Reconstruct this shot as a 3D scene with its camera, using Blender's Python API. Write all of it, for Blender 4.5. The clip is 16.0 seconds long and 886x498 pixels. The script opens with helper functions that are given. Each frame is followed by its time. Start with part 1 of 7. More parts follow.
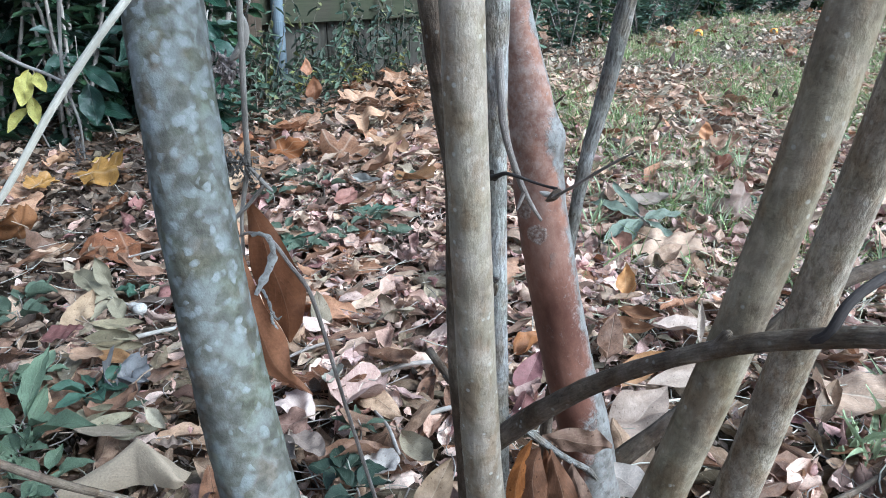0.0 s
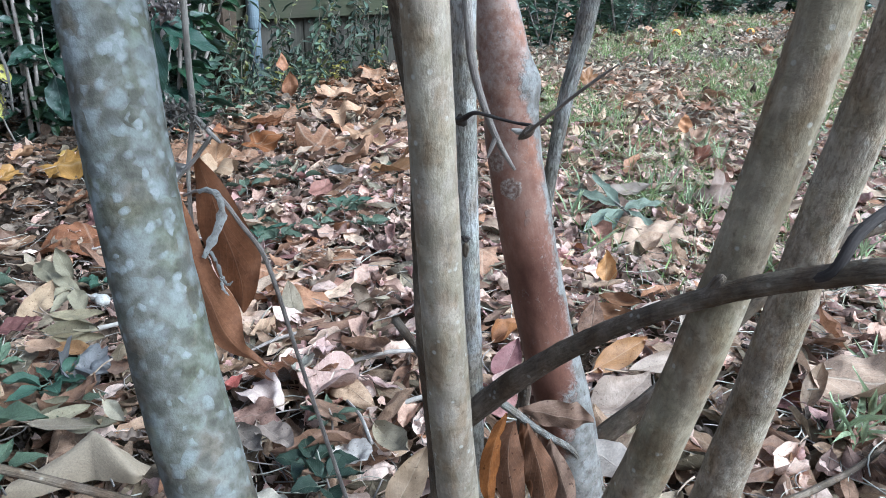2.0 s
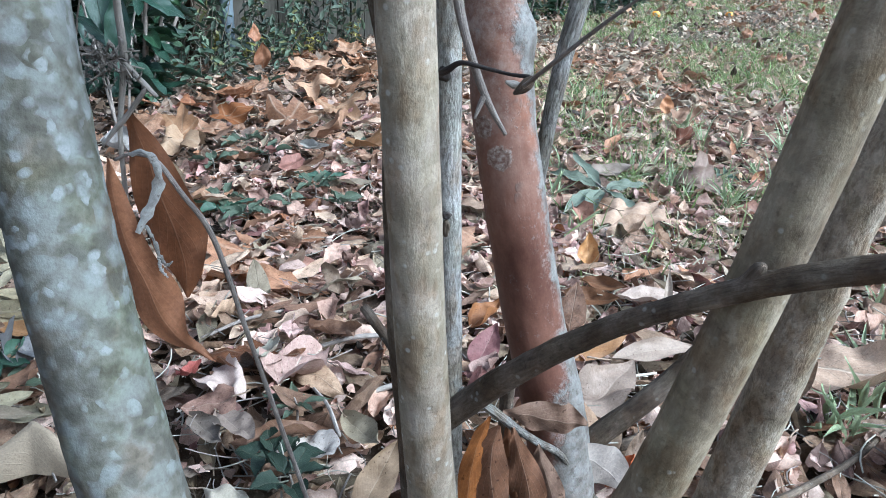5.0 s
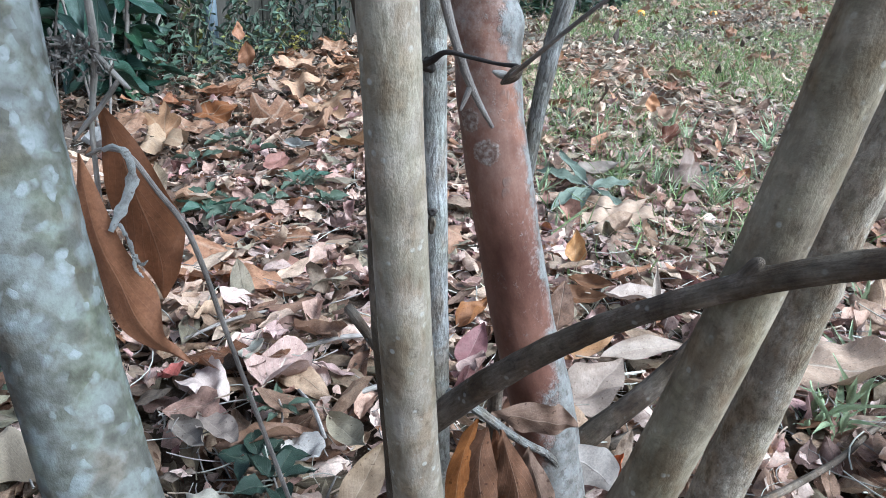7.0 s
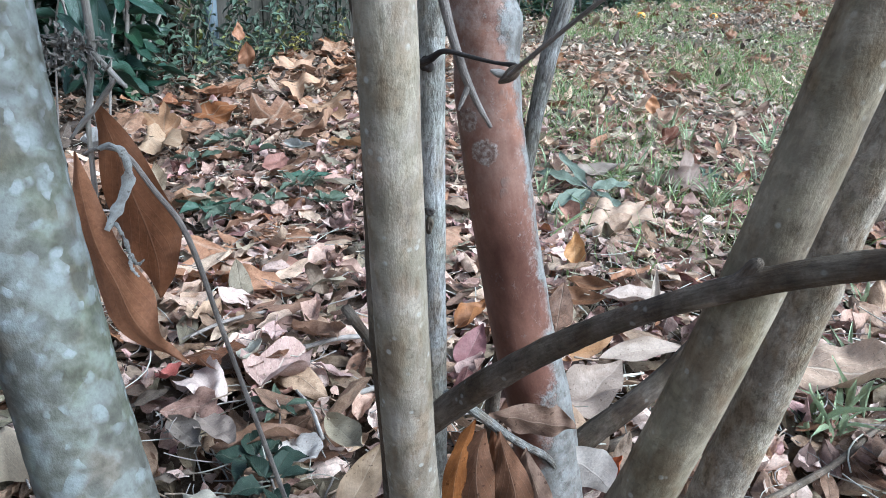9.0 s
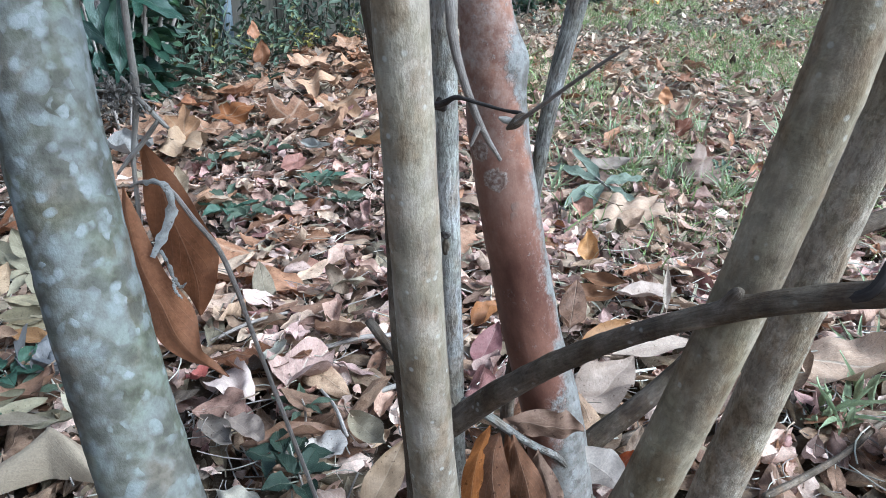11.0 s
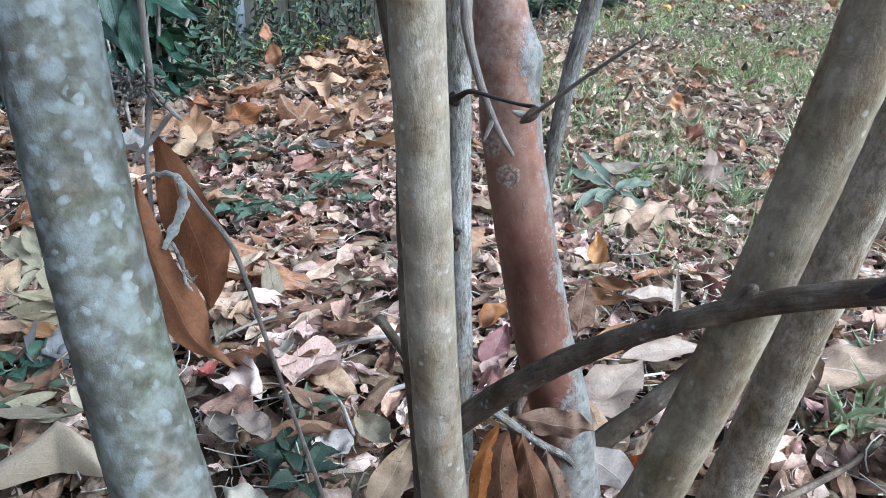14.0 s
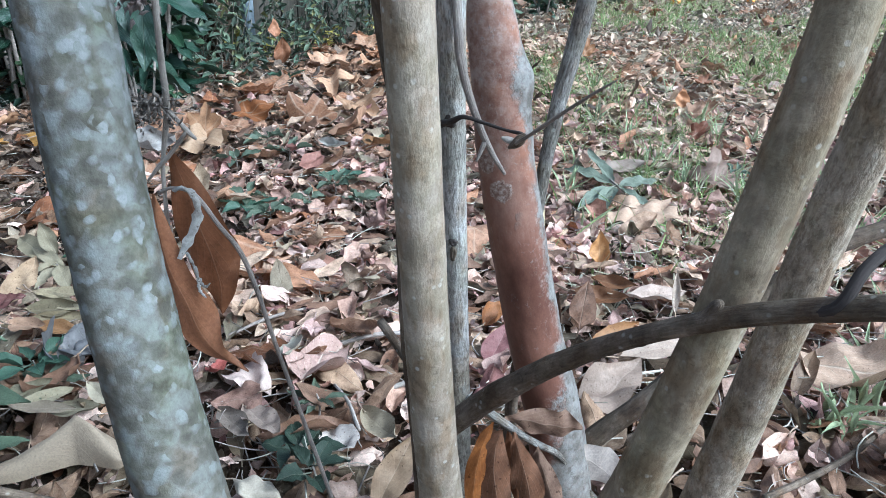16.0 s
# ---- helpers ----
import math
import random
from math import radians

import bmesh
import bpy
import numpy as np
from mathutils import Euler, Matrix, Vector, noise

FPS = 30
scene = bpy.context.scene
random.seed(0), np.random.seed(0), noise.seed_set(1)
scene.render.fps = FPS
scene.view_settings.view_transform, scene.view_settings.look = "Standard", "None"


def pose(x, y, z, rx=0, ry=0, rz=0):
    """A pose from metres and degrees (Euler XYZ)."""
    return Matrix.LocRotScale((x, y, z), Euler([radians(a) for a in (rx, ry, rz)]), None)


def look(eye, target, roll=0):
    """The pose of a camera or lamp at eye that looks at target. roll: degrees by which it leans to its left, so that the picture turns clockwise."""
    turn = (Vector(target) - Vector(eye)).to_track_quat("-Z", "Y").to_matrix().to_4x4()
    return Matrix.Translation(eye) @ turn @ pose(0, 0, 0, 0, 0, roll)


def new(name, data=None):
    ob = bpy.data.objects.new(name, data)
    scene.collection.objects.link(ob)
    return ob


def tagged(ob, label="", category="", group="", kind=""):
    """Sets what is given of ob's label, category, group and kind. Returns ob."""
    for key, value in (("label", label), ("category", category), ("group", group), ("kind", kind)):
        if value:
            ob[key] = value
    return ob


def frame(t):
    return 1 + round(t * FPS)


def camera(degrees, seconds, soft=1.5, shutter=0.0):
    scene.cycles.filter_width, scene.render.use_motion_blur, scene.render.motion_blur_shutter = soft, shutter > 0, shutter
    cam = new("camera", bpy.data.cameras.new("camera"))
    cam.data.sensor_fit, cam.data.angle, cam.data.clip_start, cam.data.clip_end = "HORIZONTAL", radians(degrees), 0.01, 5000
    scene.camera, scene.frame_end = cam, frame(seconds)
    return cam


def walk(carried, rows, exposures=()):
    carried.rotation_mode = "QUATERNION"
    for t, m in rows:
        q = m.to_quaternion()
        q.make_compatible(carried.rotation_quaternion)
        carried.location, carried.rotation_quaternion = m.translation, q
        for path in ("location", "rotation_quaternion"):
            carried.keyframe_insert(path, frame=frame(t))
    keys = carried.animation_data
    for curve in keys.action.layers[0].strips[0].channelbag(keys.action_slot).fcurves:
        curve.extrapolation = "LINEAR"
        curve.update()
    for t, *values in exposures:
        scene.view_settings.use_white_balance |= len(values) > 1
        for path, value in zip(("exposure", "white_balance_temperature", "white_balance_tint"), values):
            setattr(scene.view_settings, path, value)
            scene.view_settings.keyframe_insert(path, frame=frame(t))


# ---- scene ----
cam = camera(64.0, 16.0, soft=0.6)
PATH = [
    (0, (-0.048, 0.082, 0.535), (0.025, 1.944, -0.189), 0.2),
    (0.5, (-0.028, 0.076, 0.524), (0.074, 1.927, -0.228), 0.8),
    (1, (-0.032, 0.073, 0.517), (0.034, 1.927, -0.231), 0.5),
    (1.5, (-0.037, 0.077, 0.511), (0.025, 1.933, -0.231), 0.7),
    (2, (-0.039, 0.104, 0.5), (0.087, 1.967, -0.216), 0.4),
    (2.5, (-0.039, 0.139, 0.494), (0.095, 1.973, -0.293), 1.1),
    (3, (-0.04, 0.152, 0.477), (0.072, 1.99, -0.304), 1.3),
    (3.5, (-0.039, 0.153, 0.477), (0.1, 1.996, -0.288), 0.5),
    (4, (-0.034, 0.146, 0.483), (0.13, 1.984, -0.288), 1.1),
    (6.5, (-0.041, 0.164, 0.476), (0.176, 2.0, -0.287), 2.2),
    (7, (-0.035, 0.161, 0.476), (0.198, 1.993, -0.292), 2.2),
    (7.5, (-0.033, 0.162, 0.479), (0.207, 1.995, -0.283), 2.2),
    (8, (-0.033, 0.163, 0.474), (0.198, 1.998, -0.287), 2.3),
    (8.5, (-0.034, 0.164, 0.472), (0.194, 2.0, -0.288), 2.5),
    (9, (-0.034, 0.162, 0.475), (0.2, 1.995, -0.289), 2.4),
    (11.5, (-0.038, 0.141, 0.501), (0.145, 1.967, -0.294), 0.8),
    (12, (-0.039, 0.145, 0.497), (0.151, 1.972, -0.293), 1.3),
    (12.5, (-0.038, 0.146, 0.496), (0.132, 1.979, -0.286), 1.0),
    (13, (-0.043, 0.147, 0.493), (0.118, 1.982, -0.287), 1.1),
    (13.5, (-0.042, 0.146, 0.495), (0.119, 1.984, -0.275), 1.3),
    (14, (-0.038, 0.142, 0.495), (0.128, 1.975, -0.287), 1.5),
    (14.5, (-0.04, 0.141, 0.495), (0.125, 1.975, -0.285), 1.4),
    (15, (-0.039, 0.139, 0.498), (0.123, 1.972, -0.286), 1.3),
    (15.5, (-0.037, 0.136, 0.504), (0.099, 1.959, -0.306), 0.3),
    (16, (-0.034, 0.125, 0.512), (0.108, 1.952, -0.29), 1.3),
]
EXPOSURE, KELVIN, TINT = 1.16, 4925.0, 0.0
walk(cam, [(t, look(eye, target, roll)) for t, eye, target, roll in PATH], [(0.0, EXPOSURE, KELVIN, TINT), (16.0, EXPOSURE, KELVIN, TINT)])

# ---- light: an overcast sky ----
SUN_UP, SUN_TURN = 42.0, 117.0
world = bpy.data.worlds.new("overcast_sky")
scene.world = world
world.use_nodes = True
_n, _l = world.node_tree.nodes, world.node_tree.links
_n.clear()
sky = _n.new("ShaderNodeTexSky")
sky.sky_type, sky.sun_disc = "NISHITA", False
sky.sun_elevation, sky.sun_rotation = radians(SUN_UP), radians(SUN_TURN)
sky.air_density, sky.dust_density, sky.ozone_density = 1.0, 4.0, 1.0
soft_sky = _n.new("ShaderNodeHueSaturation")
soft_sky.inputs["Saturation"].default_value = 0.55
_bg = _n.new("ShaderNodeBackground")
_bg.inputs["Strength"].default_value = 0.115
_wo = _n.new("ShaderNodeOutputWorld")
_l.new(sky.outputs[0], soft_sky.inputs["Color"])
_l.new(soft_sky.outputs[0], _bg.inputs["Color"])
_l.new(_bg.outputs[0], _wo.inputs["Surface"])
sun = new("sun", bpy.data.lights.new("sun", "SUN"))
sun.data.energy, sun.data.angle, sun.data.color = 3.4, radians(32), (1.0, 0.98, 0.95)
_az, _el = radians(SUN_TURN), radians(SUN_UP)
_to = Vector((math.sin(_az) * math.cos(_el), math.cos(_az) * math.cos(_el), math.sin(_el)))
sun.matrix_world = look(_to * 20, (0, 0, 0))


# ---- material helpers ----
class Nodes:
    """Short hand for a node material."""

    def __init__(self, name):
        self.mat = bpy.data.materials.new(name)
        self.mat.use_nodes = True
        self.t = self.mat.node_tree
        self.t.nodes.clear()
        self.out = self.t.nodes.new("ShaderNodeOutputMaterial")

    def put(self, socket, value):
        if isinstance(value, bpy.types.NodeSocket):
            self.t.links.new(value, socket)
        elif hasattr(value, "__len__") and len(value) == 3 and socket.type == "RGBA":
            socket.default_value = (*value, 1)
        else:
            socket.default_value = value

    def node(self, kind, props=None, **inputs):
        n = self.t.nodes.new("ShaderNode" + kind)
        props = props or {}
        if "feature" in props:
            n.feature = props["feature"]
        if "operation" in props:
            n.operation = props["operation"]
        if "data_type" in props:
            n.data_type, n.blend_type = props["data_type"], props["blend_type"]
        for k, v in inputs.items():
            k = int(k[1:]) if k[0] == "_" else k.replace("__", " ")
            self.put(n.inputs[k], v)
        return n

    def math(self, op, a, b=0.5, c=0.5):
        n = self.t.nodes.new("ShaderNodeMath")
        n.operation = op
        self.put(n.inputs[0], a), self.put(n.inputs[1], b), self.put(n.inputs[2], c)
        return n.outputs[0]

    def noise(self, vec, scale, detail=4.0, rough=0.55, dist=0.0):
        n = self.node("TexNoise", None, Scale=scale, Detail=detail, Roughness=rough, Distortion=dist)
        if vec is not None:
            self.put(n.inputs["Vector"], vec)
        return n.outputs["Fac"]

    def voronoi(self, vec, scale, feature="F1", rand=1.0):
        n = self.node("TexVoronoi", {"feature": feature}, Scale=scale, Randomness=rand)
        self.put(n.inputs["Vector"], vec)
        return n.outputs["Distance"]

    def ramp(self, fac, stops, mode="LINEAR"):
        n = self.t.nodes.new("ShaderNodeValToRGB")
        r = n.color_ramp
        r.interpolation = mode
        while len(r.elements) < len(stops):
            r.elements.new(0.5)
        for e, (p, c) in zip(r.elements, stops):
            e.position = p
            e.color = (*c, 1) if hasattr(c, "__len__") else (c, c, c, 1)
        self.put(n.inputs[0], fac)
        return n.outputs[0]

    def mix(self, fac, a, b, blend="MIX"):
        n = self.node("Mix", {"data_type": "RGBA", "blend_type": blend})
        self.put(n.inputs[0], fac), self.put(n.inputs[6], a), self.put(n.inputs[7], b)
        return n.outputs[2]

    def coords(self, which="Object"):
        return self.node("TexCoord").outputs[which]

    def scaled(self, vec, s):
        n = self.node("Mapping")
        self.put(n.inputs["Vector"], vec)
        n.inputs["Scale"].default_value = s
        return n.outputs[0]

    def bump(self, height, strength=0.5, distance=0.002):
        return self.node("Bump", None, Height=height, Strength=strength, Distance=distance).outputs[0]

    def done(self, color, rough=0.7, normal=None, thin=0.0, spec=0.3, metal=0.0):
        p = self.node("BsdfPrincipled", None, Base__Color=color, Roughness=rough, Metallic=metal)
        p.inputs["Specular IOR Level"].default_value = spec
        if normal is not None:
            self.put(p.inputs["Normal"], normal)
        shader = p.outputs[0]
        if thin:
            tr = self.node("BsdfTranslucent", None, Color=color)
            m = self.node("MixShader", None, Fac=thin)
            self.t.links.new(shader, m.inputs[1]), self.t.links.new(tr.outputs[0], m.inputs[2])
            shader = m.outputs[0]
        self.t.links.new(shader, self.out.inputs["Surface"])
        return self.mat


def leaf_material(name, palette, island=True, rough=0.5, vein=0.25, thin=0.25, spot=0.75, spec=0.25, veins=9.0, relief=0.9, vary=0.62):
    """A leaf: its colour from the palette by chance, a lighter midrib and side veins, blotches and fine grain."""
    m = Nodes(name)
    if island:
        rnd = m.node("NewGeometry").outputs["Random Per Island"]
    else:
        rnd = m.node("ObjectInfo").outputs["Random"]
    n = len(palette)
    base = m.ramp(rnd, [(i / n, c) for i, c in enumerate(palette)], "CONSTANT")
    bright = m.math("MULTIPLY_ADD", m.math("FRACT", m.math("MULTIPLY", rnd, 37.7)), vary, 0.97 - 0.5 * vary)
    base = m.mix(1.0, base, m.node("CombineColor", None, Red=bright, Green=bright, Blue=bright).outputs[0], "MULTIPLY")
    uv = m.coords("UV")
    x = m.node("SeparateXYZ", None, Vector=uv)
    u, v = x.outputs[0], x.outputs[1]
    av = m.math("ABSOLUTE", v)
    rib = m.math("SUBTRACT", 1.0, m.math("MINIMUM", m.math("MULTIPLY", av, 22.0), 1.0))
    side = m.math("PINGPONG", m.math("SUBTRACT", m.math("MULTIPLY", u, veins), m.math("MULTIPLY", av, veins * 0.45)), 0.5)
    side = m.math("MULTIPLY", m.math("SUBTRACT", 1.0, m.math("MINIMUM", m.math("MULTIPLY", side, 16.0), 1.0)), 0.45)
    lines = m.math("MAXIMUM", m.math("MAXIMUM", rib, 0.0), side)
    obj = m.coords("Object")
    blotch = m.noise(obj, 70.0, 7.0, 0.7)
    grain = m.noise(obj, 480.0, 4.0, 0.7)
    dark = m.mix(m.ramp(blotch, [(0.42, 0.0), (0.62, 1.0)]), base, m.mix(1.0, base, (0.42, 0.36, 0.32), "MULTIPLY"))
    col = m.mix(spot, base, dark)
    col = m.mix(m.math("MULTIPLY", lines, vein), col, m.mix(0.5, base, (0.75, 0.66, 0.52)))
    col = m.mix(0.6, col, m.mix(m.ramp(grain, [(0.35, 0.0), (0.65, 1.0)]), m.mix(1.0, col, (0.6, 0.6, 0.6), "MULTIPLY"), col))
    specks = m.ramp(m.noise(obj, 310.0, 2.0, 0.5), [(0.66, 0.0), (0.72, 0.8 if spot > 0.3 else 0.2)])
    col = m.mix(specks, col, m.mix(1.0, col, (0.35, 0.28, 0.24), "MULTIPLY"))
    net = m.node("TexVoronoi", {"feature": "DISTANCE_TO_EDGE"}, Scale=330.0)
    m.put(net.inputs["Vector"], obj)
    net = m.ramp(net.outputs["Distance"], [(0.03, 1.0), (0.12, 0.0)])
    col = m.mix(m.math("MULTIPLY", net, 0.2 * relief), col, m.mix(1.0, col, (0.62, 0.55, 0.50), "MULTIPLY"))
    h = m.math("ADD", m.math("MULTIPLY", lines, -0.45), m.math("ADD", m.math("MULTIPLY", blotch, 1.0), m.math("MULTIPLY", grain, 0.2)))
    return m.done(col, rough, m.bump(h, relief, 0.0024), thin, spec)


def toned(palette, r, g, b):
    return [(c[0] * r, c[1] * g, c[2] * b) for c in palette]


# colours of fallen and living leaves
PINK = [(0.514, 0.390, 0.331), (0.651, 0.560, 0.509), (0.378, 0.280, 0.245), (0.735, 0.650, 0.586), (0.441, 0.310, 0.293), (0.231, 0.165, 0.139), (0.557, 0.430, 0.355), (0.462, 0.370, 0.312),
        (0.672, 0.570, 0.499), (0.294, 0.175, 0.168), (0.189, 0.135, 0.115), (0.546, 0.430, 0.403), (0.399, 0.340, 0.302), (0.588, 0.460, 0.384), (0.336, 0.215, 0.168), (0.609, 0.520, 0.461)]
TAN = [(0.445, 0.365, 0.294), (0.551, 0.465, 0.380), (0.307, 0.220, 0.171), (0.413, 0.360, 0.299), (0.244, 0.165, 0.123), (0.636, 0.550, 0.451), (0.360, 0.310, 0.252), (0.360, 0.225, 0.147),
       (0.201, 0.145, 0.114), (0.488, 0.405, 0.318), (0.530, 0.440, 0.370), (0.392, 0.300, 0.242)]
SYC = [(0.50, 0.345, 0.24), (0.42, 0.26, 0.16), (0.56, 0.43, 0.33), (0.34, 0.195, 0.115), (0.50, 0.39, 0.305), (0.58, 0.46, 0.35), (0.46, 0.36, 0.285)]
GREEN = [(0.07, 0.14, 0.07), (0.05, 0.12, 0.07), (0.10, 0.17, 0.08), (0.06, 0.13, 0.09), (0.04, 0.09, 0.05), (0.12, 0.18, 0.07)]
DEEP = [(0.025, 0.075, 0.040), (0.035, 0.095, 0.045), (0.020, 0.060, 0.040), (0.045, 0.11, 0.05)]
BLUEGREEN = [(0.062, 0.082, 0.056), (0.048, 0.066, 0.047), (0.080, 0.102, 0.068), (0.040, 0.054, 0.040)]
PINK = toned(PINK, 1.25, 1.12, 1.05)
TAN = toned(TAN + [(0.33, 0.315, 0.25), (0.27, 0.265, 0.21), (0.40, 0.38, 0.31)], 1.16, 1.03, 0.94)
M_PINK = leaf_material("dry_pink_leaf", toned(PINK, 1.12, 1.07, 1.06), thin=0.28, spot=0.5, vary=0.5)
M_TAN = leaf_material("dry_tan_leaf", toned(TAN, 1.14, 1.09, 1.04), thin=0.28, spot=0.5, vary=0.5)
# brown-tan leaves, toned down further for the shade round the shrub
M_LAUREL_SHADED = leaf_material("dry_laurel_leaf_shaded", toned(TAN, 0.69, 0.61, 0.53), relief=0.75)
SYC = toned(SYC, 0.76, 0.555, 0.43)
DEEP = toned(DEEP, 0.85, 0.68, 0.62)
GREEN = toned(GREEN, 0.95, 0.80, 0.75)
M_LAWNLEAF = leaf_material("bleached_lawn_leaf", toned(TAN, 1.02, 1.06, 1.06), spot=0.7)
M_BROWN = leaf_material("dull_brown_leaf", [(0.20, 0.135, 0.093), (0.125, 0.085, 0.060), (0.27, 0.19, 0.13), (0.155, 0.10, 0.066), (0.36, 0.27, 0.195), (0.09, 0.064, 0.047), (0.22, 0.125, 0.07), (0.24, 0.185, 0.14), (0.14, 0.105, 0.078)])
M_BITS = leaf_material("rotted_leaf_bits", [(0.09, 0.062, 0.045), (0.14, 0.098, 0.072), (0.06, 0.042, 0.032), (0.20, 0.15, 0.115), (0.11, 0.08, 0.062)], rough=0.8)
M_SYC = leaf_material("dry_lobed_leaf", SYC, vein=0.35)
M_PINK1 = leaf_material("dry_pink_leaf_single", toned(PINK, 0.84, 0.78, 0.74), island=False, relief=0.6)
M_TAN1 = leaf_material("dry_tan_leaf_single", toned(TAN, 0.80, 0.72, 0.645), island=False, relief=0.6)
M_GREEN = leaf_material("green_leaf", GREEN, rough=0.45, thin=0.25, spot=0.2, spec=0.4)
M_DEEP = leaf_material("glossy_dark_leaf", DEEP, rough=0.32, thin=0.1, spot=0.2, vein=0.2, spec=0.5)
M_BLUE = leaf_material("bluish_green_leaf", BLUEGREEN, rough=0.5, thin=0.2, spot=0.2, vein=0.3)
M_YELLOW = leaf_material("yellow_leaf", [(0.42, 0.36, 0.08), (0.38, 0.34, 0.09), (0.33, 0.34, 0.10)], rough=0.5, spot=0.4)


def one_leaf(name, colour, **kw):
    return leaf_material(name, [colour], island=False, **kw)


def ground_material():
    m = Nodes("leafy_soil")
    p = m.coords("Object")
    n1, n2, n3 = m.noise(p, 4.0, 5.0), m.noise(p, 40.0, 6.0, 0.7), m.noise(p, 260.0, 4.0, 0.7)
    col = m.ramp(n2, [(0.3, (0.030, 0.020, 0.013)), (0.5, (0.068, 0.046, 0.032)), (0.7, (0.14, 0.10, 0.074))])
    col = m.mix(m.ramp(n1, [(0.45, 0.0), (0.65, 0.5)]), col, (0.09, 0.085, 0.05))
    col = m.mix(m.ramp(n3, [(0.55, 0.0), (0.75, 0.7)]), col, (0.25, 0.18, 0.13))
    return m.done(col, 0.9, m.bump(m.math("ADD", n2, m.math("MULTIPLY", n3, 0.5)), 0.9, 0.012), 0, 0.15)


def bark_material(name, dark, mid, pale, spots=0.0, streak=0.0, lichen=0.0, cinnamon=0.0, moss=0.0):
    """Bark. UV: the angle round the stem and the metres along it."""
    m = Nodes(name)
    p, uv = m.coords("Object"), m.coords("UV")
    sp = m.node("SeparateXYZ", None, Vector=uv)
    around = m.math("MULTIPLY", sp.outputs[0], 2 * math.pi)
    along = sp.outputs[1]
    cx, cy = m.math("MULTIPLY", m.math("COSINE", around), 0.012), m.math("MULTIPLY", m.math("SINE", around), 0.012)
    long = m.node("CombineXYZ", None, X=cx, Y=cy, Z=m.math("MULTIPLY", along, 0.40)).outputs[0]
    fibre = m.node("CombineXYZ", None, X=cx, Y=cy, Z=m.math("MULTIPLY", along, 0.5)).outputs[0]
    big, fine, grain = m.noise(p, 45.0, 5.0, 0.6), m.noise(long, 260.0, 5.0, 0.65), m.noise(p, 900.0, 3.0, 0.6)
    col = m.ramp(m.math("ADD", m.math("MULTIPLY", big, 0.6), m.math("MULTIPLY", fine, 0.4)), [(0.32, dark), (0.5, mid), (0.68, pale)])
    height = m.math("ADD", m.math("MULTIPLY", fine, 0.6), m.math("MULTIPLY", grain, 0.25))
    if moss:
        col = m.mix(m.math("MULTIPLY", m.ramp(m.noise(p, 22.0, 4.0), [(0.45, 0.0), (0.65, 1.0)]), moss), col, (0.20, 0.19, 0.09))
    if spots:
        tan = m.ramp(m.noise(m.scaled(p, (1.0, 1.0, 0.45)), 85.0, 4.0, 0.6), [(0.50, 0.0), (0.62, 1.0)])
        col = m.mix(m.math("MULTIPLY", tan, 0.6), col, m.mix(1.0, col, (0.66, 0.53, 0.40), "MULTIPLY"))
        worn = m.ramp(m.noise(m.scaled(p, (1.0, 1.0, 0.6)), 62.0, 3.0, 0.5), [(0.46, 0.0), (0.54, 1.0)])
        col = m.mix(m.math("MULTIPLY", worn, 0.55), col, m.mix(1.0, col, (0.78, 0.79, 0.70), "MULTIPLY"))
        flake = m.ramp(m.noise(p, 105.0, 6.0, 0.7, 0.4), [(0.47, 0.0), (0.55, 1.0)])
        col = m.mix(m.math("MULTIPLY", flake, 0.55), col, m.mix(1.0, col, (1.45, 1.45, 1.45), "MULTIPLY"))
        dirt = m.ramp(m.noise(p, 210.0, 5.0, 0.7), [(0.56, 0.0), (0.68, 1.0)])
        col = m.mix(m.math("MULTIPLY", dirt, 0.6), col, m.mix(1.0, col, (0.45, 0.42, 0.38), "MULTIPLY"))
    if streak:
        lines = m.noise(fibre, 380.0, 5.0, 0.7, 0.3)
        col = m.mix(m.math("MULTIPLY", m.ramp(lines, [(0.40, 1.0), (0.52, 0.0)]), streak), col, m.mix(1.0, col, (0.35, 0.32, 0.30), "MULTIPLY"))
        height = m.math("ADD", height, m.math("MULTIPLY", lines, streak))
    if lichen:
        wander = m.node("TexNoise", None, Scale=120.0, Detail=3.0)
        m.put(wander.inputs["Vector"], p)
        q = m.mix(0.006, p, wander.outputs["Color"])
        tone = m.math("ADD", m.math("MULTIPLY", m.noise(p, 75.0, 2.0, 0.5), 0.5), m.math("MULTIPLY", m.noise(p, 190.0, 2.0, 0.5), 0.5))
        crust = m.ramp(tone, [(0.34, (0.078, 0.073, 0.060)), (0.45, (0.122, 0.119, 0.100)), (0.54, (0.165, 0.166, 0.148)), (0.66, (0.225, 0.234, 0.223))])
        crust = m.mix(m.ramp(m.noise(p, 30.0, 3.0), [(0.46, 0.0), (0.62, 0.55)]), crust, m.mix(1.0, crust, (0.88, 0.99, 0.72), "MULTIPLY"))
        crust = m.mix(m.ramp(m.noise(p, 52.0, 2.0, 0.5), [(0.55, 0.0), (0.66, 0.5)]), crust, m.mix(1.0, crust, (1.02, 0.80, 0.66), "MULTIPLY"))
        lift = tone
        # extra pale rosettes higher up paint in the brighter light there
        upper_light = m.math("MULTIPLY", m.math("SUBTRACT", along, 0.43), 2.2)
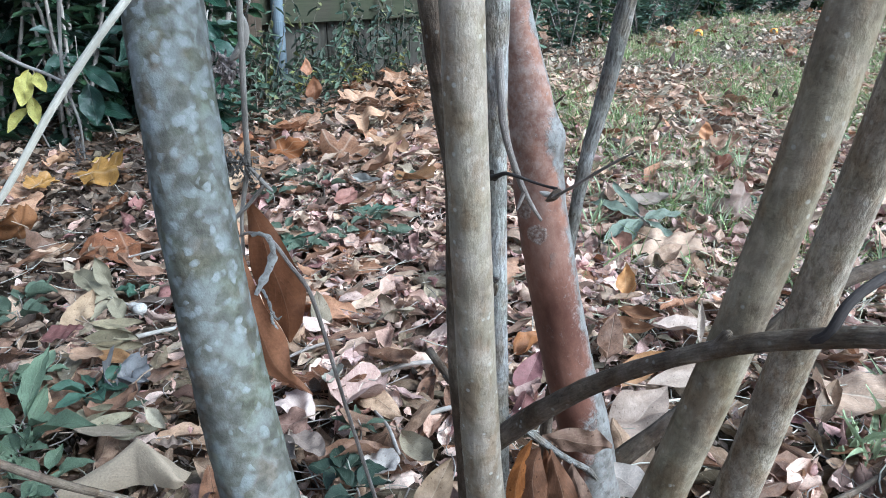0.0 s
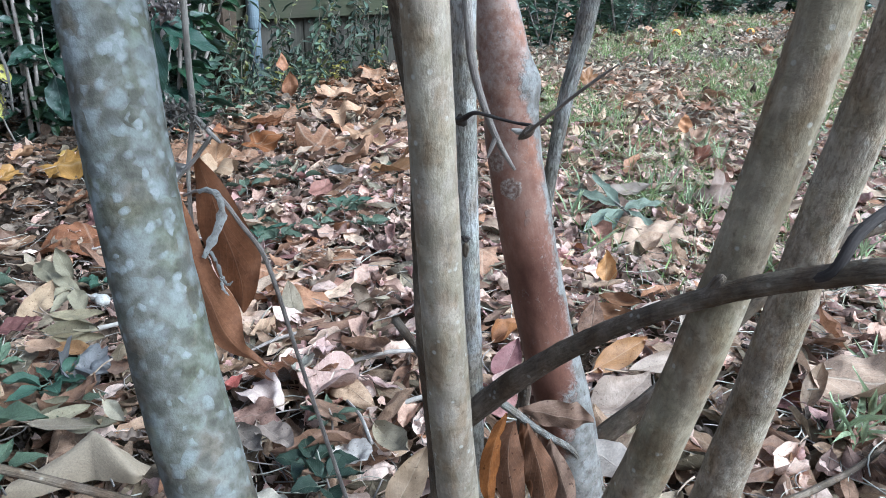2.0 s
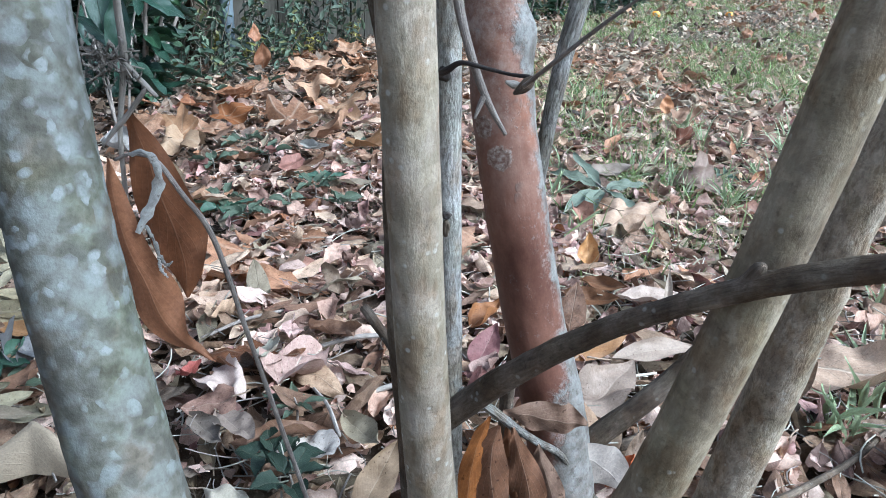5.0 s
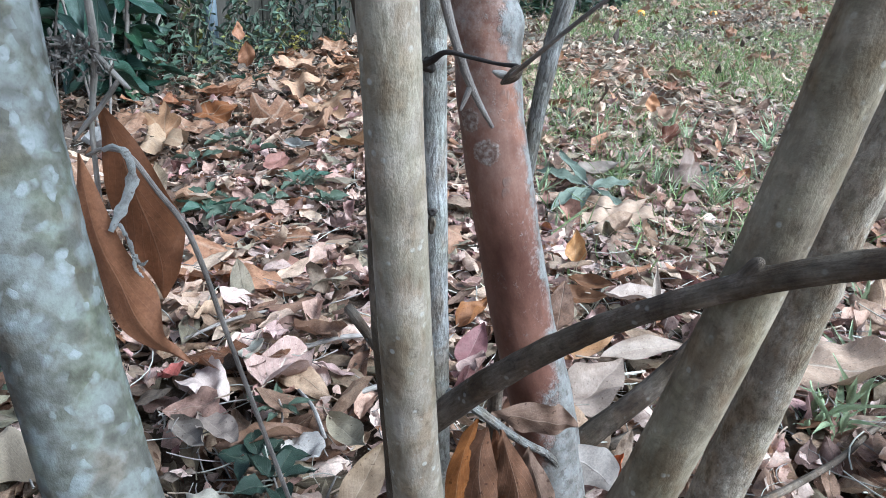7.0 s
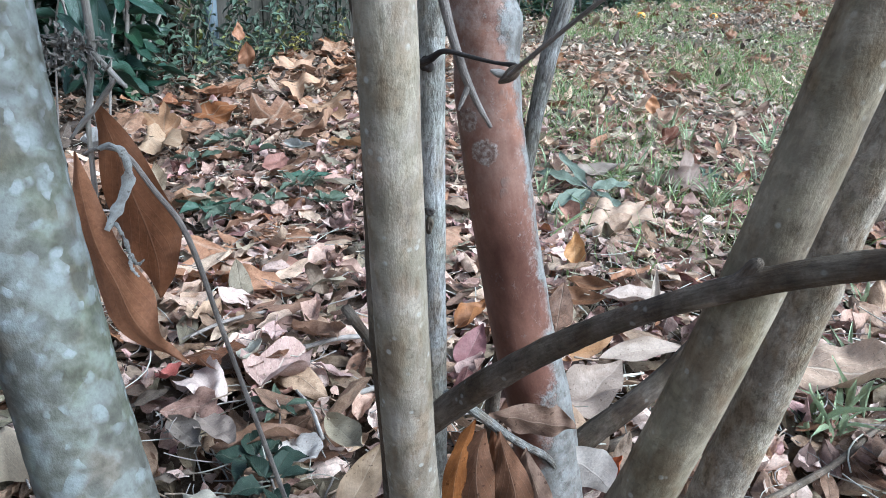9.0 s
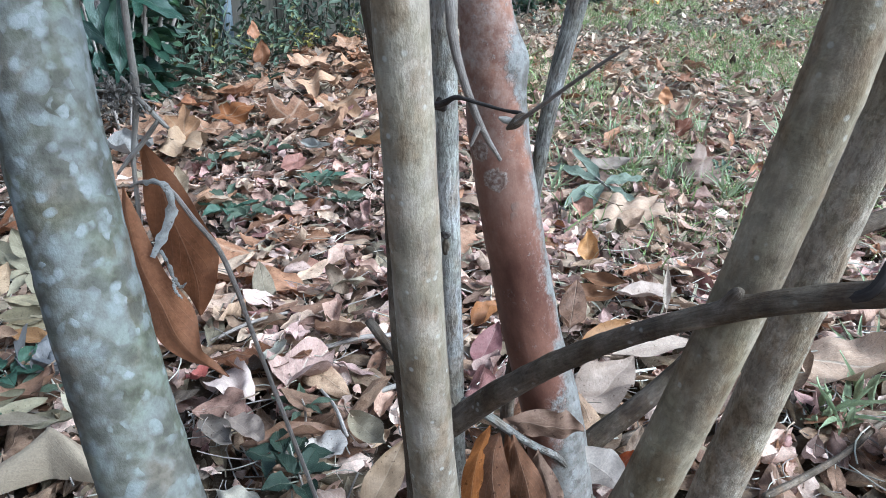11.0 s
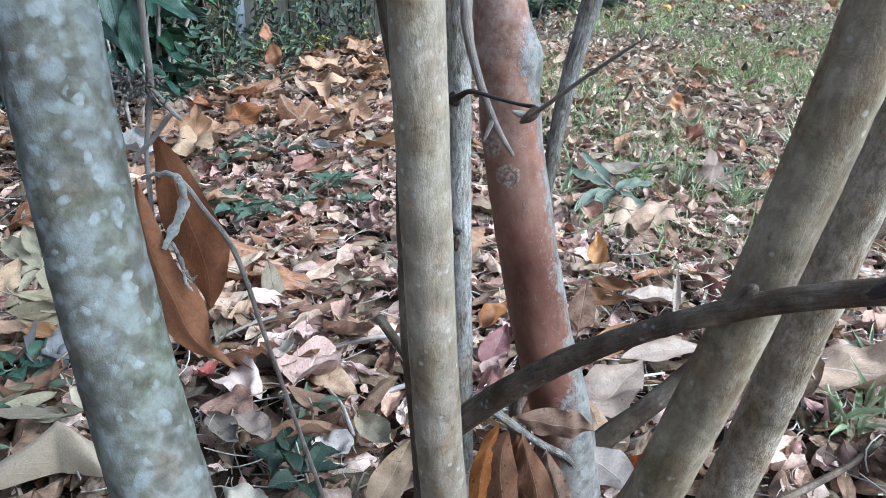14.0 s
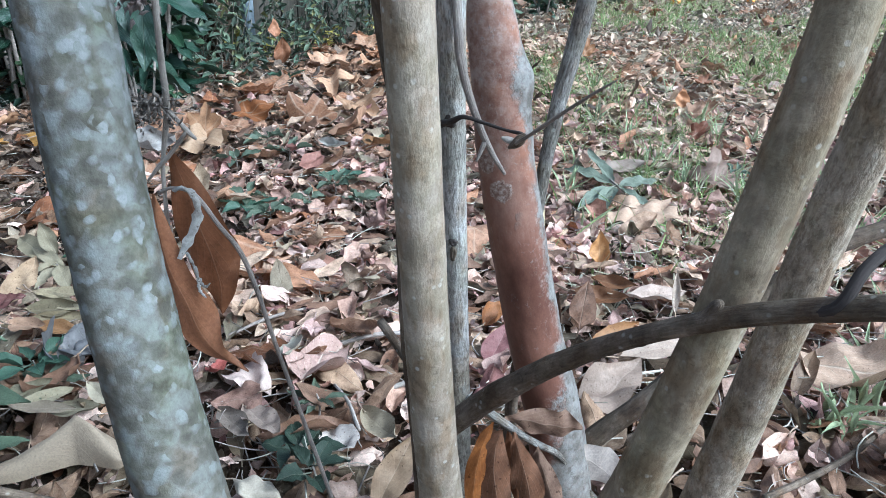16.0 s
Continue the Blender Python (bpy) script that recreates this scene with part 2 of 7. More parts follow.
        # rounded patches: pale rosettes of three sizes, and dark moulds
        for size, reach, rare, most, shade in ((75.0, 0.66, 0.55, 0.55, (0.235, 0.252, 0.250)), (125.0, 0.66, 0.58, 0.75, (0.270, 0.294, 0.303)), (210.0, 0.62, 0.68, 0.8, (0.320, 0.346, 0.362)), (110.0, 0.62, 0.62, 0.7, (0.090, 0.086, 0.074))):
            v = m.node("TexVoronoi", {"feature": "SMOOTH_F1"}, Scale=size, Smoothness=0.35)
            m.put(v.inputs["Vector"], q)
            chosen = m.ramp(m.math("ADD", m.node("SeparateColor", None, Color=v.outputs["Color"]).outputs[1], upper_light if size != 110.0 else 0.0), [(rare - 0.08, 0.0), (rare + 0.08, 1.0)])
            rose = m.math("MULTIPLY", m.ramp(v.outputs["Distance"], [(reach - 0.36, most), (reach, 0.0)]), chosen)
            crust = m.mix(rose, crust, shade)
            lift = m.math("ADD", lift, m.math("MULTIPLY", rose, 0.2))
        crust = m.mix(m.ramp(m.noise(p, 420.0, 3.0, 0.6), [(0.54, 0.0), (0.68, 0.35)]), crust, m.mix(1.0, crust, (0.55, 0.52, 0.47), "MULTIPLY"))
        crust = m.mix(1.0, crust, (0.73, 0.695, 0.655), "MULTIPLY")
        col = m.mix(lichen, col, crust)
        height = m.math("ADD", height, m.math("MULTIPLY", lift, 0.6))
    if spots:
        dots = m.voronoi(p, 190.0)
        few = m.ramp(m.noise(p, 70.0, 2.0), [(0.48, 0.0), (0.58, 1.0)])
        col = m.mix(m.math("MULTIPLY", m.math("MULTIPLY", m.ramp(dots, [(0.14, 1.0), (0.24, 0.0)]), few), spots), col, (0.55, 0.53, 0.47))
    if cinnamon:
        ang = sp.outputs[0]
        wob = m.math("ADD", m.math("MULTIPLY", m.math("SUBTRACT", m.noise(p, 75.0, 6.0, 0.75), 0.5), 0.34), m.math("ADD", m.math("MULTIPLY", m.math("MAXIMUM", m.math("SUBTRACT", 0.022, m.math("ABSOLUTE", m.math("SUBTRACT", along, 0.475))), 0.0), 4.5), m.math("MULTIPLY", m.math("MAXIMUM", m.math("SUBTRACT", 0.335, along), 0.0), 2.7)))
        edge = m.math("ADD", ang, wob)
        peel = m.math("MULTIPLY", m.ramp(edge, [(0.37, 0.0), (0.42, 1.0)]), m.ramp(edge, [(0.80, 1.0), (0.84, 0.0)]))
        red = m.ramp(m.math("ADD", m.math("MULTIPLY", m.noise(long, 35.0, 4.0), 0.7), m.math("MULTIPLY", fine, 0.3)),
                     [(0.34, (0.095, 0.040, 0.027)), (0.50, (0.178, 0.083, 0.056)), (0.66, (0.275, 0.155, 0.113))])
        red = m.mix(m.ramp(along, [(0.405, 0.0), (0.485, 0.85)]), red, m.ramp(m.noise(p, 110.0, 6.0, 0.72), [(0.40, (0.21, 0.115, 0.084)), (0.50, (0.29, 0.178, 0.137)), (0.62, (0.42, 0.315, 0.263))]))
        fresh = m.math("MULTIPLY", m.math("MULTIPLY", m.ramp(edge, [(0.24, 0.0), (0.33, 0.8)]), m.ramp(along, [(0.40, 0.0), (0.44, 1.0)])), m.ramp(m.noise(p, 60.0, 4.0), [(0.42, 0.0), (0.56, 1.0)]))
        red = m.mix(m.math("MULTIPLY", fresh, 0.55), red, (0.34, 0.14, 0.075))
        for place_on, size in (((-0.0172, 0.0446, 0.4095), 0.0056), ((-0.0095, 0.0396, 0.3965), 0.0062)):
            away = m.node("VectorMath", {"operation": "DISTANCE"})
            m.put(away.inputs[0], p), m.put(away.inputs[1], place_on)
            q = m.math("ADD", m.math("DIVIDE", away.outputs["Value"], size), m.math("MULTIPLY", m.math("SUBTRACT", m.noise(p, 330.0, 4.0, 0.65), 0.5), 0.9))
            scab = m.ramp(m.noise(p, 480.0, 5.0, 0.7), [(0.40, (0.14, 0.085, 0.065)), (0.52, (0.27, 0.205, 0.17)), (0.62, (0.42, 0.37, 0.33))])
            red = m.mix(m.ramp(q, [(0.55, 0.75), (0.75, 0.95), (0.95, 0.55), (1.15, 0.0)]), red, scab)
            height = m.math("ADD", height, m.ramp(q, [(0.45, 0.1), (0.75, 0.8), (1.1, 0.0)]))
        chips = m.math("MULTIPLY", m.ramp(m.voronoi(m.mix(0.004, p, m.node("TexNoise", None, Scale=120.0).outputs["Color"]), 110.0), [(0.20, 1.0), (0.30, 0.0)]),
                       m.ramp(m.noise(p, 30.0, 3.0), [(0.60, 0.0), (0.68, 0.8)]))
        flecks = m.math("MULTIPLY", m.ramp(m.noise(p, 300.0, 5.0, 0.75), [(0.57, 0.0), (0.68, 0.6)]), m.ramp(m.math("ADD", m.noise(p, 38.0, 3.0), m.math("MULTIPLY", m.math("SUBTRACT", along, 0.40), 1.2)), [(0.44, 0.0), (0.60, 1.0)]))
        greyness = m.math("MAXIMUM", m.math("MAXIMUM", peel, flecks), m.math("MULTIPLY", chips, 0.6))
        pale_bits = m.ramp(m.noise(p, 150.0, 3.0), [(0.45, 0.0), (0.6, 0.6)])
        col = m.mix(greyness, red, m.mix(m.ramp(m.noise(p, 230.0, 5.0, 0.7), [(0.52, 0.0), (0.64, 0.7)]), m.mix(pale_bits, col, (0.30, 0.29, 0.272)), (0.085, 0.068, 0.055)))
        rim = m.math("MAXIMUM", m.ramp(edge, [(0.31, 0.0), (0.38, 0.8)]), m.ramp(along, [(0.43, 0.0), (0.49, 0.55)]))
        scurf = m.math("MULTIPLY", m.ramp(m.noise(p, 240.0, 6.0, 0.75), [(0.49, 0.0), (0.63, 0.75)]), rim)
        col = m.mix(m.math("MULTIPLY", scurf, m.math("SUBTRACT", 1.0, m.math("MULTIPLY", peel, 0.6))), col, (0.40, 0.325, 0.285))
        height = m.math("ADD", m.math("MULTIPLY", height, m.math("MULTIPLY_ADD", greyness, 0.7, 0.3)), m.math("MULTIPLY", greyness, 0.15))
    col = m.mix(0.3, col, m.mix(m.ramp(grain, [(0.3, 0.0), (0.7, 1.0)]), m.mix(1.0, col, (0.55, 0.55, 0.55), "MULTIPLY"), col))
    return m.done(col, 0.85 if not cinnamon else 0.52, m.bump(height, 0.9 if streak else 0.5, 0.0016), 0, 0.2)


M_GROUND = ground_material()
M_BARK_LICHEN = bark_material("lichen_bark", (0.095, 0.09, 0.078), (0.155, 0.152, 0.135), (0.235, 0.235, 0.215), lichen=0.96)
M_BARK_TAN = bark_material("smooth_tan_bark", (0.160, 0.125, 0.091), (0.258, 0.210, 0.158), (0.355, 0.302, 0.240), spots=0.5)
M_BARK_OLIVE = bark_material("olive_tan_bark", (0.090, 0.066, 0.044), (0.192, 0.150, 0.104), (0.300, 0.250, 0.182), spots=0.3, moss=0.10)
M_BARK_GREY = bark_material("grey_fissured_bark", (0.23, 0.212, 0.192), (0.43, 0.405, 0.375), (0.62, 0.60, 0.57), streak=0.68, spots=0.3)
M_BARK_STREAK = bark_material("streaked_brown_bark", (0.150, 0.115, 0.082), (0.265, 0.215, 0.160), (0.40, 0.345, 0.272), streak=0.5, spots=0.22)
M_BARK_RED = bark_material("cinnamon_bark", (0.10, 0.086, 0.073), (0.175, 0.158, 0.140), (0.27, 0.255, 0.232), cinnamon=1.0)
M_BARK_DARK = bark_material("dark_branch_bark", (0.046, 0.034, 0.025), (0.112, 0.084, 0.062), (0.215, 0.170, 0.130), streak=0.25, spots=0.25)
M_TWIG = bark_material("thin_twig_bark", (0.15, 0.125, 0.108), (0.285, 0.24, 0.208), (0.44, 0.39, 0.345), streak=0.25)
M_PALETWIG = bark_material("pale_twig_bark", (0.20, 0.17, 0.145), (0.34, 0.30, 0.26), (0.48, 0.44, 0.39))
M_BLACKTWIG = bark_material("black_twig_bark", (0.020, 0.016, 0.014), (0.045, 0.036, 0.032), (0.085, 0.072, 0.064))
M_FORK = bark_material("dark_fork_bark", (0.10, 0.088, 0.078), (0.205, 0.188, 0.170), (0.44, 0.42, 0.395), streak=0.8, spots=0.3)
M_STRAW = bark_material("dry_straw_stalk", (0.30, 0.265, 0.21), (0.42, 0.38, 0.31), (0.54, 0.50, 0.43))
M_DEADHEAD = bark_material("dead_pinkish_flower_bits", (0.15, 0.115, 0.10), (0.29, 0.235, 0.215), (0.46, 0.40, 0.375))
M_DEADBITS = bark_material("dead_grey_flower_bits", (0.10, 0.085, 0.072), (0.22, 0.19, 0.165), (0.42, 0.385, 0.35))


def wood_material(name, dark, pale, moss):
    m = Nodes(name)
    p = m.coords("Object")
    r = m.node("ObjectInfo").outputs["Random"]
    shifted = m.node("VectorMath", {"operation": "ADD"})
    m.put(shifted.inputs[0], p)
    m.put(shifted.inputs[1], m.node("CombineXYZ", None, X=m.math("MULTIPLY", r, 7.0), Y=m.math("MULTIPLY", r, 3.0)).outputs[0])
    g = m.noise(m.scaled(shifted.outputs[0], (3.0, 60.0, 60.0)), 1.0, 6.0, 0.65, 0.4)
    big = m.noise(shifted.outputs[0], 6.0, 4.0)
    col = m.ramp(g, [(0.3, dark), (0.7, pale)])
    col = m.mix(m.math("MULTIPLY", m.ramp(big, [(0.35, 0.0), (0.6, 1.0)]), moss), col, (0.036, 0.044, 0.020))
    col = m.mix(m.math("MULTIPLY", r, 0.35), col, m.mix(1.0, col, (0.6, 0.58, 0.55), "MULTIPLY"))
    return m.done(col, 0.85, m.bump(g, 0.6, 0.003), 0, 0.2)


M_FENCE = wood_material("weathered_grey_board", (0.034, 0.029, 0.024), (0.080, 0.069, 0.057), 0.2)
M_POSTWOOD = wood_material("brown_post_wood", (0.030, 0.020, 0.013), (0.085, 0.058, 0.040), 0.1)
M_FENCE_MOSS = wood_material("mossy_green_board", (0.024, 0.021, 0.014), (0.050, 0.044, 0.028), 0.5)


def plain_material(name, a, b, rough=0.5, scale=30.0, spec=0.4):
    m = Nodes(name)
    p = m.coords("Object")
    n = m.noise(p, scale, 5.0, 0.65)
    return m.done(m.ramp(n, [(0.35, a), (0.65, b)]), rough, m.bump(m.noise(p, scale * 8, 3.0), 0.25, 0.001), 0, spec)


M_POST = plain_material("chalky_blue_paint", (0.10, 0.125, 0.145), (0.15, 0.175, 0.195), 0.6, 14.0)
M_FRUIT = plain_material("orange_peel", (0.72, 0.27, 0.02), (0.80, 0.34, 0.03), 0.4, 40.0)
M_BALL = plain_material("pale_speckled_shell", (0.25, 0.22, 0.19), (0.42, 0.39, 0.35), 0.6, 260.0)
M_HAY = leaf_material("dead_grass_blade", [(0.52, 0.47, 0.33), (0.44, 0.40, 0.28), (0.58, 0.54, 0.42), (0.36, 0.33, 0.22)], rough=0.6, thin=0.2, vein=0.1, spot=0.2)
M_GRASS = leaf_material("grass_blade", toned([(0.17, 0.26, 0.09), (0.24, 0.34, 0.13), (0.14, 0.22, 0.08), (0.28, 0.33, 0.15), (0.42, 0.38, 0.24), (0.21, 0.29, 0.11), (0.46, 0.41, 0.28), (0.16, 0.24, 0.09)], 1.28, 1.18, 1.1),
                        rough=0.5, thin=0.25, vein=0.1, spot=0.1)


# ---- mesh helpers ----
def spline(points, n):
    """n + 1 samples of a smooth curve through the points, which may carry a radius as their last number."""
    p = np.array(points, float)
    p = np.vstack([2 * p[0] - p[1], p, 2 * p[-1] - p[-2]])
    out = []
    segs = len(p) - 3
    for k in range(n + 1):
        s = min(k / n * segs, segs - 1e-6)
        i, t = int(s), s - int(s)
        a, b, c, d = p[i], p[i + 1], p[i + 2], p[i + 3]
        out.append(0.5 * (2 * b + (c - a) * t + (2 * a - 5 * b + 4 * c - d) * t ** 2 + (3 * b - a - 3 * c + d) * t ** 3))
    return np.array(out)


def mesh_from(name, verts, faces, uvs=None, material=None, smooth=True):
    me = bpy.data.meshes.new(name)
    me.from_pydata([tuple(map(float, v)) for v in verts], [], [tuple(map(int, f)) for f in faces])
    if uvs is not None:
        layer = me.uv_layers.new(name="UVMap")
        idx = np.empty(len(me.loops), dtype=np.int32)
        me.loops.foreach_get("vertex_index", idx)
        layer.data.foreach_set("uv", np.asarray(uvs, dtype=np.float32)[idx].ravel())
    if smooth:
        me.polygons.foreach_set("use_smooth", np.ones(len(me.polygons), dtype=bool))
    if material is not None:
        me.materials.append(material)
    me.update()
    return me


def tube_mesh(name, points, material, seg=12, rings=24, rough=0.03, knots=(), seed=0, flat=None):
    """A stem through (x, y, z, r) points: uneven, with swollen knots (share of its length, angle, size in radii, spread)."""
    c = spline(points, rings)
    pos, rad = c[:, :3], c[:, 3]
    tan = np.gradient(pos, axis=0)
    tan /= np.linalg.norm(tan, axis=1)[:, None] + 1e-12
    side = np.cross(tan[0], (0, 1, 0) if abs(tan[0][1]) < 0.8 else (1, 0, 0))
    verts, uvs, length = [], [], 0.0
    steps = np.r_[0, np.cumsum(np.linalg.norm(np.diff(pos, axis=0), axis=1))]
    for k in range(rings + 1):
        side = side - tan[k] * side.dot(tan[k])
        side /= np.linalg.norm(side)
        other = np.cross(tan[k], side)
        for j in range(seg + 1):
            a = 2 * math.pi * (j % seg) / seg
            d = side * math.cos(a) + other * math.sin(a)
            r = rad[k]
            q = Vector(pos[k] + d * r)
            w = noise.noise(q * 60 + Vector((seed, 0, 0))) + 0.6 * noise.noise(q * 160 + Vector((0, seed, 0)))
            r *= 1 + rough * w
            for at, ang, size, spread in knots:
                da = (a - ang + math.pi) % (2 * math.pi) - math.pi
                dl = (steps[k] - at * steps[-1]) / (spread * max(rad[k], 1e-5))
                r += rad[k] * size * math.exp(-dl * dl - (da / 0.6) ** 2)
            verts.append(pos[k] + d * r)
            uvs.append((j / seg, steps[k]))
    faces = []
    w = seg + 1
    for k in range(rings):
        for j in range(seg):
            faces.append((k * w + j, k * w + j + 1, (k + 1) * w + j + 1, (k + 1) * w + j))
    for k in (0, rings):
        verts.append(pos[k] + tan[k] * rad[k] * (0.4 if k else -0.4)), uvs.append((0.5, steps[k]))
        for j in range(seg):
            tri = (k * w + j, k * w + j + 1, len(verts) - 1)
            faces.append(tri if k else tri[::-1])
    return mesh_from(name, verts, faces, uvs, material)


def leaf_shape(kind="ellipse", length=0.08, width=0.035, nu=6, nv=2, fold=0.3, curl=0.5, twist=0.2, wave=0.15, stalk=0.15, seed=0, crumple=0.05):
    """A leaf from its base at the origin along +x, its upper side +z: vertices, faces and UV (along; from the midrib)."""
    rng = np.random.RandomState(seed)
    verts, uvs, faces, across = [], [], [], []
    if kind == "lobed":
        lobes = [(-1.85, 0.60), (-0.90, 0.86), (0.0, 1.0), (0.90, 0.86), (1.85, 0.60)]
        segs, rings = 52, max(3, nv + 1)
        centre = 0.30
        skew = rng.uniform(-0.08, 0.08, 5)
        verts.append([0, 0, 0]), uvs.append((0.05, 0.0))
        for k in range(1, rings + 1):
            for j in range(segs):
                a = -math.pi + 2 * math.pi * (j + 0.5) / segs
                reach = 0.26
                for (la, lr), sk in zip(lobes, skew):
                    d = abs(a - la - sk)
                    tip = max(0.0, 1 - d / 0.50)
                    tooth = 0.10 * max(0.0, 1 - abs(d - 0.27) / 0.10)
                    reach = max(reach, lr * (1 + sk) * ((0.56 + 0.44 * tip ** 0.8 + tooth) if d < 0.62 else 0.56 * math.exp(-(d - 0.62) * 1.3)))
                near = min(lobes, key=lambda q: abs(a - q[0]))
                r = reach * k / rings * (0.62 * length) * (1 + 0.05 * rng.randn() * (k == rings))
                verts.append([r * math.cos(a), r * math.sin(a) * width / length * 1.05, 0])
                uvs.append((0.05 + 0.9 * k / rings, (a - near[0]) * k / rings * 0.9))
        for j in range(segs):
            faces.append((0, 1 + j, 1 + (j + 1) % segs))
        for k in range(rings - 1):
            for j in range(segs):
                b, t = 1 + k * segs, 1 + (k + 1) * segs
                faces.append((b + j, t + j, t + (j + 1) % segs, b + (j + 1) % segs))
        v = np.array(verts)
        v[:, 0] += centre * length
    else:
        for i in range(nu + 1):
            u = i / nu
            if kind == "ellipse":
                w = math.sin(math.pi * min(1, max(0, u)) ** 0.92) ** 0.8
            elif kind == "obovate":
                w = math.sin(math.pi * u ** 1.35) ** 0.75
            elif kind == "ovate":
                w = math.sin(math.pi * u ** 0.7) ** 0.85
            else:
                w = math.sin(math.pi * u ** 0.85) ** 1.2
            w = max(w, 0.03)
            for j in range(-nv, nv + 1):
                s = j / nv
                rim = 1 + (0.5 * crumple * rng.randn() if abs(j) == nv and 0 < i < nu else 0)
                verts.append([u * length, s * w * rim * width / 2, 0])
                uvs.append((u, s * w))
                across.append(s)
        m = 2 * nv + 1
        for i in range(nu):
            for j in range(2 * nv):
                faces.append((i * m + j, (i + 1) * m + j, (i + 1) * m + j + 1, i * m + j + 1))
        v = np.array(verts)
    x, y = v[:, 0].copy(), v[:, 1].copy()
    z = np.abs(y) * fold
    ph = rng.rand(4) * 6.28
    z += wave * width * (0.35 * np.sin(x / length * 7 + ph[0] + 3 * np.sign(y)) * np.abs(y) / (width / 2 + 1e-9) + 0.15 * np.sin(x / length * 13 + y / width * 9 + ph[1]))
    if kind == "lobed":
        z += wave * length * 0.25 * (np.hypot(x - 0.4 * length, y) / (0.5 * length)) ** 2 * np.sin(3 * np.arctan2(y, x - 0.4 * length) + ph[2])
    lift_rim = rng.uniform(-0.1, 0.55) * (crumple > 0.04)
    z += lift_rim * width * (np.abs(y) / (width / 2 + 1e-9)) ** 3 * 0.35 + rng.uniform(-0.1, 0.35) * (crumple > 0.04) * length * np.clip(x / length, 0, 1) ** 5 * 0.4
    if kind != "lobed" and crumple > 0.025:
        sa = np.array(across)
        roll = rng.uniform(0.2, 1.5) * np.where(sa > 0, rng.uniform(-0.2, 1), rng.uniform(-0.2, 1)) * (0.6 + 0.6 * np.sin(x / length * rng.uniform(3, 9) + rng.rand() * 6 + np.sign(sa)))
        lip = np.clip(np.abs(sa) - 0.4, 0, 1) ** 2 * roll
        z += lip * width * 0.9
        y *= 1 - 0.9 * np.abs(lip)
    for _ in range(4):
        kx, ky, ph0 = rng.uniform(8, 26), rng.uniform(-16, 16), rng.rand() * 6.28
        z += crumple * width * rng.uniform(0.3, 1.0) * np.sin(kx * x / length + ky * y / max(width, 1e-6) + ph0)
    tw = twist * (x / length - 0.3)
    y, z = y * np.cos(tw) - z * np.sin(tw), y * np.sin(tw) + z * np.cos(tw)
    if abs(curl) > 1e-3:
        k = curl / length
        a = (x - 0.4 * length) * k
        x, z = 0.4 * length + np.sin(a) / k - z * np.sin(a), (1 - np.cos(a)) / k + z * np.cos(a)
    v = np.stack([x, y, z], 1)
    uv = np.array(uvs, float)
    if stalk and kind != "lobed" or stalk and kind == "lobed":
        b, r, n0 = v[0 if kind == "lobed" else nv].copy(), 0.012 * width + 0.0005, len(v)
        e = b + np.array([-stalk * length, 0.1 * stalk * length, 0.15 * stalk * length])
        ring = [np.array([0, r, 0]), np.array([0, -r * 0.6, r]), np.array([0, -r * 0.6, -r])]
        v = np.vstack([v, [b + np.array([0.06 * length, 0, 0]) + q for q in ring], [e + q for q in ring]])
        uv = np.vstack([uv, [[0.5, 0.0]] * 6])
        faces += [(n0 + a, n0 + (a + 1) % 3, n0 + 3 + (a + 1) % 3, n0 + 3 + a) for a in range(3)] + [(n0 + 3, n0 + 4, n0 + 5)]
        # tie the stalk to the blade, so that a leaf is one island
        faces.append((n0, n0 + 1, 0 if kind == "lobed" else nv))
    return v, faces, uv


class Heap:
    """Gathers many small pieces into one mesh."""

    def __init__(self):
        self.v, self.f, self.uv, self.n = [], [], [], 0

    def add(self, shape, m):
        v, f, uv = shape
        r = np.array(m.to_3x3())
        self.v.append(v @ r.T + np.array(m.translation))
        self.f += [tuple(i + self.n for i in q) for q in f]
        self.uv.append(uv)
        self.n += len(v)

    def mesh(self, name, material):
        return mesh_from(name, np.vstack(self.v), self.f, np.vstack(self.uv), material)


def thing(name, at=(0, 0, 0), label="", category="", group="", kind=""):
    e = new(name)
    e.location = at
    return tagged(e, label, category, group, kind)


def part(name, me, parent, label=""):
    """A mesh, in world places, as a part under a thing or a part."""
    ob = new(name, me)
    ob.parent = parent
    root, off = parent, Vector()
    while root is not None:
        off += root.location
        root = root.parent
    me.transform(Matrix.Translation(-off))
    return tagged(ob, label)


def solid(name, me, label="", category="", group="", kind=""):
    """A top-level mesh, its origin moved to its own middle at the bottom."""
    co = np.empty(len(me.vertices) * 3, dtype=np.float32)
    me.vertices.foreach_get("co", co)
    co = co.reshape(-1, 3)
    at = Vector((float(co[:, 0].mean()), float(co[:, 1].mean()), float(co[:, 2].min())))
    me.transform(Matrix.Translation(-at))
    ob = new(name, me)
    ob.location = at
    return tagged(ob, label, category, group, kind)


def ground_height(x, y):
    near = 1.0 / (1.0 + 0.02 * (x * x + y * y))
    return near * (0.018 * noise.noise(Vector((x * 1.3, y * 1.3, 0.3))) + 0.010 * noise.noise(Vector((x * 4.1, y * 4.1, 1.7))))


def place(x, y, z, turn=0.0, pitch=0.0, roll=0.0, size=1.0):
    return Matrix.Translation((x, y, z)) @ Euler((radians(roll), radians(pitch), radians(turn)), "XYZ").to_matrix().to_4x4() @ Matrix.Scale(size, 4)


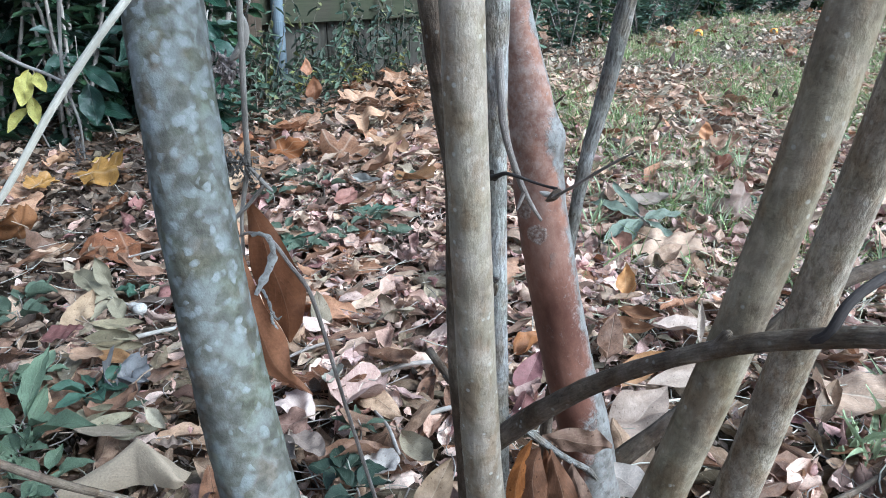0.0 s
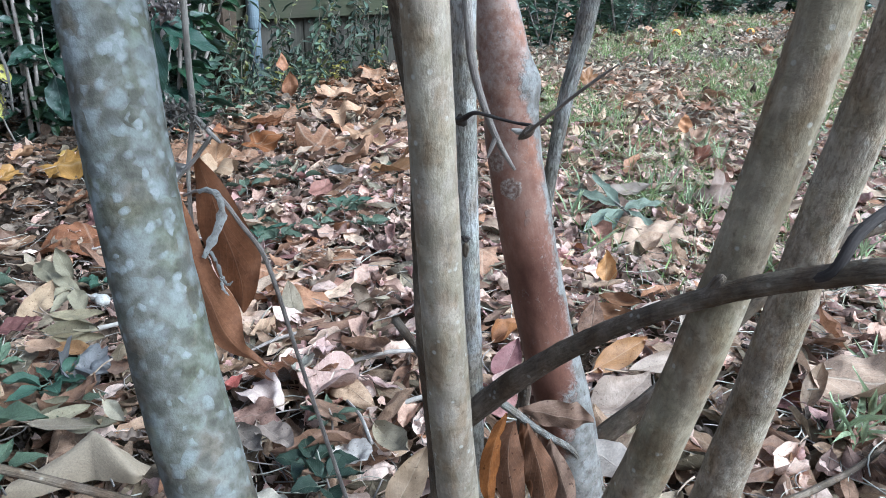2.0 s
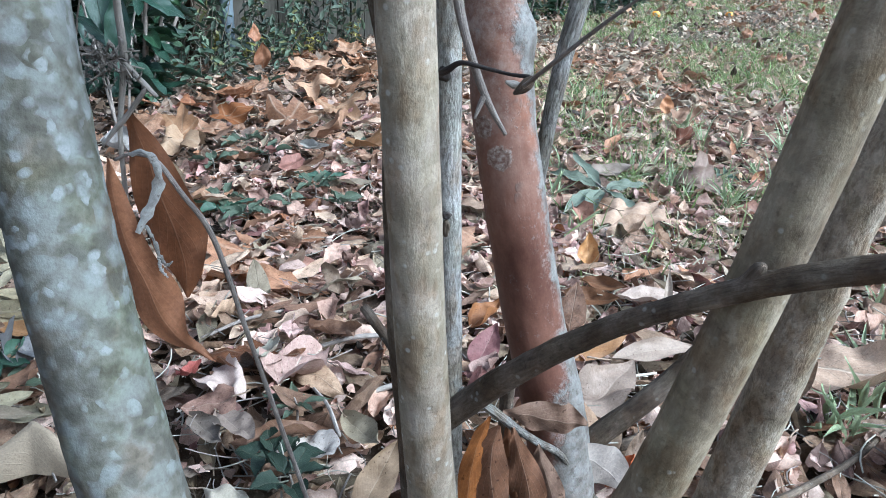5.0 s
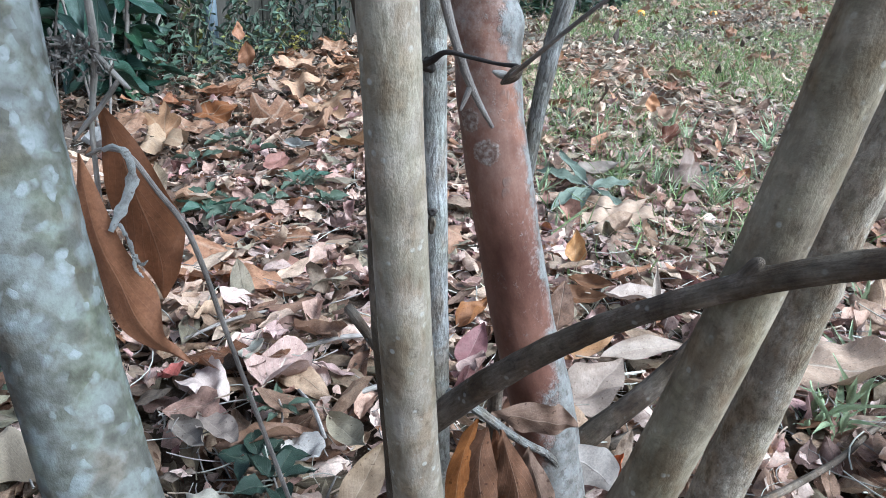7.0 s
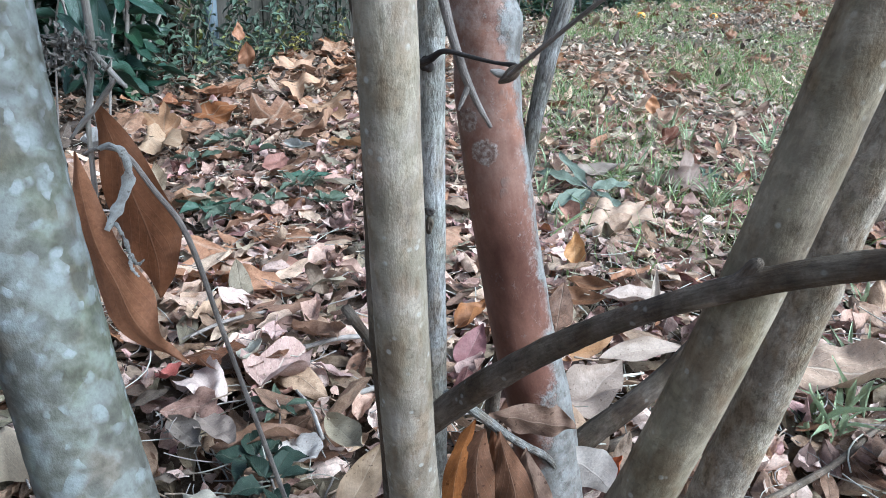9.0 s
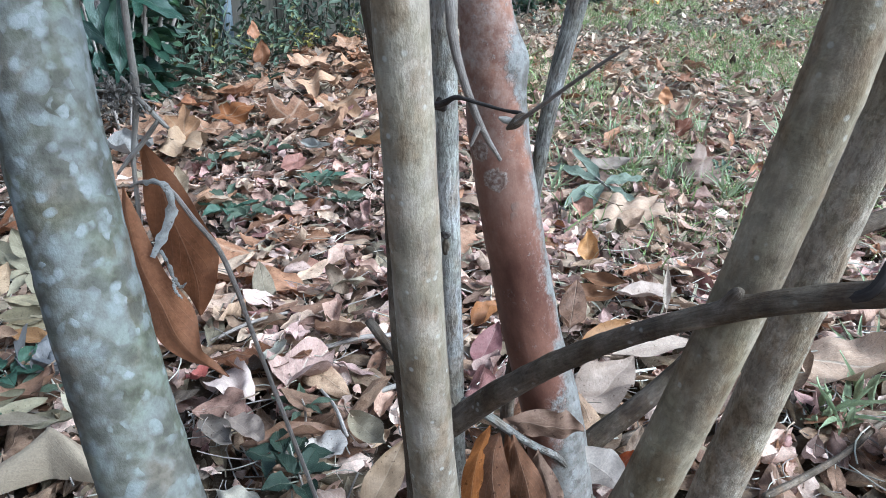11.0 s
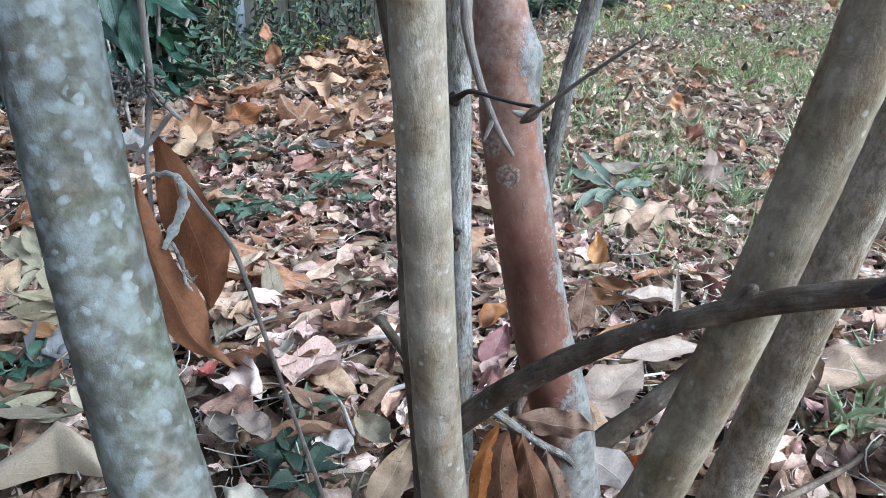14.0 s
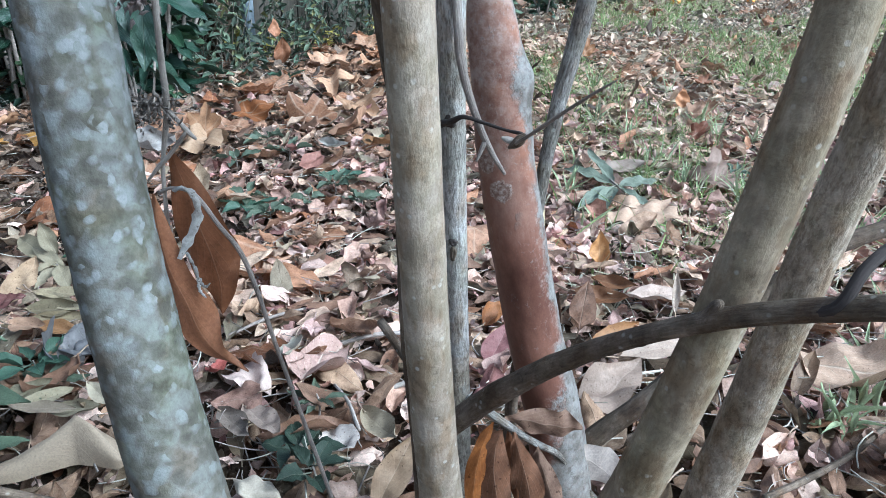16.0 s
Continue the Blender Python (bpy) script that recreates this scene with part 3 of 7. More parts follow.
# ---- the ground ----
def build_ground():
    xs = np.r_[-300, -120, -50, -20, np.linspace(-9, 12, 130), 25, 60, 130, 300]
    ys = np.r_[-300, -100, -30, -10, np.linspace(-4, 16, 130), 30, 60, 130, 300]
    verts = [(x, y, ground_height(x, y) - 0.012) for y in ys for x in xs]
    w = len(xs)
    faces = [(j * w + i, j * w + i + 1, (j + 1) * w + i + 1, (j + 1) * w + i) for j in range(len(ys) - 1) for i in range(w - 1)]
    tagged(new("ground", mesh_from("ground", verts, faces, None, M_GROUND)), "dark brown soil under fallen leaves and thin grass", "ground", "", "structure")


build_ground()

# ---- the most striking fallen leaves: place, length, width, turn, kind, colour, label, height, pitch, roll, fold, curl, twist, wave ----
HERO = [
    ((0.439, 1.334), 0.165, 0.15, -40, "lobed", (0.48, 0.345, 0.25), "large pale tan lobed leaf lying on the litter", 0.052, -4, 6, -0.04, 0.25, 0.05, 0.06),
    ((-0.402, 0.766), 0.078, 0.017, -9, "ellipse", (0.46, 0.385, 0.285), "cream long leaf on the litter", 0.048, 0, 10, 0.3, 0.4, 0.2, 0.12),
    ((-0.118, 0.851), 0.092, 0.070, 66, "ovate", (0.60, 0.42, 0.365), "dusky pink broad leaf with arching veins", 0.045, 0, 0, 0.5, -0.9, 0.4, 0.6),
    ((-0.153, 0.858), 0.105, 0.032, -88, "ellipse", (0.43, 0.41, 0.34), "olive-grey long leaf on the litter", 0.055, -18, 20, 0.2, 0.3, 0.3, 0.1),
    ((-0.196, 0.815), 0.062, 0.05, -34, "ovate", (0.62, 0.50, 0.45), "crumpled cream-pink leaf on the litter", 0.045, -10, 0, 0.4, -1.2, 0.6, 0.5),
    ((-0.232, 0.829), 0.045, 0.03, -94, "ovate", (0.48, 0.14, 0.12), "small red leaf on the litter", 0.048, -30, 40, 0.6, 0.8, 0.5, 0.3),
    ((0.512, 0.788), 0.165, 0.095, -36, "ellipse", (0.62, 0.45, 0.33), "large tan leaf with raised side veins", 0.048, -6, 10, 0.10, 0.5, 0.2, 0.32),
    ((-0.088, 0.715), 0.068, 0.04, -60, "ellipse", (0.54, 0.49, 0.45), "whitish dry leaf on the litter", 0.040, -15, 10, 0.25, 0.4, 0.2, 0.25),
    ((-0.048, 0.736), 0.082, 0.034, -62, "ellipse", (0.48, 0.41, 0.29), "tan pointed leaf on the litter", 0.040, -10, 15, 0.3, 0.5, 0.3, 0.15),
    ((-0.034, 0.661), 0.080, 0.034, 50, "ellipse", (0.32, 0.23, 0.15), "ochre-tan upright leaf on the litter", 0.045, -40, 20, 0.25, 0.3, 0.2, 0.15),
    ((-0.159, 0.661), 0.060, 0.042, -20, "ovate", (0.58, 0.52, 0.42), "curled cream leaf on the litter", 0.045, 0, 150, 0.5, 1.6, 0.4, 0.2),
    ((-0.173, 0.746), 0.080, 0.034, -52, "ellipse", (0.35, 0.28, 0.235), "grey-brown long leaf on the litter", 0.044, -6, 0, 0.25, 0.4, 0.2, 0.12),
    ((-0.202, 0.748), 0.062, 0.03, -48, "ellipse", (0.30, 0.25, 0.21), "grey-brown long leaf on the litter", 0.038, 0, 10, 0.25, 0.4, 0.2, 0.15),
    ((0.292, 1.132), 0.060, 0.036, 88, "ovate", (0.55, 0.30, 0.12), "small orange leaf standing in the litter", 0.055, -60, 0, 0.4, 0.6, 0.2, 0.3),
    ((0.254, 0.988), 0.085, 0.030, -22, "ellipse", (0.27, 0.13, 0.06), "dark brown curled leaf", 0.045, 0, 25, 0.6, 0.9, 0.4, 0.3),
    ((0.290, 1.036), 0.07, 0.024, -30, "ellipse", (0.30, 0.15, 0.075), "dark brown curled leaf", 0.04, 0, 35, 0.6, 0.9, 0.4, 0.3),
    ((0.332, 0.986), 0.092, 0.036, 3, "ellipse", (0.50, 0.40, 0.34), "pinkish-tan long leaf on the litter", 0.044, 0, 10, 0.4, 0.6, 0.3, 0.3),
    ((0.347, 0.955), 0.065, 0.012, 85, "lance", (0.50, 0.42, 0.35), "thin upright dry leaf", 0.07, -70, 0, 0.4, 0.3, 0.3, 0.1),
    ((0.107, 0.950), 0.060, 0.036, 34, "ovate", (0.42, 0.19, 0.075), "orange-brown leaf on the litter", 0.045, -20, 10, 0.4, 0.8, 0.3, 0.3),
    ((0.097, 0.879), 0.066, 0.036, 57, "ovate", (0.27, 0.13, 0.13), "dusky red leaf on the litter", 0.045, -25, 10, 0.3, 0.6, 0.3, 0.25),
    ((0.216, 0.784), 0.108, 0.06, 39, "ovate", (0.40, 0.31, 0.25), "grey-tan rounded leaf on the litter", 0.042, -4, 0, 0.25, 0.9, 0.4, 0.5),
    ((0.296, 0.853), 0.120, 0.03, 14, "ellipse", (0.37, 0.295, 0.24), "pale slender leaf on the litter", 0.05, 0, 25, 0.3, -0.4, 0.3, 0.15),
    ((0.237, 0.876), 0.105, 0.034, 34, "ellipse", (0.36, 0.19, 0.08), "orange-brown slender leaf on the litter", 0.05, -6, 35, 0.3, 0.3, 0.2, 0.15),
    ((-0.416, 0.880), 0.090, 0.075, -36, "ovate", (0.23, 0.23, 0.24), "crumpled grey leaf on the litter", 0.04, 0, 0, 0.4, 1.3, 0.8, 0.9),
    ((-0.457, 0.938), 0.070, 0.024, -20, "ellipse", (0.48, 0.27, 0.12), "orange-brown long leaf on the litter", 0.045, 0, 15, 0.3, 0.4, 0.2, 0.2),
    ((-0.478, 1.008), 0.088, 0.022, -10, "ellipse", (0.34, 0.29, 0.185), "olive-tan long leaf in a stack of leaves", 0.056, -4, 20, 0.3, 0.4, 0.2, 0.1),
    ((-0.477, 0.995), 0.100, 0.021, -31, "ellipse", (0.38, 0.33, 0.22), "cream-edged long leaf in a stack of leaves", 0.050, 0, 30, 0.4, 0.3, 0.2, 0.1),
    ((-0.480, 0.982), 0.086, 0.030, -7, "ellipse", (0.31, 0.265, 0.165), "olive-tan long leaf in a stack of leaves", 0.046, -4, 25, 0.35, 0.3, 0.1, 0.1),
    ((-0.468, 0.966), 0.078, 0.026, 7, "ellipse", (0.32, 0.27, 0.17), "speckled olive leaf in a stack of leaves", 0.040, 0, 20, 0.3, 0.4, 0.2, 0.12),
    ((-0.550, 0.992), 0.060, 0.042, 20, "ovate", (0.22, 0.10, 0.09), "dark maroon leaf on the litter", 0.048, -10, 0, 0.2, 0.5, 0.2, 0.2),
    ((-0.546, 1.046), 0.078, 0.045, 62, "ovate", (0.50, 0.365, 0.235), "tan leaf leaning on the litter", 0.055, -38, 10, 0.2, 0.3, 0.2, 0.15),
    ((-0.399, 2.120), 0.200, 0.10, -14, "lobed", (0.36, 0.155, 0.055), "rust-brown lobed leaf on the litter", 0.06, -8, 25, 0.3, 0.6, 0.3, 0.4),
    ((-0.126, 1.905), 0.160, 0.12, -70, "ovate", (0.46, 0.28, 0.18), "orange-tan curled leaf on the litter", 0.07, -15, 30, 0.5, 0.9, 0.3, 0.2),
    ((-0.044, 1.815), 0.140, 0.13, 30, "lobed", (0.55, 0.34, 0.18), "orange-tan lobed leaf on the litter", 0.07, -20, -15, 0.1, 0.6, 0.2, 0.3),
    ((-0.495, 1.851), 0.170, 0.15, -40, "lobed", (0.53, 0.41, 0.29), "tan lobed leaf on the litter", 0.05, -6, 8, 0.0, 0.5, 0.2, 0.5),
    ((-0.506, 1.950), 0.120, 0.09, 80, "lobed", (0.55, 0.36, 0.22), "tan lobed leaf standing on edge", 0.07, -60, 0, 0.2, 0.5, 0.2, 0.3),
    ((-0.210, 2.624), 0.20, 0.19, -30, "lobed", (0.56, 0.40, 0.28), "large tan lobed leaf", 0.06, -8, 6, 0.0, 0.5, 0.1, 0.35),
    ((-0.122, 2.230), 0.18, 0.16, 20, "lobed", (0.55, 0.38, 0.25), "large tan lobed leaf", 0.06, -8, 6, 0.0, 0.5, 0.1, 0.35),
    ((-0.260, 3.083), 0.20, 0.18, 60, "lobed", (0.54, 0.38, 0.27), "large tan lobed leaf", 0.06, -10, 6, 0.0, 0.5, 0.1, 0.35),
    ((-0.095, 2.991), 0.20, 0.18, 160, "lobed", (0.50, 0.33, 0.21), "large tan lobed leaf", 0.06, -10, 6, 0.0, 0.5, 0.1, 0.35),
    ((-0.180, 1.776), 0.130, 0.03, -62, "ellipse", (0.66, 0.64, 0.58), "bleached striped dry leaf", 0.06, -6, 20, 0.6, 0.5, 0.5, 0.2),
    ((-0.164, 1.758), 0.120, 0.022, -50, "ellipse", (0.62, 0.60, 0.55), "bleached striped dry leaf", 0.06, -12, 30, 0.6, 0.5, 0.5, 0.2),
    ((-0.207, 1.649), 0.075, 0.055, 72, "ovate", (0.48, 0.24, 0.19), "faded red leaf on the litter", 0.05, -15, 0, 0.2, 0.5, 0.2, 0.3),
    ((-0.837, 1.860), 0.170, 0.15, 40, "lobed", (0.58, 0.36, 0.10), "bright yellow-orange lobed leaf", 0.07, -22, 5, 0.1, 0.4, 0.2, 0.3),
    ((-0.957, 1.781), 0.10, 0.09, 90, "lobed", (0.60, 0.36, 0.10), "yellow-orange lobed leaf on the litter", 0.06, -15, 5, 0.1, 0.4, 0.2, 0.3),
    ((-1.003, 1.973), 0.11, 0.07, -30, "ovate", (0.55, 0.34, 0.20), "orange-tan leaf on the litter", 0.06, -20, 5, 0.1, 0.4, 0.2, 0.3),
    ((-0.902, 2.010), 0.08, 0.05, 0, "ovate", (0.58, 0.40, 0.12), "yellow-orange leaf on the litter", 0.06, -20, 5, 0.1, 0.4, 0.2, 0.3),
    ((-0.833, 1.430), 0.13, 0.09, -60, "ovate", (0.40, 0.19, 0.08), "orange-brown leaf leaning on the litter", 0.07, -40, 20, 0.3, 0.5, 0.2, 0.3),
    ((0.872, 2.129), 0.12, 0.07, 10, "lobed", (0.36, 0.24, 0.17), "brown lobed leaf on the grass", 0.06, -10, 30, 0.3, 0.6, 0.2, 0.3),
    ((0.839, 2.205), 0.065, 0.045, 80, "ovate", (0.50, 0.25, 0.12), "orange leaf standing in the grass", 0.08, -60, 0, 0.3, 0.5, 0.2, 0.3),
    ((0.771, 1.900), 0.075, 0.05, 30, "lobed", (0.24, 0.10, 0.06), "dark red lobed leaf", 0.06, -30, 10, 0.2, 0.5, 0.2, 0.4),
    ((0.533, 3.419), 0.14, 0.12, 30, "lobed", (0.48, 0.26, 0.16), "rust-tan lobed leaf on the litter", 0.07, -20, 10, 0.2, 0.5, 0.2, 0.4),
    ((0.602, 3.330), 0.12, 0.10, 120, "lobed", (0.56, 0.42, 0.33), "tan lobed leaf on the litter", 0.06, -10, 10, 0.1, 0.5, 0.2, 0.4),
    ((0.826, 3.299), 0.12, 0.09, 70, "lobed", (0.45, 0.25, 0.12), "rust-brown lobed leaf on the litter", 0.08, -35, 10, 0.2, 0.5, 0.2, 0.4),
    ((1.116, 2.702), 0.11, 0.09, 70, "lobed", (0.27, 0.14, 0.085), "dark rust lobed leaf", 0.05, -8, 10, 0.2, 0.6, 0.2, 0.4),
    ((0.491, 1.638), 0.12, 0.05, 10, "ellipse", (0.44, 0.36, 0.30), "brown long leaf on the litter", 0.045, -5, 10, 0.3, 0.5, 0.2, 0.3),
    ((0.672, 1.565), 0.15, 0.12, 60, "lobed", (0.27, 0.19, 0.15), "brown lobed leaf on the litter", 0.05, -10, 0, 0.1, 0.5, 0.2, 0.5),
    ((0.185, 0.646), 0.040, 0.025, 20, "ovate", (0.62, 0.16, 0.05), "bright orange-red leaf scrap", 0.05, -40, 0, 0.3, 0.5, 0.2, 0.3),
    ((-0.585, 1.781), 0.13, 0.07, 20, "ovate", (0.34, 0.33, 0.32), "grey curled dry leaf", 0.06, 0, 40, 0.7, 1.6, 0.8, 0.8),
    ((-0.485, 3.22), 0.11, 0.075, 85, "ovate", (0.40, 0.19, 0.10), "rust-orange leaf caught upright in the weeds", 0.07, -80, 0, 0.2, 0.4, 0.2, 0.3),
    ((-0.520, 3.24), 0.08, 0.055, 118, "ovate", (0.36, 0.18, 0.10), "rust-brown leaf caught upright in the weeds", 0.16, -75, 10, 0.2, 0.5, 0.2, 0.3),
]


def near_striking(x, y):
    if math.hypot(x + 0.35, (y - 0.70) * 1.5) < 0.06 or math.hypot(x + 0.55, y - 1.13) < 0.06:
        return True
    return any((x - h[0][0]) ** 2 + (y - h[0][1]) ** 2 < (0.42 * h[1]) ** 2 for h in HERO)


# ---- leaf litter ----
rng = np.random.RandomState(7)


def litter_shapes(kind, count, lengths, ratio, nu, nv, seed, curl=(0.2, 1.6), fold=(0.0, 0.9), wave=0.3, crumple=0.05):
    out = []
    for i in range(count):
        L = rng.uniform(*lengths)
        out.append(leaf_shape(kind, L, L * rng.uniform(*ratio), nu, nv, rng.uniform(*fold), rng.uniform(*curl) * rng.choice([-1, 1, 1]),
                              rng.uniform(-0.8, 0.8), wave, rng.choice([0, 0.15, 0.3]) if nu > 3 else 0, seed + i, crumple))
    return out


def scatter(heap, shapes, y0, y1, density, lift, tilt, keep=None):
    """Leaves over the fan of ground that lies in the camera's view."""
    area_w = lambda y: (-0.70 * y - 0.35, 0.86 * y + 0.35)
    top = area_w(y1)
    n = int(density * (y1 - y0) * (top[1] - top[0]))
    for _ in range(n):
        x, y = rng.uniform(*top), rng.uniform(y0, y1)
        lo, hi = area_w(y)
        if not lo < x < hi or (keep is not None and rng.rand() > keep(x, y)):
            continue
        s = shapes[rng.randint(len(shapes))]
        face = 180 if rng.rand() < 0.45 else 0
        up = rng.uniform(*lift) * (0.35 if near_striking(x, y) else 1.0)
        m = place(x, y, ground_height(x, y) + up, rng.uniform(0, 360), rng.normal(0, tilt), face + rng.normal(0, tilt), rng.uniform(0.8, 1.2))
        heap.add(s, m)


def lobed_share(x, y):
    """How thickly the large lobed leaves lie: most by the fence, few on the grass."""
    d = ((x + 0.25) / 0.55) ** 2 + ((y - 2.9) / 1.1) ** 2
    e = ((x + 0.9) / 0.5) ** 2 + ((y - 1.7) / 0.8) ** 2
    if x < -0.42 and y > 2.7:
        return 0.05
    return min(1.0, (0.02 if y < 1.8 else 0.09) + 0.9 * math.exp(-d) + 0.25 * math.exp(-e))


def bare_share(x, y):
    """Thinner litter where the grass grows, and by the fence to darken the shaded corner."""
    g = 1 / (1 + math.exp(-(x - 0.25 * y - 0.15) * 4)) * min(1, max(0, (y - 1.2) / 1.2))
    shade_corner = 0.6 if x < -0.38 and y > 2.75 else 0.0
    return (1 - 0.2 * g) * (1 - shade_corner)


def shade_brown_share(x, y):
    """How far browner leaves replace pale ones by the fence, partly to paint its shade."""
    a = 1 / (1 + math.exp((x + 0.30 + 0.10 * y) * 9)) * min(1, max(0.35, (y - 0.85) / 0.5))
    b = 1 / (1 + math.exp(-(y - 2.75) * 6)) * (1 if x < 0.15 else 0)
    return max(a, 0.6 * b)


def laurel_share(x, y):
    """More of the long leaves lie close to the shrub's lichen-grey stem."""
    return 1 / (1 + math.exp((x + 0.12) * 10)) * min(1, max(0, (1.5 - y) / 0.4))


def open_share(x, y):
    return bare_share(x, y) * (1 - 0.93 * shade_brown_share(x, y))


def build_litter():
    small = litter_shapes("obovate", 28, (0.032, 0.066), (0.36, 0.54), 10, 4, 100, (0.2, 1.3), (0.0, 0.55), 0.4, 0.035) + \
        litter_shapes("ovate", 16, (0.024, 0.052), (0.42, 0.66), 9, 4, 140, (0.2, 1.5), (0.0, 0.6), 0.4, 0.045) + \
        litter_shapes("obovate", 10, (0.032, 0.058), (0.40, 0.60), 10, 4, 160, (1.8, 3.8), (0.3, 1.3), 0.5, 0.06)
    mid_small = litter_shapes("obovate", 16, (0.036, 0.066), (0.40, 0.60), 6, 2, 180, (0.2, 1.8), (0.0, 0.7), 0.4, 0.04)
    long = litter_shapes("ellipse", 26, (0.050, 0.088), (0.26, 0.42), 10, 4, 200, (0.1, 1.1), (0.0, 0.6), 0.3, 0.03)
    mid_long = litter_shapes("ellipse", 14, (0.055, 0.095), (0.28, 0.46), 6, 2, 240, (0.1, 1.4), (0.0, 0.7), 0.35, 0.04)
    lobed = litter_shapes("lobed", 14, (0.09, 0.17), (0.85, 1.1), 6, 4, 300, (0.1, 1.0), (-0.15, 0.15), 0.26, 0.02)
    far_small = litter_shapes("ovate", 12, (0.045, 0.08), (0.45, 0.75), 3, 1, 400, (0.4, 1.8), (0.0, 0.8), 0.3)
    crumbs = litter_shapes("ovate", 16, (0.008, 0.022), (0.3, 0.8), 4, 1, 450, (0.3, 2.6), (0.0, 1.2), 0.6, 0.12)
    h = Heap()
    scatter(h, small, 0.35, 1.9, 1350, (0.0, 0.034), 13, lambda x, y: (1 - 0.92 * shade_brown_share(x, y)) * (1 - 0.5 * laurel_share(x, y)) * min(1.0, 0.35 + max(0.0, y - 0.6) * 1.6))
    scatter(h, mid_small, 1.9, 2.8, 300, (0.0, 0.032), 19, open_share)
    scatter(h, crumbs, 0.35, 2.4, 1300, (0.002, 0.036), 30, open_share)
    tagged(new("leaf_litter", h.mesh("leaf_litter", M_PINK)), "dense carpet of curled pinkish-tan dry leaves", "leaf litter", "", "stuff")
    h = Heap()
    scatter(h, crumbs, 0.35, 2.2, 1000, (0.0, 0.030), 28)
    tagged(new("leaf_litter", h.mesh("leaf_litter_bits", M_BITS)), "dark brown crumbs of rotted leaves between the dry ones", "leaf litter", "", "stuff")
    h = Heap()
    scatter(h, long, 0.9, 1.9, 1150, (0.0, 0.036), 12, lambda x, y: (1 - 0.88 * shade_brown_share(x, y)) * (0.65 + 0.35 * laurel_share(x, y)))
    scatter(h, mid_long, 1.9, 4.2, 320, (0.0, 0.034), 15, open_share)
    scatter(h, mid_small, 1.9, 4.2, 400, (0.0, 0.034), 19, open_share)
    scatter(h, crumbs, 1.9, 4.2, 500, (0.002, 0.036), 30, open_share)
    near = Heap()
    scatter(near, long, 0.35, 1.0, 1150, (0.0, 0.036), 15)
    tagged(new("leaf_litter", near.mesh("leaf_litter_near", M_LAUREL_SHADED)), "long brown-tan leathery dry leaves round the foot of the shrub, darkened for shade", "leaf litter", "", "stuff")
    tagged(new("leaf_litter", h.mesh("leaf_litter_long", M_TAN)), "long tan and brown dry leaves lying over one another", "leaf litter", "", "stuff")
    h = Heap()
    scatter(h, lobed, 0.5, 4.4, 95, (0.004, 0.04), 9, lobed_share)
    scatter(h, lobed, 4.4, 11, 9, (0.004, 0.05), 22)
    tagged(new("leaf_litter", h.mesh("leaf_litter_lobed", M_SYC)), "large orange-tan lobed leaves fallen near the fence", "leaf litter", "", "stuff")
    h = Heap()
    scatter(h, mid_small, 4.0, 7.0, 330, (0.0, 0.04), 26, bare_share)
    scatter(h, far_small, 7.0, 13.0, 150, (0.0, 0.04), 26, bare_share)
    tagged(new("leaf_litter", h.mesh("leaf_litter_far", M_LAWNLEAF)), "scattered dry leaves on the far grass", "leaf litter", "", "stuff")
    h = Heap()
    scatter(h, mid_small + mid_long, 1.4, 7.0, 30, (0.004, 0.05), 26, lambda x, y: 1.0 if x > 0.1 * y else 0.0)
    tagged(new("leaf_litter", h.mesh("leaf_litter_dark", M_BROWN)), "dark brown curled leaves scattered through the grass", "leaf litter", "", "stuff")
    h = Heap()
    scatter(h, small + long, 0.5, 1.9, 1400, (0.0, 0.034), 15, shade_brown_share)
    scatter(h, mid_small + mid_long, 1.9, 4.4, 700, (0.0, 0.032), 15, lambda x, y: 0.8 * shade_brown_share(x, y))
    scatter(h, crumbs, 0.9, 3.4, 700, (0.0, 0.032), 28, shade_brown_share)
    tagged(new("leaf_litter", h.mesh("leaf_litter_brown", M_BROWN)), "dull brown leaves under the evergreens by the fence, darker also for their shade", "leaf litter", "", "stuff")
    # the carpet goes on all round the shrub
    h = Heap()
    r4 = np.random.RandomState(91)
    for _ in range(26000):
        a, d = r4.uniform(0, 2 * math.pi), 5.5 * r4.rand() ** 0.75
        x, y = d * math.cos(a), 0.6 + d * math.sin(a)
        if y > 0.4 and -0.70 * y - 0.3 < x < 0.86 * y + 0.3:
            continue
        h.add(far_small[r4.randint(12)], place(x, y, ground_height(x, y) + r4.uniform(0, 0.025), r4.uniform(0, 360), r4.normal(0, 18), r4.normal(0, 18), r4.uniform(0.7, 1.1)))
    tagged(new("leaf_litter", h.mesh("leaf_litter_round", M_TAN)), "tan dry leaves lying all round the shrub", "leaf litter", "", "stuff")


build_litter()


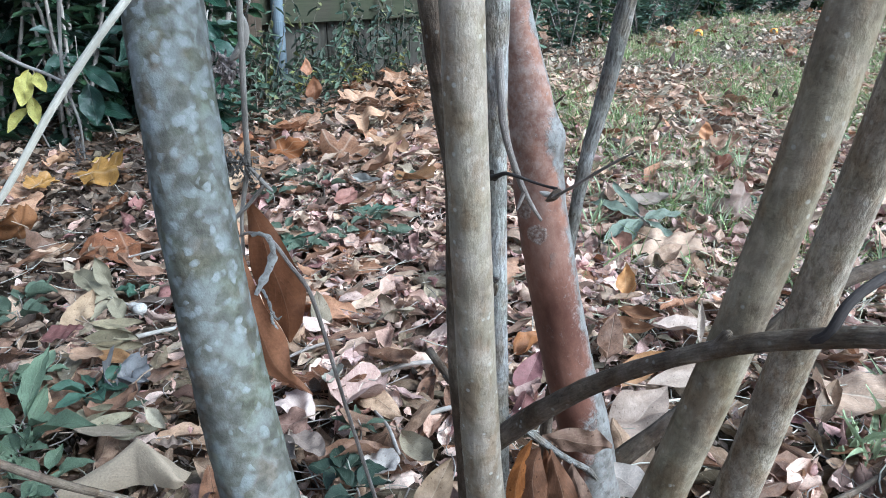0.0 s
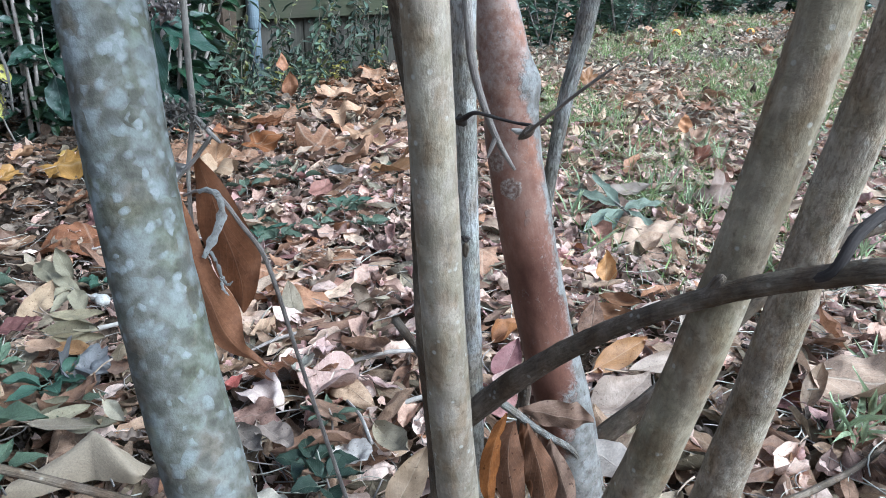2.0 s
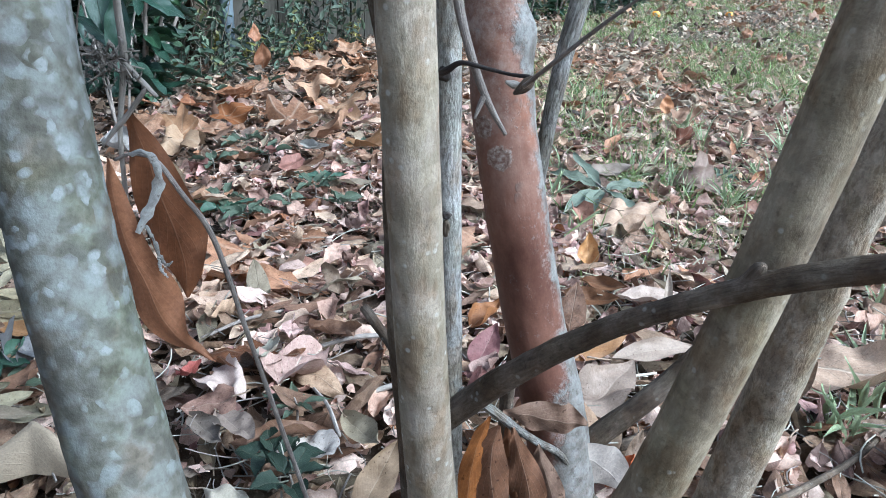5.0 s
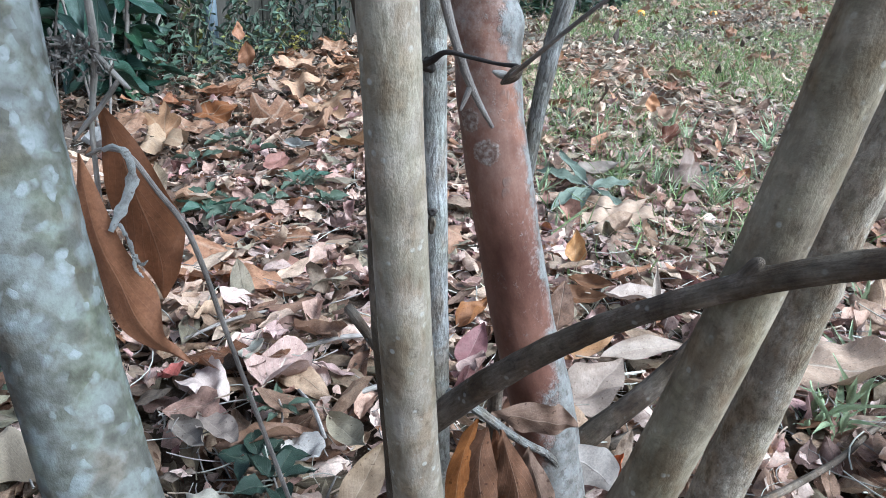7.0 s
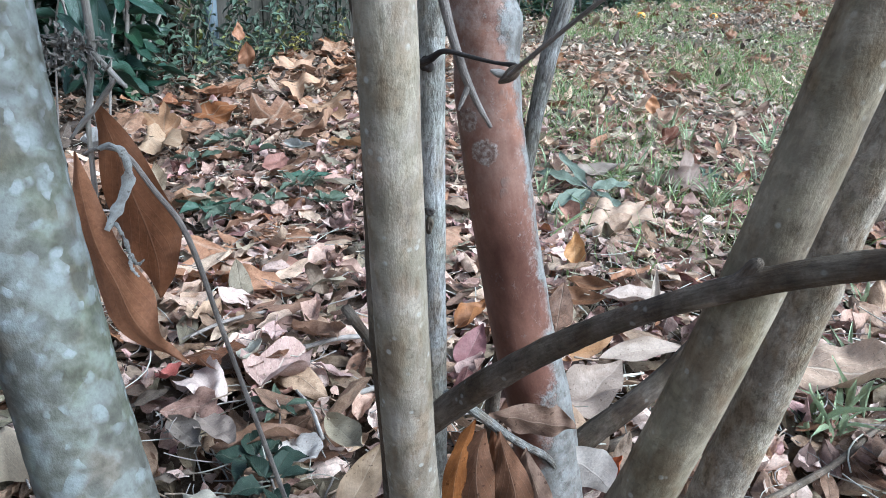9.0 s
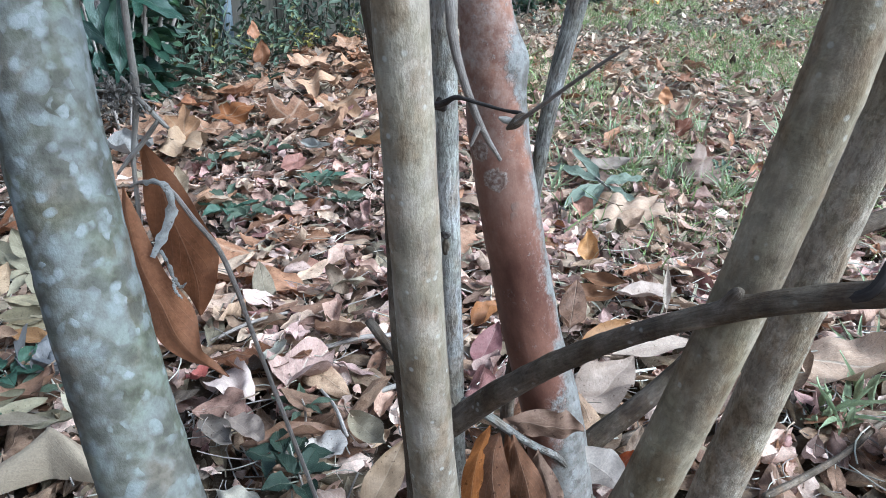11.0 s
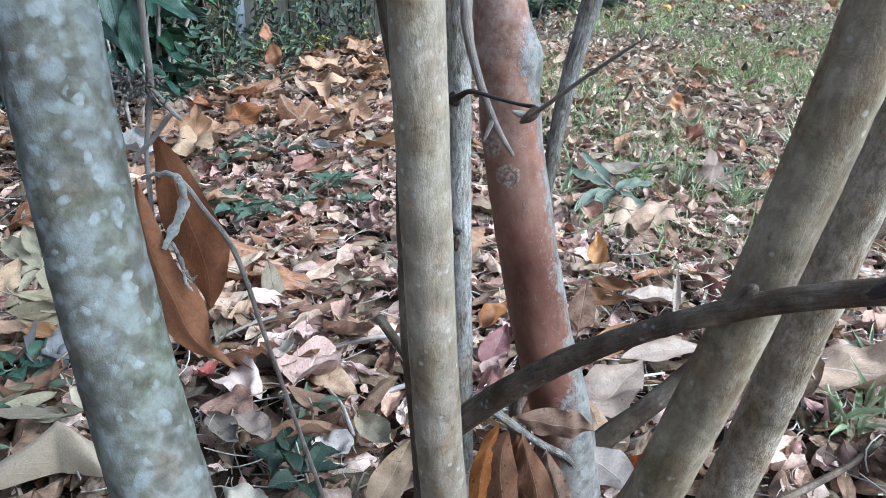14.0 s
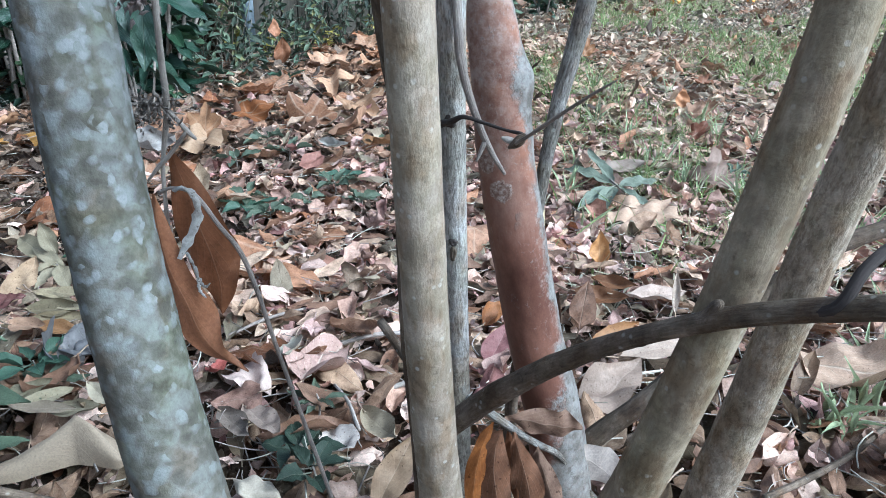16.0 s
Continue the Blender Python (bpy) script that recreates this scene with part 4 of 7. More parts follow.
# ---- grass ----
def build_grass():
    h = Heap()

    def blade(length, width, bend, seg=4):
        v, uv, f = [], [], []
        for i in range(seg + 1):
            u = i / seg
            w = width * (1 - u) ** 0.6 * 0.5 + 0.0002
            z, x = length * u * (1 - 0.35 * bend * u), length * bend * u * u
            v += [[x, -w, z], [x, w, z]]
            uv += [(u, -0.5), (u, 0.5)]
            if i:
                f.append((2 * i - 2, 2 * i - 1, 2 * i + 1, 2 * i))
        return np.array(v), f, np.array(uv)

    blades = [blade(rng.uniform(0.05, 0.13), rng.uniform(0.0035, 0.0065), rng.uniform(0.2, 1.2)) for _ in range(24)]

    def clump(x, y, n, spread, size=1.0):
        for _ in range(n):
            a, r = rng.uniform(0, 6.28), spread * rng.rand() ** 0.7
            px, py = x + r * math.cos(a), y + r * math.sin(a)
            h.add(blades[rng.randint(24)], place(px, py, ground_height(px, py), rng.uniform(0, 360), rng.normal(0, 30), rng.normal(0, 30), size * rng.uniform(0.6, 1.3)))

    for _ in range(15000):
        y = rng.uniform(1.1, 10.5)
        x = rng.uniform(0.0, 0.9 * y + 0.4)
        patch = noise.noise(Vector((x * 1.4, y * 1.1, 5.0))) + 0.5 * noise.noise(Vector((x * 4, y * 4, 2.0)))
        edge = (x - 0.13 * y - 0.02) * 3.0
        if rng.rand() > min(1, edge) * min(1, (y - 0.9) / 0.8) or patch < (-0.16 if y < 3.6 else 0.02):
            continue
        clump(x, y, rng.randint(3, 12) if y > 3.6 or patch > 0.02 else rng.randint(2, 6), 0.06, 0.68 if y < 2.5 else 0.78)
    straw = Heap()
    for _ in range(8500):
        y = 1.0 + 7.0 * rng.rand() ** 1.2
        x = rng.uniform(0.05 * y, 0.9 * y + 0.4)
        if rng.rand() > min(1, (x - 0.08 * y) * 2.5):
            continue
        straw.add(blades[rng.randint(24)], place(x, y, ground_height(x, y) + rng.uniform(0.015, 0.045), rng.uniform(0, 360), rng.normal(85, 12), rng.normal(0, 30), rng.uniform(0.35, 0.9)))
    tagged(new("dry_grass", straw.mesh("dry_grass", M_HAY)), "pale dead grass blades lying on the litter", "grass", "", "stuff")
    tagged(new("grass", h.mesh("grass", M_GRASS)), "thin short grass growing up through fallen leaves", "grass", "", "stuff")


build_grass()


# ---- the many-stemmed shrub ----
SHRUB = (0.03, 0.42, 0.0)


def stem(name, pts, material, parent, label="", **kw):
    return part(name, tube_mesh(name, pts, material, **kw), parent, label)


def build_shrub():
    global SHRUB_ROOT
    e = SHRUB_ROOT = thing("multi_stemmed_shrub", SHRUB, "leaning many-stemmed shrub with lichen-grey, tan and peeling cinnamon stems", "shrub")
    # thick lichen-covered stem
    stem("stem", [(-0.085, 0.345, -0.02, 0.024), (-0.1202, 0.3756, 0.22, 0.0202), (-0.138, 0.392, 0.31, 0.0189), (-0.152, 0.4082, 0.40, 0.0181), (-0.161, 0.425, 0.48, 0.0183),
                  (-0.169, 0.4426, 0.56, 0.0185), (-0.20, 0.51, 0.85, 0.017), (-0.24, 0.60, 1.25, 0.014)], M_BARK_LICHEN, e,
         "stem blotched with pale blue-grey lichen", seg=32, rings=150, rough=0.035, seed=1, knots=[(0.30, 1.4, 0.08, 1.0), (0.36, 2.2, 0.06, 0.9)])
    # smooth tan stem
    stem("stem", [(0.012, 0.425, -0.02, 0.0135), (-0.0076, 0.3999, 0.22, 0.0110), (-0.016, 0.389, 0.31, 0.0101), (-0.0225, 0.3791, 0.40, 0.0094), (-0.0275, 0.371, 0.48, 0.0091),
                  (-0.0316, 0.3643, 0.56, 0.0088), (-0.045, 0.335, 0.85, 0.008), (-0.06, 0.30, 1.25, 0.007)], M_BARK_TAN, e,
         "smooth tan stem with faint pale dots", seg=28, rings=150, rough=0.025, seed=2)
    # darker stem close behind it
    stem("stem", [(0.0, 0.475, -0.02, 0.009), (-0.0155, 0.462, 0.23, 0.0080), (-0.0225, 0.452, 0.31, 0.0074), (-0.0255, 0.442, 0.38, 0.0068), (-0.027, 0.431, 0.435, 0.0066),
                  (-0.0335, 0.42, 0.478, 0.0066), (-0.045, 0.41, 0.56, 0.0066), (-0.09, 0.39, 0.9, 0.006), (-0.13, 0.37, 1.25, 0.005)], M_BARK_DARK, e,
         "dark weathered stem", seg=20, rings=110, rough=0.05, seed=3)
    # grey fissured stem
    grey = stem("stem", [(0.02, 0.50, -0.02, 0.0085), (0.0077, 0.4852, 0.22, 0.0066), (-0.0035, 0.4571, 0.40, 0.0063), (-0.0085, 0.44, 0.48, 0.0066),
                  (-0.0122, 0.425, 0.56, 0.0070), (-0.03, 0.37, 0.85, 0.006), (-0.05, 0.30, 1.25, 0.005)], M_BARK_GREY, e,
         "grey fissured stem with dark knots", seg=24, rings=130, rough=0.06, seed=4,
         knots=[(0.36, 1.9, 0.40, 0.6), (0.308, 1.9, 0.30, 0.5), (0.375, 2.6, 0.2, 1.0)])
    # cinnamon stem
    red = stem("stem", [(0.10, 0.455, -0.02, 0.021), (0.0665, 0.4609, 0.22, 0.0172), (0.044, 0.468, 0.315, 0.0155), (0.0300, 0.472, 0.38, 0.0150), (0.0235, 0.474, 0.415, 0.0146),
                        (0.0205, 0.475, 0.440, 0.0142), (0.0155, 0.475, 0.468, 0.0128), (0.006, 0.475, 0.51, 0.0098), (-0.002, 0.476, 0.56, 0.0085), (-0.045, 0.48, 0.85, 0.008), (-0.11, 0.49, 1.25, 0.006)],
               M_BARK_RED, e, "smooth cinnamon-red stem, its grey bark peeling off", seg=32, rings=160, rough=0.03, seed=5,
               knots=[(0.370, 2.75, 0.26, 0.75)])
    # knots, laid on the bark: place, size, and the stem's middle and radius there
    for name, (kx, kz), rx, rz, (sx, sy, sr), mat, owner, label in [
            ("knot", (-0.0030, 0.3705), 0.0026, 0.0022, (-0.0016, 0.4618, 0.0064), M_BLACKTWIG, grey, "small black knot"),
            ("knot", (-0.0072, 0.4365), 0.0030, 0.0042, (-0.0058, 0.4493, 0.0065), M_BLACKTWIG, grey, "black branch knot"),
            ("knot", (-0.0028, 0.3640), 0.0018, 0.0050, (-0.0012, 0.4628, 0.0064), M_BARK_DARK, grey, "dark sunken streak")]:
        v = []
        for k in range(8):
            for j in range(18):
                a, q = 2 * math.pi * j / 18, k / 7
                w = 1 + 0.08 * math.sin(3 * a + kz * 900) + 0.05 * math.sin(5 * a + 1) + 0.04 * math.sin(8 * a + kx * 700)
                x, z = kx + rx * q * w * math.cos(a), kz + rz * q * w * math.sin(a)
                d = min(abs(x - sx), 0.97 * sr)
                v.append((x, sy - math.sqrt(sr * sr - d * d) - 0.0003 * math.exp(-((q - 0.55) / 0.25) ** 2) * (1 + 0.6 * math.sin(4 * a + kz * 500)) - 0.0008 + 0.0016 * q ** 8, z))
        f = [(k * 18 + j, k * 18 + (j + 1) % 18, k * 18 + 18 + (j + 1) % 18, k * 18 + 18 + j) for k in range(7) for j in range(18)]
        part(name, mesh_from(name, v, f, [(0.1, 0.1)] * len(v), mat), owner, label)
    # dark stem behind the foot of the cinnamon one
    stem("stem", [(0.042, 0.50, -0.02, 0.006), (0.042, 0.50, 0.203, 0.0045), (0.042, 0.50, 0.244, 0.0042), (0.045, 0.50, 0.275, 0.004), (0.050, 0.497, 0.32, 0.0035), (0.042, 0.482, 0.365, 0.0028)], M_BARK_DARK, e, "dark stem behind the cinnamon one", seg=16, rings=60, rough=0.05, seed=26)
    # thin stem forking from the cinnamon one
    stem("side_stem", [(0.042, 0.474, 0.36, 0.0028), (0.046, 0.480, 0.40, 0.0037), (0.052, 0.482, 0.44, 0.0042), (0.060, 0.482, 0.48, 0.0048), (0.0723, 0.4813, 0.56, 0.0052), (0.11, 0.48, 0.80, 0.004), (0.16, 0.47, 1.1, 0.003)],
         M_FORK, red, "thin dark grey fork", seg=16, rings=80, rough=0.06, seed=6, knots=[(0.16, 4.5, 0.3, 0.9)])
    # two leaning tan stems, the first drawn out overhead to the added shade leaves
    stem("stem", [(0.016, 0.402, -0.02, 0.016), (0.059, 0.3762, 0.22, 0.0123), (0.0765, 0.362, 0.31, 0.0108), (0.0923, 0.3507, 0.40, 0.0101), (0.106, 0.348, 0.48, 0.0101),
                  (0.1176, 0.3483, 0.56, 0.0103), (0.165, 0.345, 0.85, 0.009), (0.24, 0.34, 1.22, 0.007), (0.42, 0.36, 1.40, 0.005), (0.66, 0.38, 1.50, 0.003)], M_BARK_OLIVE, e,
         "leaning tan stem with greenish tinge", seg=28, rings=150, rough=0.03, seed=7,
         knots=[(0.325, 1.5, 0.10, 0.3), (0.275, 1.9, 0.10, 0.3), (0.385, 1.4, 0.12, 0.3)])
    stem("stem", [(0.125, 0.47, -0.02, 0.0155), (0.1519, 0.4397, 0.22, 0.0130), (0.160, 0.4275, 0.31, 0.0119), (0.1655, 0.4139, 0.40, 0.0111), (0.168, 0.395, 0.48, 0.0108),
                  (0.1656, 0.3736, 0.56, 0.0107), (0.17, 0.31, 0.80, 0.009), (0.18, 0.22, 1.15, 0.007)], M_BARK_STREAK, e,
         "leaning grey-brown stem with fine vertical streaks", seg=28, rings=150, rough=0.035, seed=8, knots=[(0.31, 2.3, 0.12, 0.4)])
    # low stem crossing behind them
    stem("stem", [(0.015, 0.47, -0.02, 0.0085), (0.035, 0.474, 0.13, 0.0078), (0.062, 0.474, 0.196, 0.0072), (0.088, 0.474, 0.228, 0.0068), (0.115, 0.475, 0.252, 0.0062), (0.142, 0.477, 0.280, 0.0058), (0.172, 0.48, 0.314, 0.0055), (0.209, 0.48, 0.350, 0.0052),
                  (0.258, 0.48, 0.371, 0.0048), (0.33, 0.47, 0.40, 0.004)], M_BARK_DARK, e, "low slanting dark brown stem", seg=16, rings=70, rough=0.06, seed=9)
    # the dark branch across the front
    br = stem("branch", [(-0.012, 0.45, 0.2516, 0.0064), (0.002, 0.4341, 0.2783, 0.0064), (0.018, 0.4155, 0.3062, 0.0060), (0.034, 0.3967, 0.3314, 0.0051), (0.048, 0.3799, 0.3511, 0.0045), (0.060, 0.3653, 0.3663, 0.0041),
                         (0.072, 0.3505, 0.3800, 0.0040), (0.086, 0.333, 0.3941, 0.0041), (0.100, 0.3153, 0.4060, 0.0041), (0.118, 0.2921, 0.4183, 0.0042), (0.150, 0.2499, 0.4318, 0.0038), (0.190, 0.21, 0.4335, 0.0034)],
              M_BARK_DARK, e, "dark rough branch crossing in front of the leaning stems", seg=24, rings=200, rough=0.08, seed=10,
              knots=[(0.535, 5.1, 0.22, 0.6), (0.44, 1.6, 0.16, 0.4), (0.25, 4.5, 0.14, 0.5), (0.34, 1.2, 0.16, 0.4), (0.70, 1.2, 0.16, 0.4), (0.16, 1.4, 0.16, 0.5)])
    stem("side_twig", [(0.0785, 0.3430, 0.3870, 0.0040), (0.0798, 0.3408, 0.3918, 0.0032), (0.0802, 0.3390, 0.3952, 0.0027), (0.0808, 0.3378, 0.3972, 0.0014)], M_BARK_DARK, br, "short broken bud stub", seg=12, rings=14, rough=0.25, seed=27)
    stem("twig", [(0.098, 0.318, 0.404, 0.0023), (0.102, 0.308, 0.411, 0.0022), (0.109, 0.310, 0.423, 0.0021), (0.122, 0.315, 0.430, 0.0020), (0.142, 0.32, 0.436, 0.0018), (0.18, 0.33, 0.44, 0.0012)],
         M_BLACKTWIG, br, "thin dark side twig", seg=8, rings=24, rough=0.08, seed=11)
    # stub behind the tan stem
    stem("twig", [(-0.018, 0.448, 0.291, 0.0026), (-0.026, 0.461, 0.2972, 0.0026), (-0.035, 0.475, 0.3040, 0.0027), (-0.041, 0.485, 0.3085, 0.0030)], M_BARK_DARK, e, "short broken stub", seg=10, rings=16, rough=0.1, seed=12)
    # hanging forked twig in front of the cinnamon stem
    tw = stem("twig", [(-0.010, 0.432, 0.520, 0.0023), (-0.006, 0.43, 0.478, 0.0021), (-0.005, 0.43, 0.467, 0.0020), (-0.001, 0.43, 0.452, 0.0018), (0.005, 0.432, 0.436, 0.0017), (0.011, 0.434, 0.424, 0.0014), (0.018, 0.436, 0.413, 0.0008)],
              M_TWIG, e, "drooping brown twig", seg=12, rings=40, rough=0.08, seed=13, knots=[(0.72, 1.0, 0.5, 1.0)])
    stem("side_twig", [(0.008, 0.433, 0.430, 0.0014), (0.0055, 0.432, 0.424, 0.0010), (0.004, 0.431, 0.4205, 0.0005)], M_TWIG, tw, "", seg=8, rings=8, seed=14)
    stem("twig", [(-0.012, 0.436, 0.4365, 0.0018), (-0.008, 0.426, 0.440, 0.0013), (-0.004, 0.417, 0.4440, 0.0009), (0.004, 0.408, 0.4435, 0.0007), (0.011, 0.400, 0.4428, 0.0007), (0.0165, 0.3925, 0.4432, 0.0009)],
         M_BLACKTWIG, e, "wiry black twig", seg=8, rings=60, rough=0.28, seed=15)
    wiry = stem("twig", [(0.0135, 0.3865, 0.4410, 0.0009), (0.0177, 0.3706, 0.4500, 0.0008), (0.0242, 0.3573, 0.4600, 0.0007), (0.0307, 0.3439, 0.4695, 0.0005), (0.0340, 0.3370, 0.4740, 0.0002)],
         M_TWIG, e, "wiry brown twig", seg=8, rings=60, rough=0.28, seed=16)
    stem("node", [(0.0115, 0.3925, 0.4375, 0.0006), (0.0138, 0.3915, 0.4393, 0.0017), (0.0158, 0.3910, 0.4413, 0.0020), (0.0176, 0.3905, 0.4432, 0.0010)], M_BARK_DARK, wiry, "dark broken node", seg=12, rings=18, rough=0.3, seed=29)
    stem("bark_shred", [(0.0090, 0.3950, 0.4410, 0.0005), (0.0115, 0.3945, 0.4402, 0.0014), (0.0140, 0.3935, 0.4397, 0.0012)], M_PALETWIG, wiry, "pale torn wood at the break", seg=10, rings=14, rough=0.3, seed=30)
    # upright twig with dead flower bits
    tl = stem("twig", [(-0.130, 0.45, 0.58, 0.0019), (-0.137, 0.465, 0.51, 0.0017), (-0.140, 0.47, 0.474, 0.0017), (-0.142, 0.475, 0.455, 0.0017), (-0.144, 0.48, 0.433, 0.0017), (-0.149, 0.483, 0.412, 0.0013), (-0.152, 0.485, 0.396, 0.0012),
                       (-0.155, 0.49, 0.352, 0.0012), (-0.154, 0.494, 0.318, 0.0012), (-0.153, 0.496, 0.292, 0.0006)], M_PALETWIG, e, "slim brown twig with dead flower bits", seg=10, rings=60, rough=0.06, seed=17)
    stem("side_twig", [(-0.145, 0.480, 0.434, 0.0013), (-0.139, 0.477, 0.428, 0.0013), (-0.133, 0.475, 0.4215, 0.0012), (-0.130, 0.474, 0.419, 0.0007)], M_PALETWIG, tl, "", seg=8, rings=12, rough=0.2, seed=18)
    stem("side_twig", [(-0.134, 0.475, 0.423, 0.0010), (-0.146, 0.480, 0.409, 0.0012), (-0.153, 0.483, 0.402, 0.0012), (-0.160, 0.485, 0.394, 0.0007)], M_PALETWIG, tl, "", seg=8, rings=14, rough=0.2, seed=19)
    stem("side_twig", [(-0.1452, 0.4680, 0.4920, 0.0010), (-0.1401, 0.4680, 0.4963, 0.0021), (-0.1366, 0.4680, 0.5028, 0.0024), (-0.1354, 0.4680, 0.5090, 0.0017), (-0.1366, 0.4680, 0.5145, 0.0011), (-0.1389, 0.4680, 0.5167, 0.0005)], M_PALETWIG, tl, "curled pale tendril", seg=8, rings=24, rough=0.25, seed=28)
    bits = Heap()
    r2 = np.random.RandomState(3)
    for _ in range(190):
        s = leaf_shape("ovate", r2.uniform(0.003, 0.0065), r2.uniform(0.0012, 0.0028), 3, 1, 0.8, r2.uniform(1, 3), 1.0, 0.4, 0, r2.randint(999))
        bits.add(s, place(-0.153 + r2.normal(0, 0.0080), 0.477 + r2.normal(0, 0.005), 0.4325 + r2.normal(0, 0.0050), *r2.uniform(0, 360, 3)))
    upper = Heap()
    for _ in range(120):
        s = leaf_shape("ovate", r2.uniform(0.004, 0.008), r2.uniform(0.0018, 0.0036), 3, 1, 0.8, r2.uniform(1, 3), 1.0, 0.4, 0, r2.randint(999))
        upper.add(s, place(-0.1491 + r2.normal(0, 0.0050), 0.472 + r2.normal(0, 0.004), 0.4866 + r2.normal(0, 0.0042), *r2.uniform(0, 360, 3)))
    part("flower_head", upper.mesh("flower_head", M_DEADHEAD), tl, "crumbled pinkish-grey dead flower head")
    for k in range(9):
        a = r2.uniform(0, 6.28)
        tip = (-0.151 + 0.016 * math.cos(a), 0.477 + r2.normal(0, 0.005), 0.433 + 0.009 * math.sin(a))
        stem("side_twig", [(-0.146, 0.480, 0.434, 0.0007), (-0.149 + 0.007 * math.cos(a), 0.478, 0.434 + 0.006 * math.sin(a), 0.0005), (*tip, 0.0003)], M_PALETWIG, tl, "", seg=6, rings=8, rough=0.1, seed=60 + k)
    part("flower_head", bits.mesh("flower_head", M_DEADBITS), tl, "crumbled grey dead flower head")
    # hanging dead twig with fuzzy grey bits
    tf = stem("twig", [(-0.236, 0.50, 0.56, 0.0011), (-0.246, 0.50, 0.496, 0.0010), (-0.247, 0.50, 0.475, 0.0010), (-0.243, 0.50, 0.453, 0.0008), (-0.244, 0.50, 0.431, 0.0005)], M_PALETWIG, e, "hanging dead twig with fuzzy grey bits", seg=8, rings=30, rough=0.1, seed=24)
    stem("side_twig", [(-0.246, 0.50, 0.476, 0.0009), (-0.258, 0.50, 0.482, 0.0010), (-0.272, 0.50, 0.488, 0.0011), (-0.30, 0.50, 0.505, 0.0012)], M_PALETWIG, tf, "", seg=8, rings=14, rough=0.1, seed=25)
    fuzz = Heap()
    for _ in range(90):
        u = r2.rand()
        s = leaf_shape("ovate", r2.uniform(0.003, 0.006), r2.uniform(0.001, 0.0022), 3, 1, 0.8, r2.uniform(1, 3), 1.0, 0.4, 0, r2.randint(999))
        fuzz.add(s, place(-0.2455 + r2.normal(0, 0.0018), 0.50 + r2.normal(0, 0.0018), 0.432 + 0.062 * u * u, *r2.uniform(0, 360, 3)))
    part("flower_head", fuzz.mesh("flower_head", M_DEADBITS), tf, "fuzzy grey dead flower bits")
    # thin twig that slants down from it
    tw2 = stem("twig", [(-0.156, 0.486, 0.387, 0.00078), (-0.147, 0.482, 0.391, 0.00094), (-0.133, 0.47, 0.3915, 0.00109), (-0.122, 0.466, 0.377, 0.00125), (-0.113, 0.47, 0.359, 0.00133), (-0.108, 0.478, 0.332, 0.00133), (-0.104, 0.483, 0.306, 0.00133),
                        (-0.097, 0.50, 0.252, 0.00140), (-0.083, 0.518, 0.168, 0.00156), (-0.066, 0.53, 0.08, 0.00172), (-0.04, 0.54, 0.0, 0.00187)], M_TWIG, e, "long slanting grey-brown twig", seg=10, rings=70, rough=0.06, seed=20,
               knots=[(0.30, 1.0, 0.5, 1.2), (0.52, 2.0, 0.4, 1.0)])
    # pale dry stalk close to the lens
    stem("stalk", [(-0.105, 0.31, 0.556, 0.0011), (-0.131, 0.30, 0.527, 0.0012), (-0.153, 0.298, 0.501, 0.0012), (-0.172, 0.292, 0.473, 0.0011), (-0.21, 0.285, 0.42, 0.0011), (-0.24, 0.30, 0.30, 0.0014), (-0.2, 0.34, 0.0, 0.002)],
         M_STRAW, e, "pale straw-coloured dry stalk", seg=8, rings=40, rough=0.06, seed=21)
    # near twig low down
    stem("twig", [(-0.33, 0.335, 0.40, 0.0018), (-0.238, 0.36, 0.320, 0.0021), (-0.195, 0.376, 0.286, 0.0022), (-0.143, 0.40, 0.242, 0.0022), (-0.112, 0.41, 0.219, 0.0022), (-0.06, 0.42, 0.14, 0.0026), (-0.01, 0.42, 0.0, 0.003)],
         M_BARK_DARK, e, "low slanting twig", seg=10, rings=40, rough=0.08, seed=22)
    # twig that carries the hanging dead leaves
    ct = stem("twig", [(0.004, 0.432, 0.292, 0.0021), (0.019, 0.425, 0.2845, 0.0022), (0.033, 0.43, 0.2695, 0.0021), (0.045, 0.438, 0.2560, 0.0021), (0.061, 0.4455, 0.2405, 0.0020), (0.073, 0.4487, 0.2205, 0.0023), (0.095, 0.458, 0.190, 0.0019), (0.12, 0.47, 0.155, 0.0014)],
              M_FORK, e, "grey-brown twig holding dead leaves", seg=12, rings=60, rough=0.10, seed=23, knots=[(0.52, 1.5, 0.3, 0.8), (0.30, 4.0, 0.2, 0.8)])
    return tw2, ct


twig_slant, twig_cluster = build_shrub()


def build_shade_leaves():
    """Leaves added out of view, overhead to one side, to shade the litter."""
    r = np.random.RandomState(77)
    shapes = [leaf_shape("ellipse", L, L * 0.42, 4, 1, 0.3, -0.4, 0.1, 0.1, 0.1, 50 + i) for i, L in enumerate((0.06, 0.07, 0.08, 0.09))]
    h = Heap()
    for _ in range(SHADE_LEAVES):
        d = Vector(r.normal(0, 1, 3)).normalized() * r.rand() ** 0.4
        h.add(shapes[r.randint(4)], place(0.66 + 0.34 * d.x, 0.38 + 0.34 * d.y, 1.50 + 0.20 * d.z, r.uniform(0, 360), r.normal(10, 25), r.normal(0, 25)))
    part("foliage", h.mesh("foliage", M_GREEN), SHRUB_ROOT, "unseen evergreen leaves added overhead for shade")


SHADE_LEAVES = 300
build_shade_leaves()


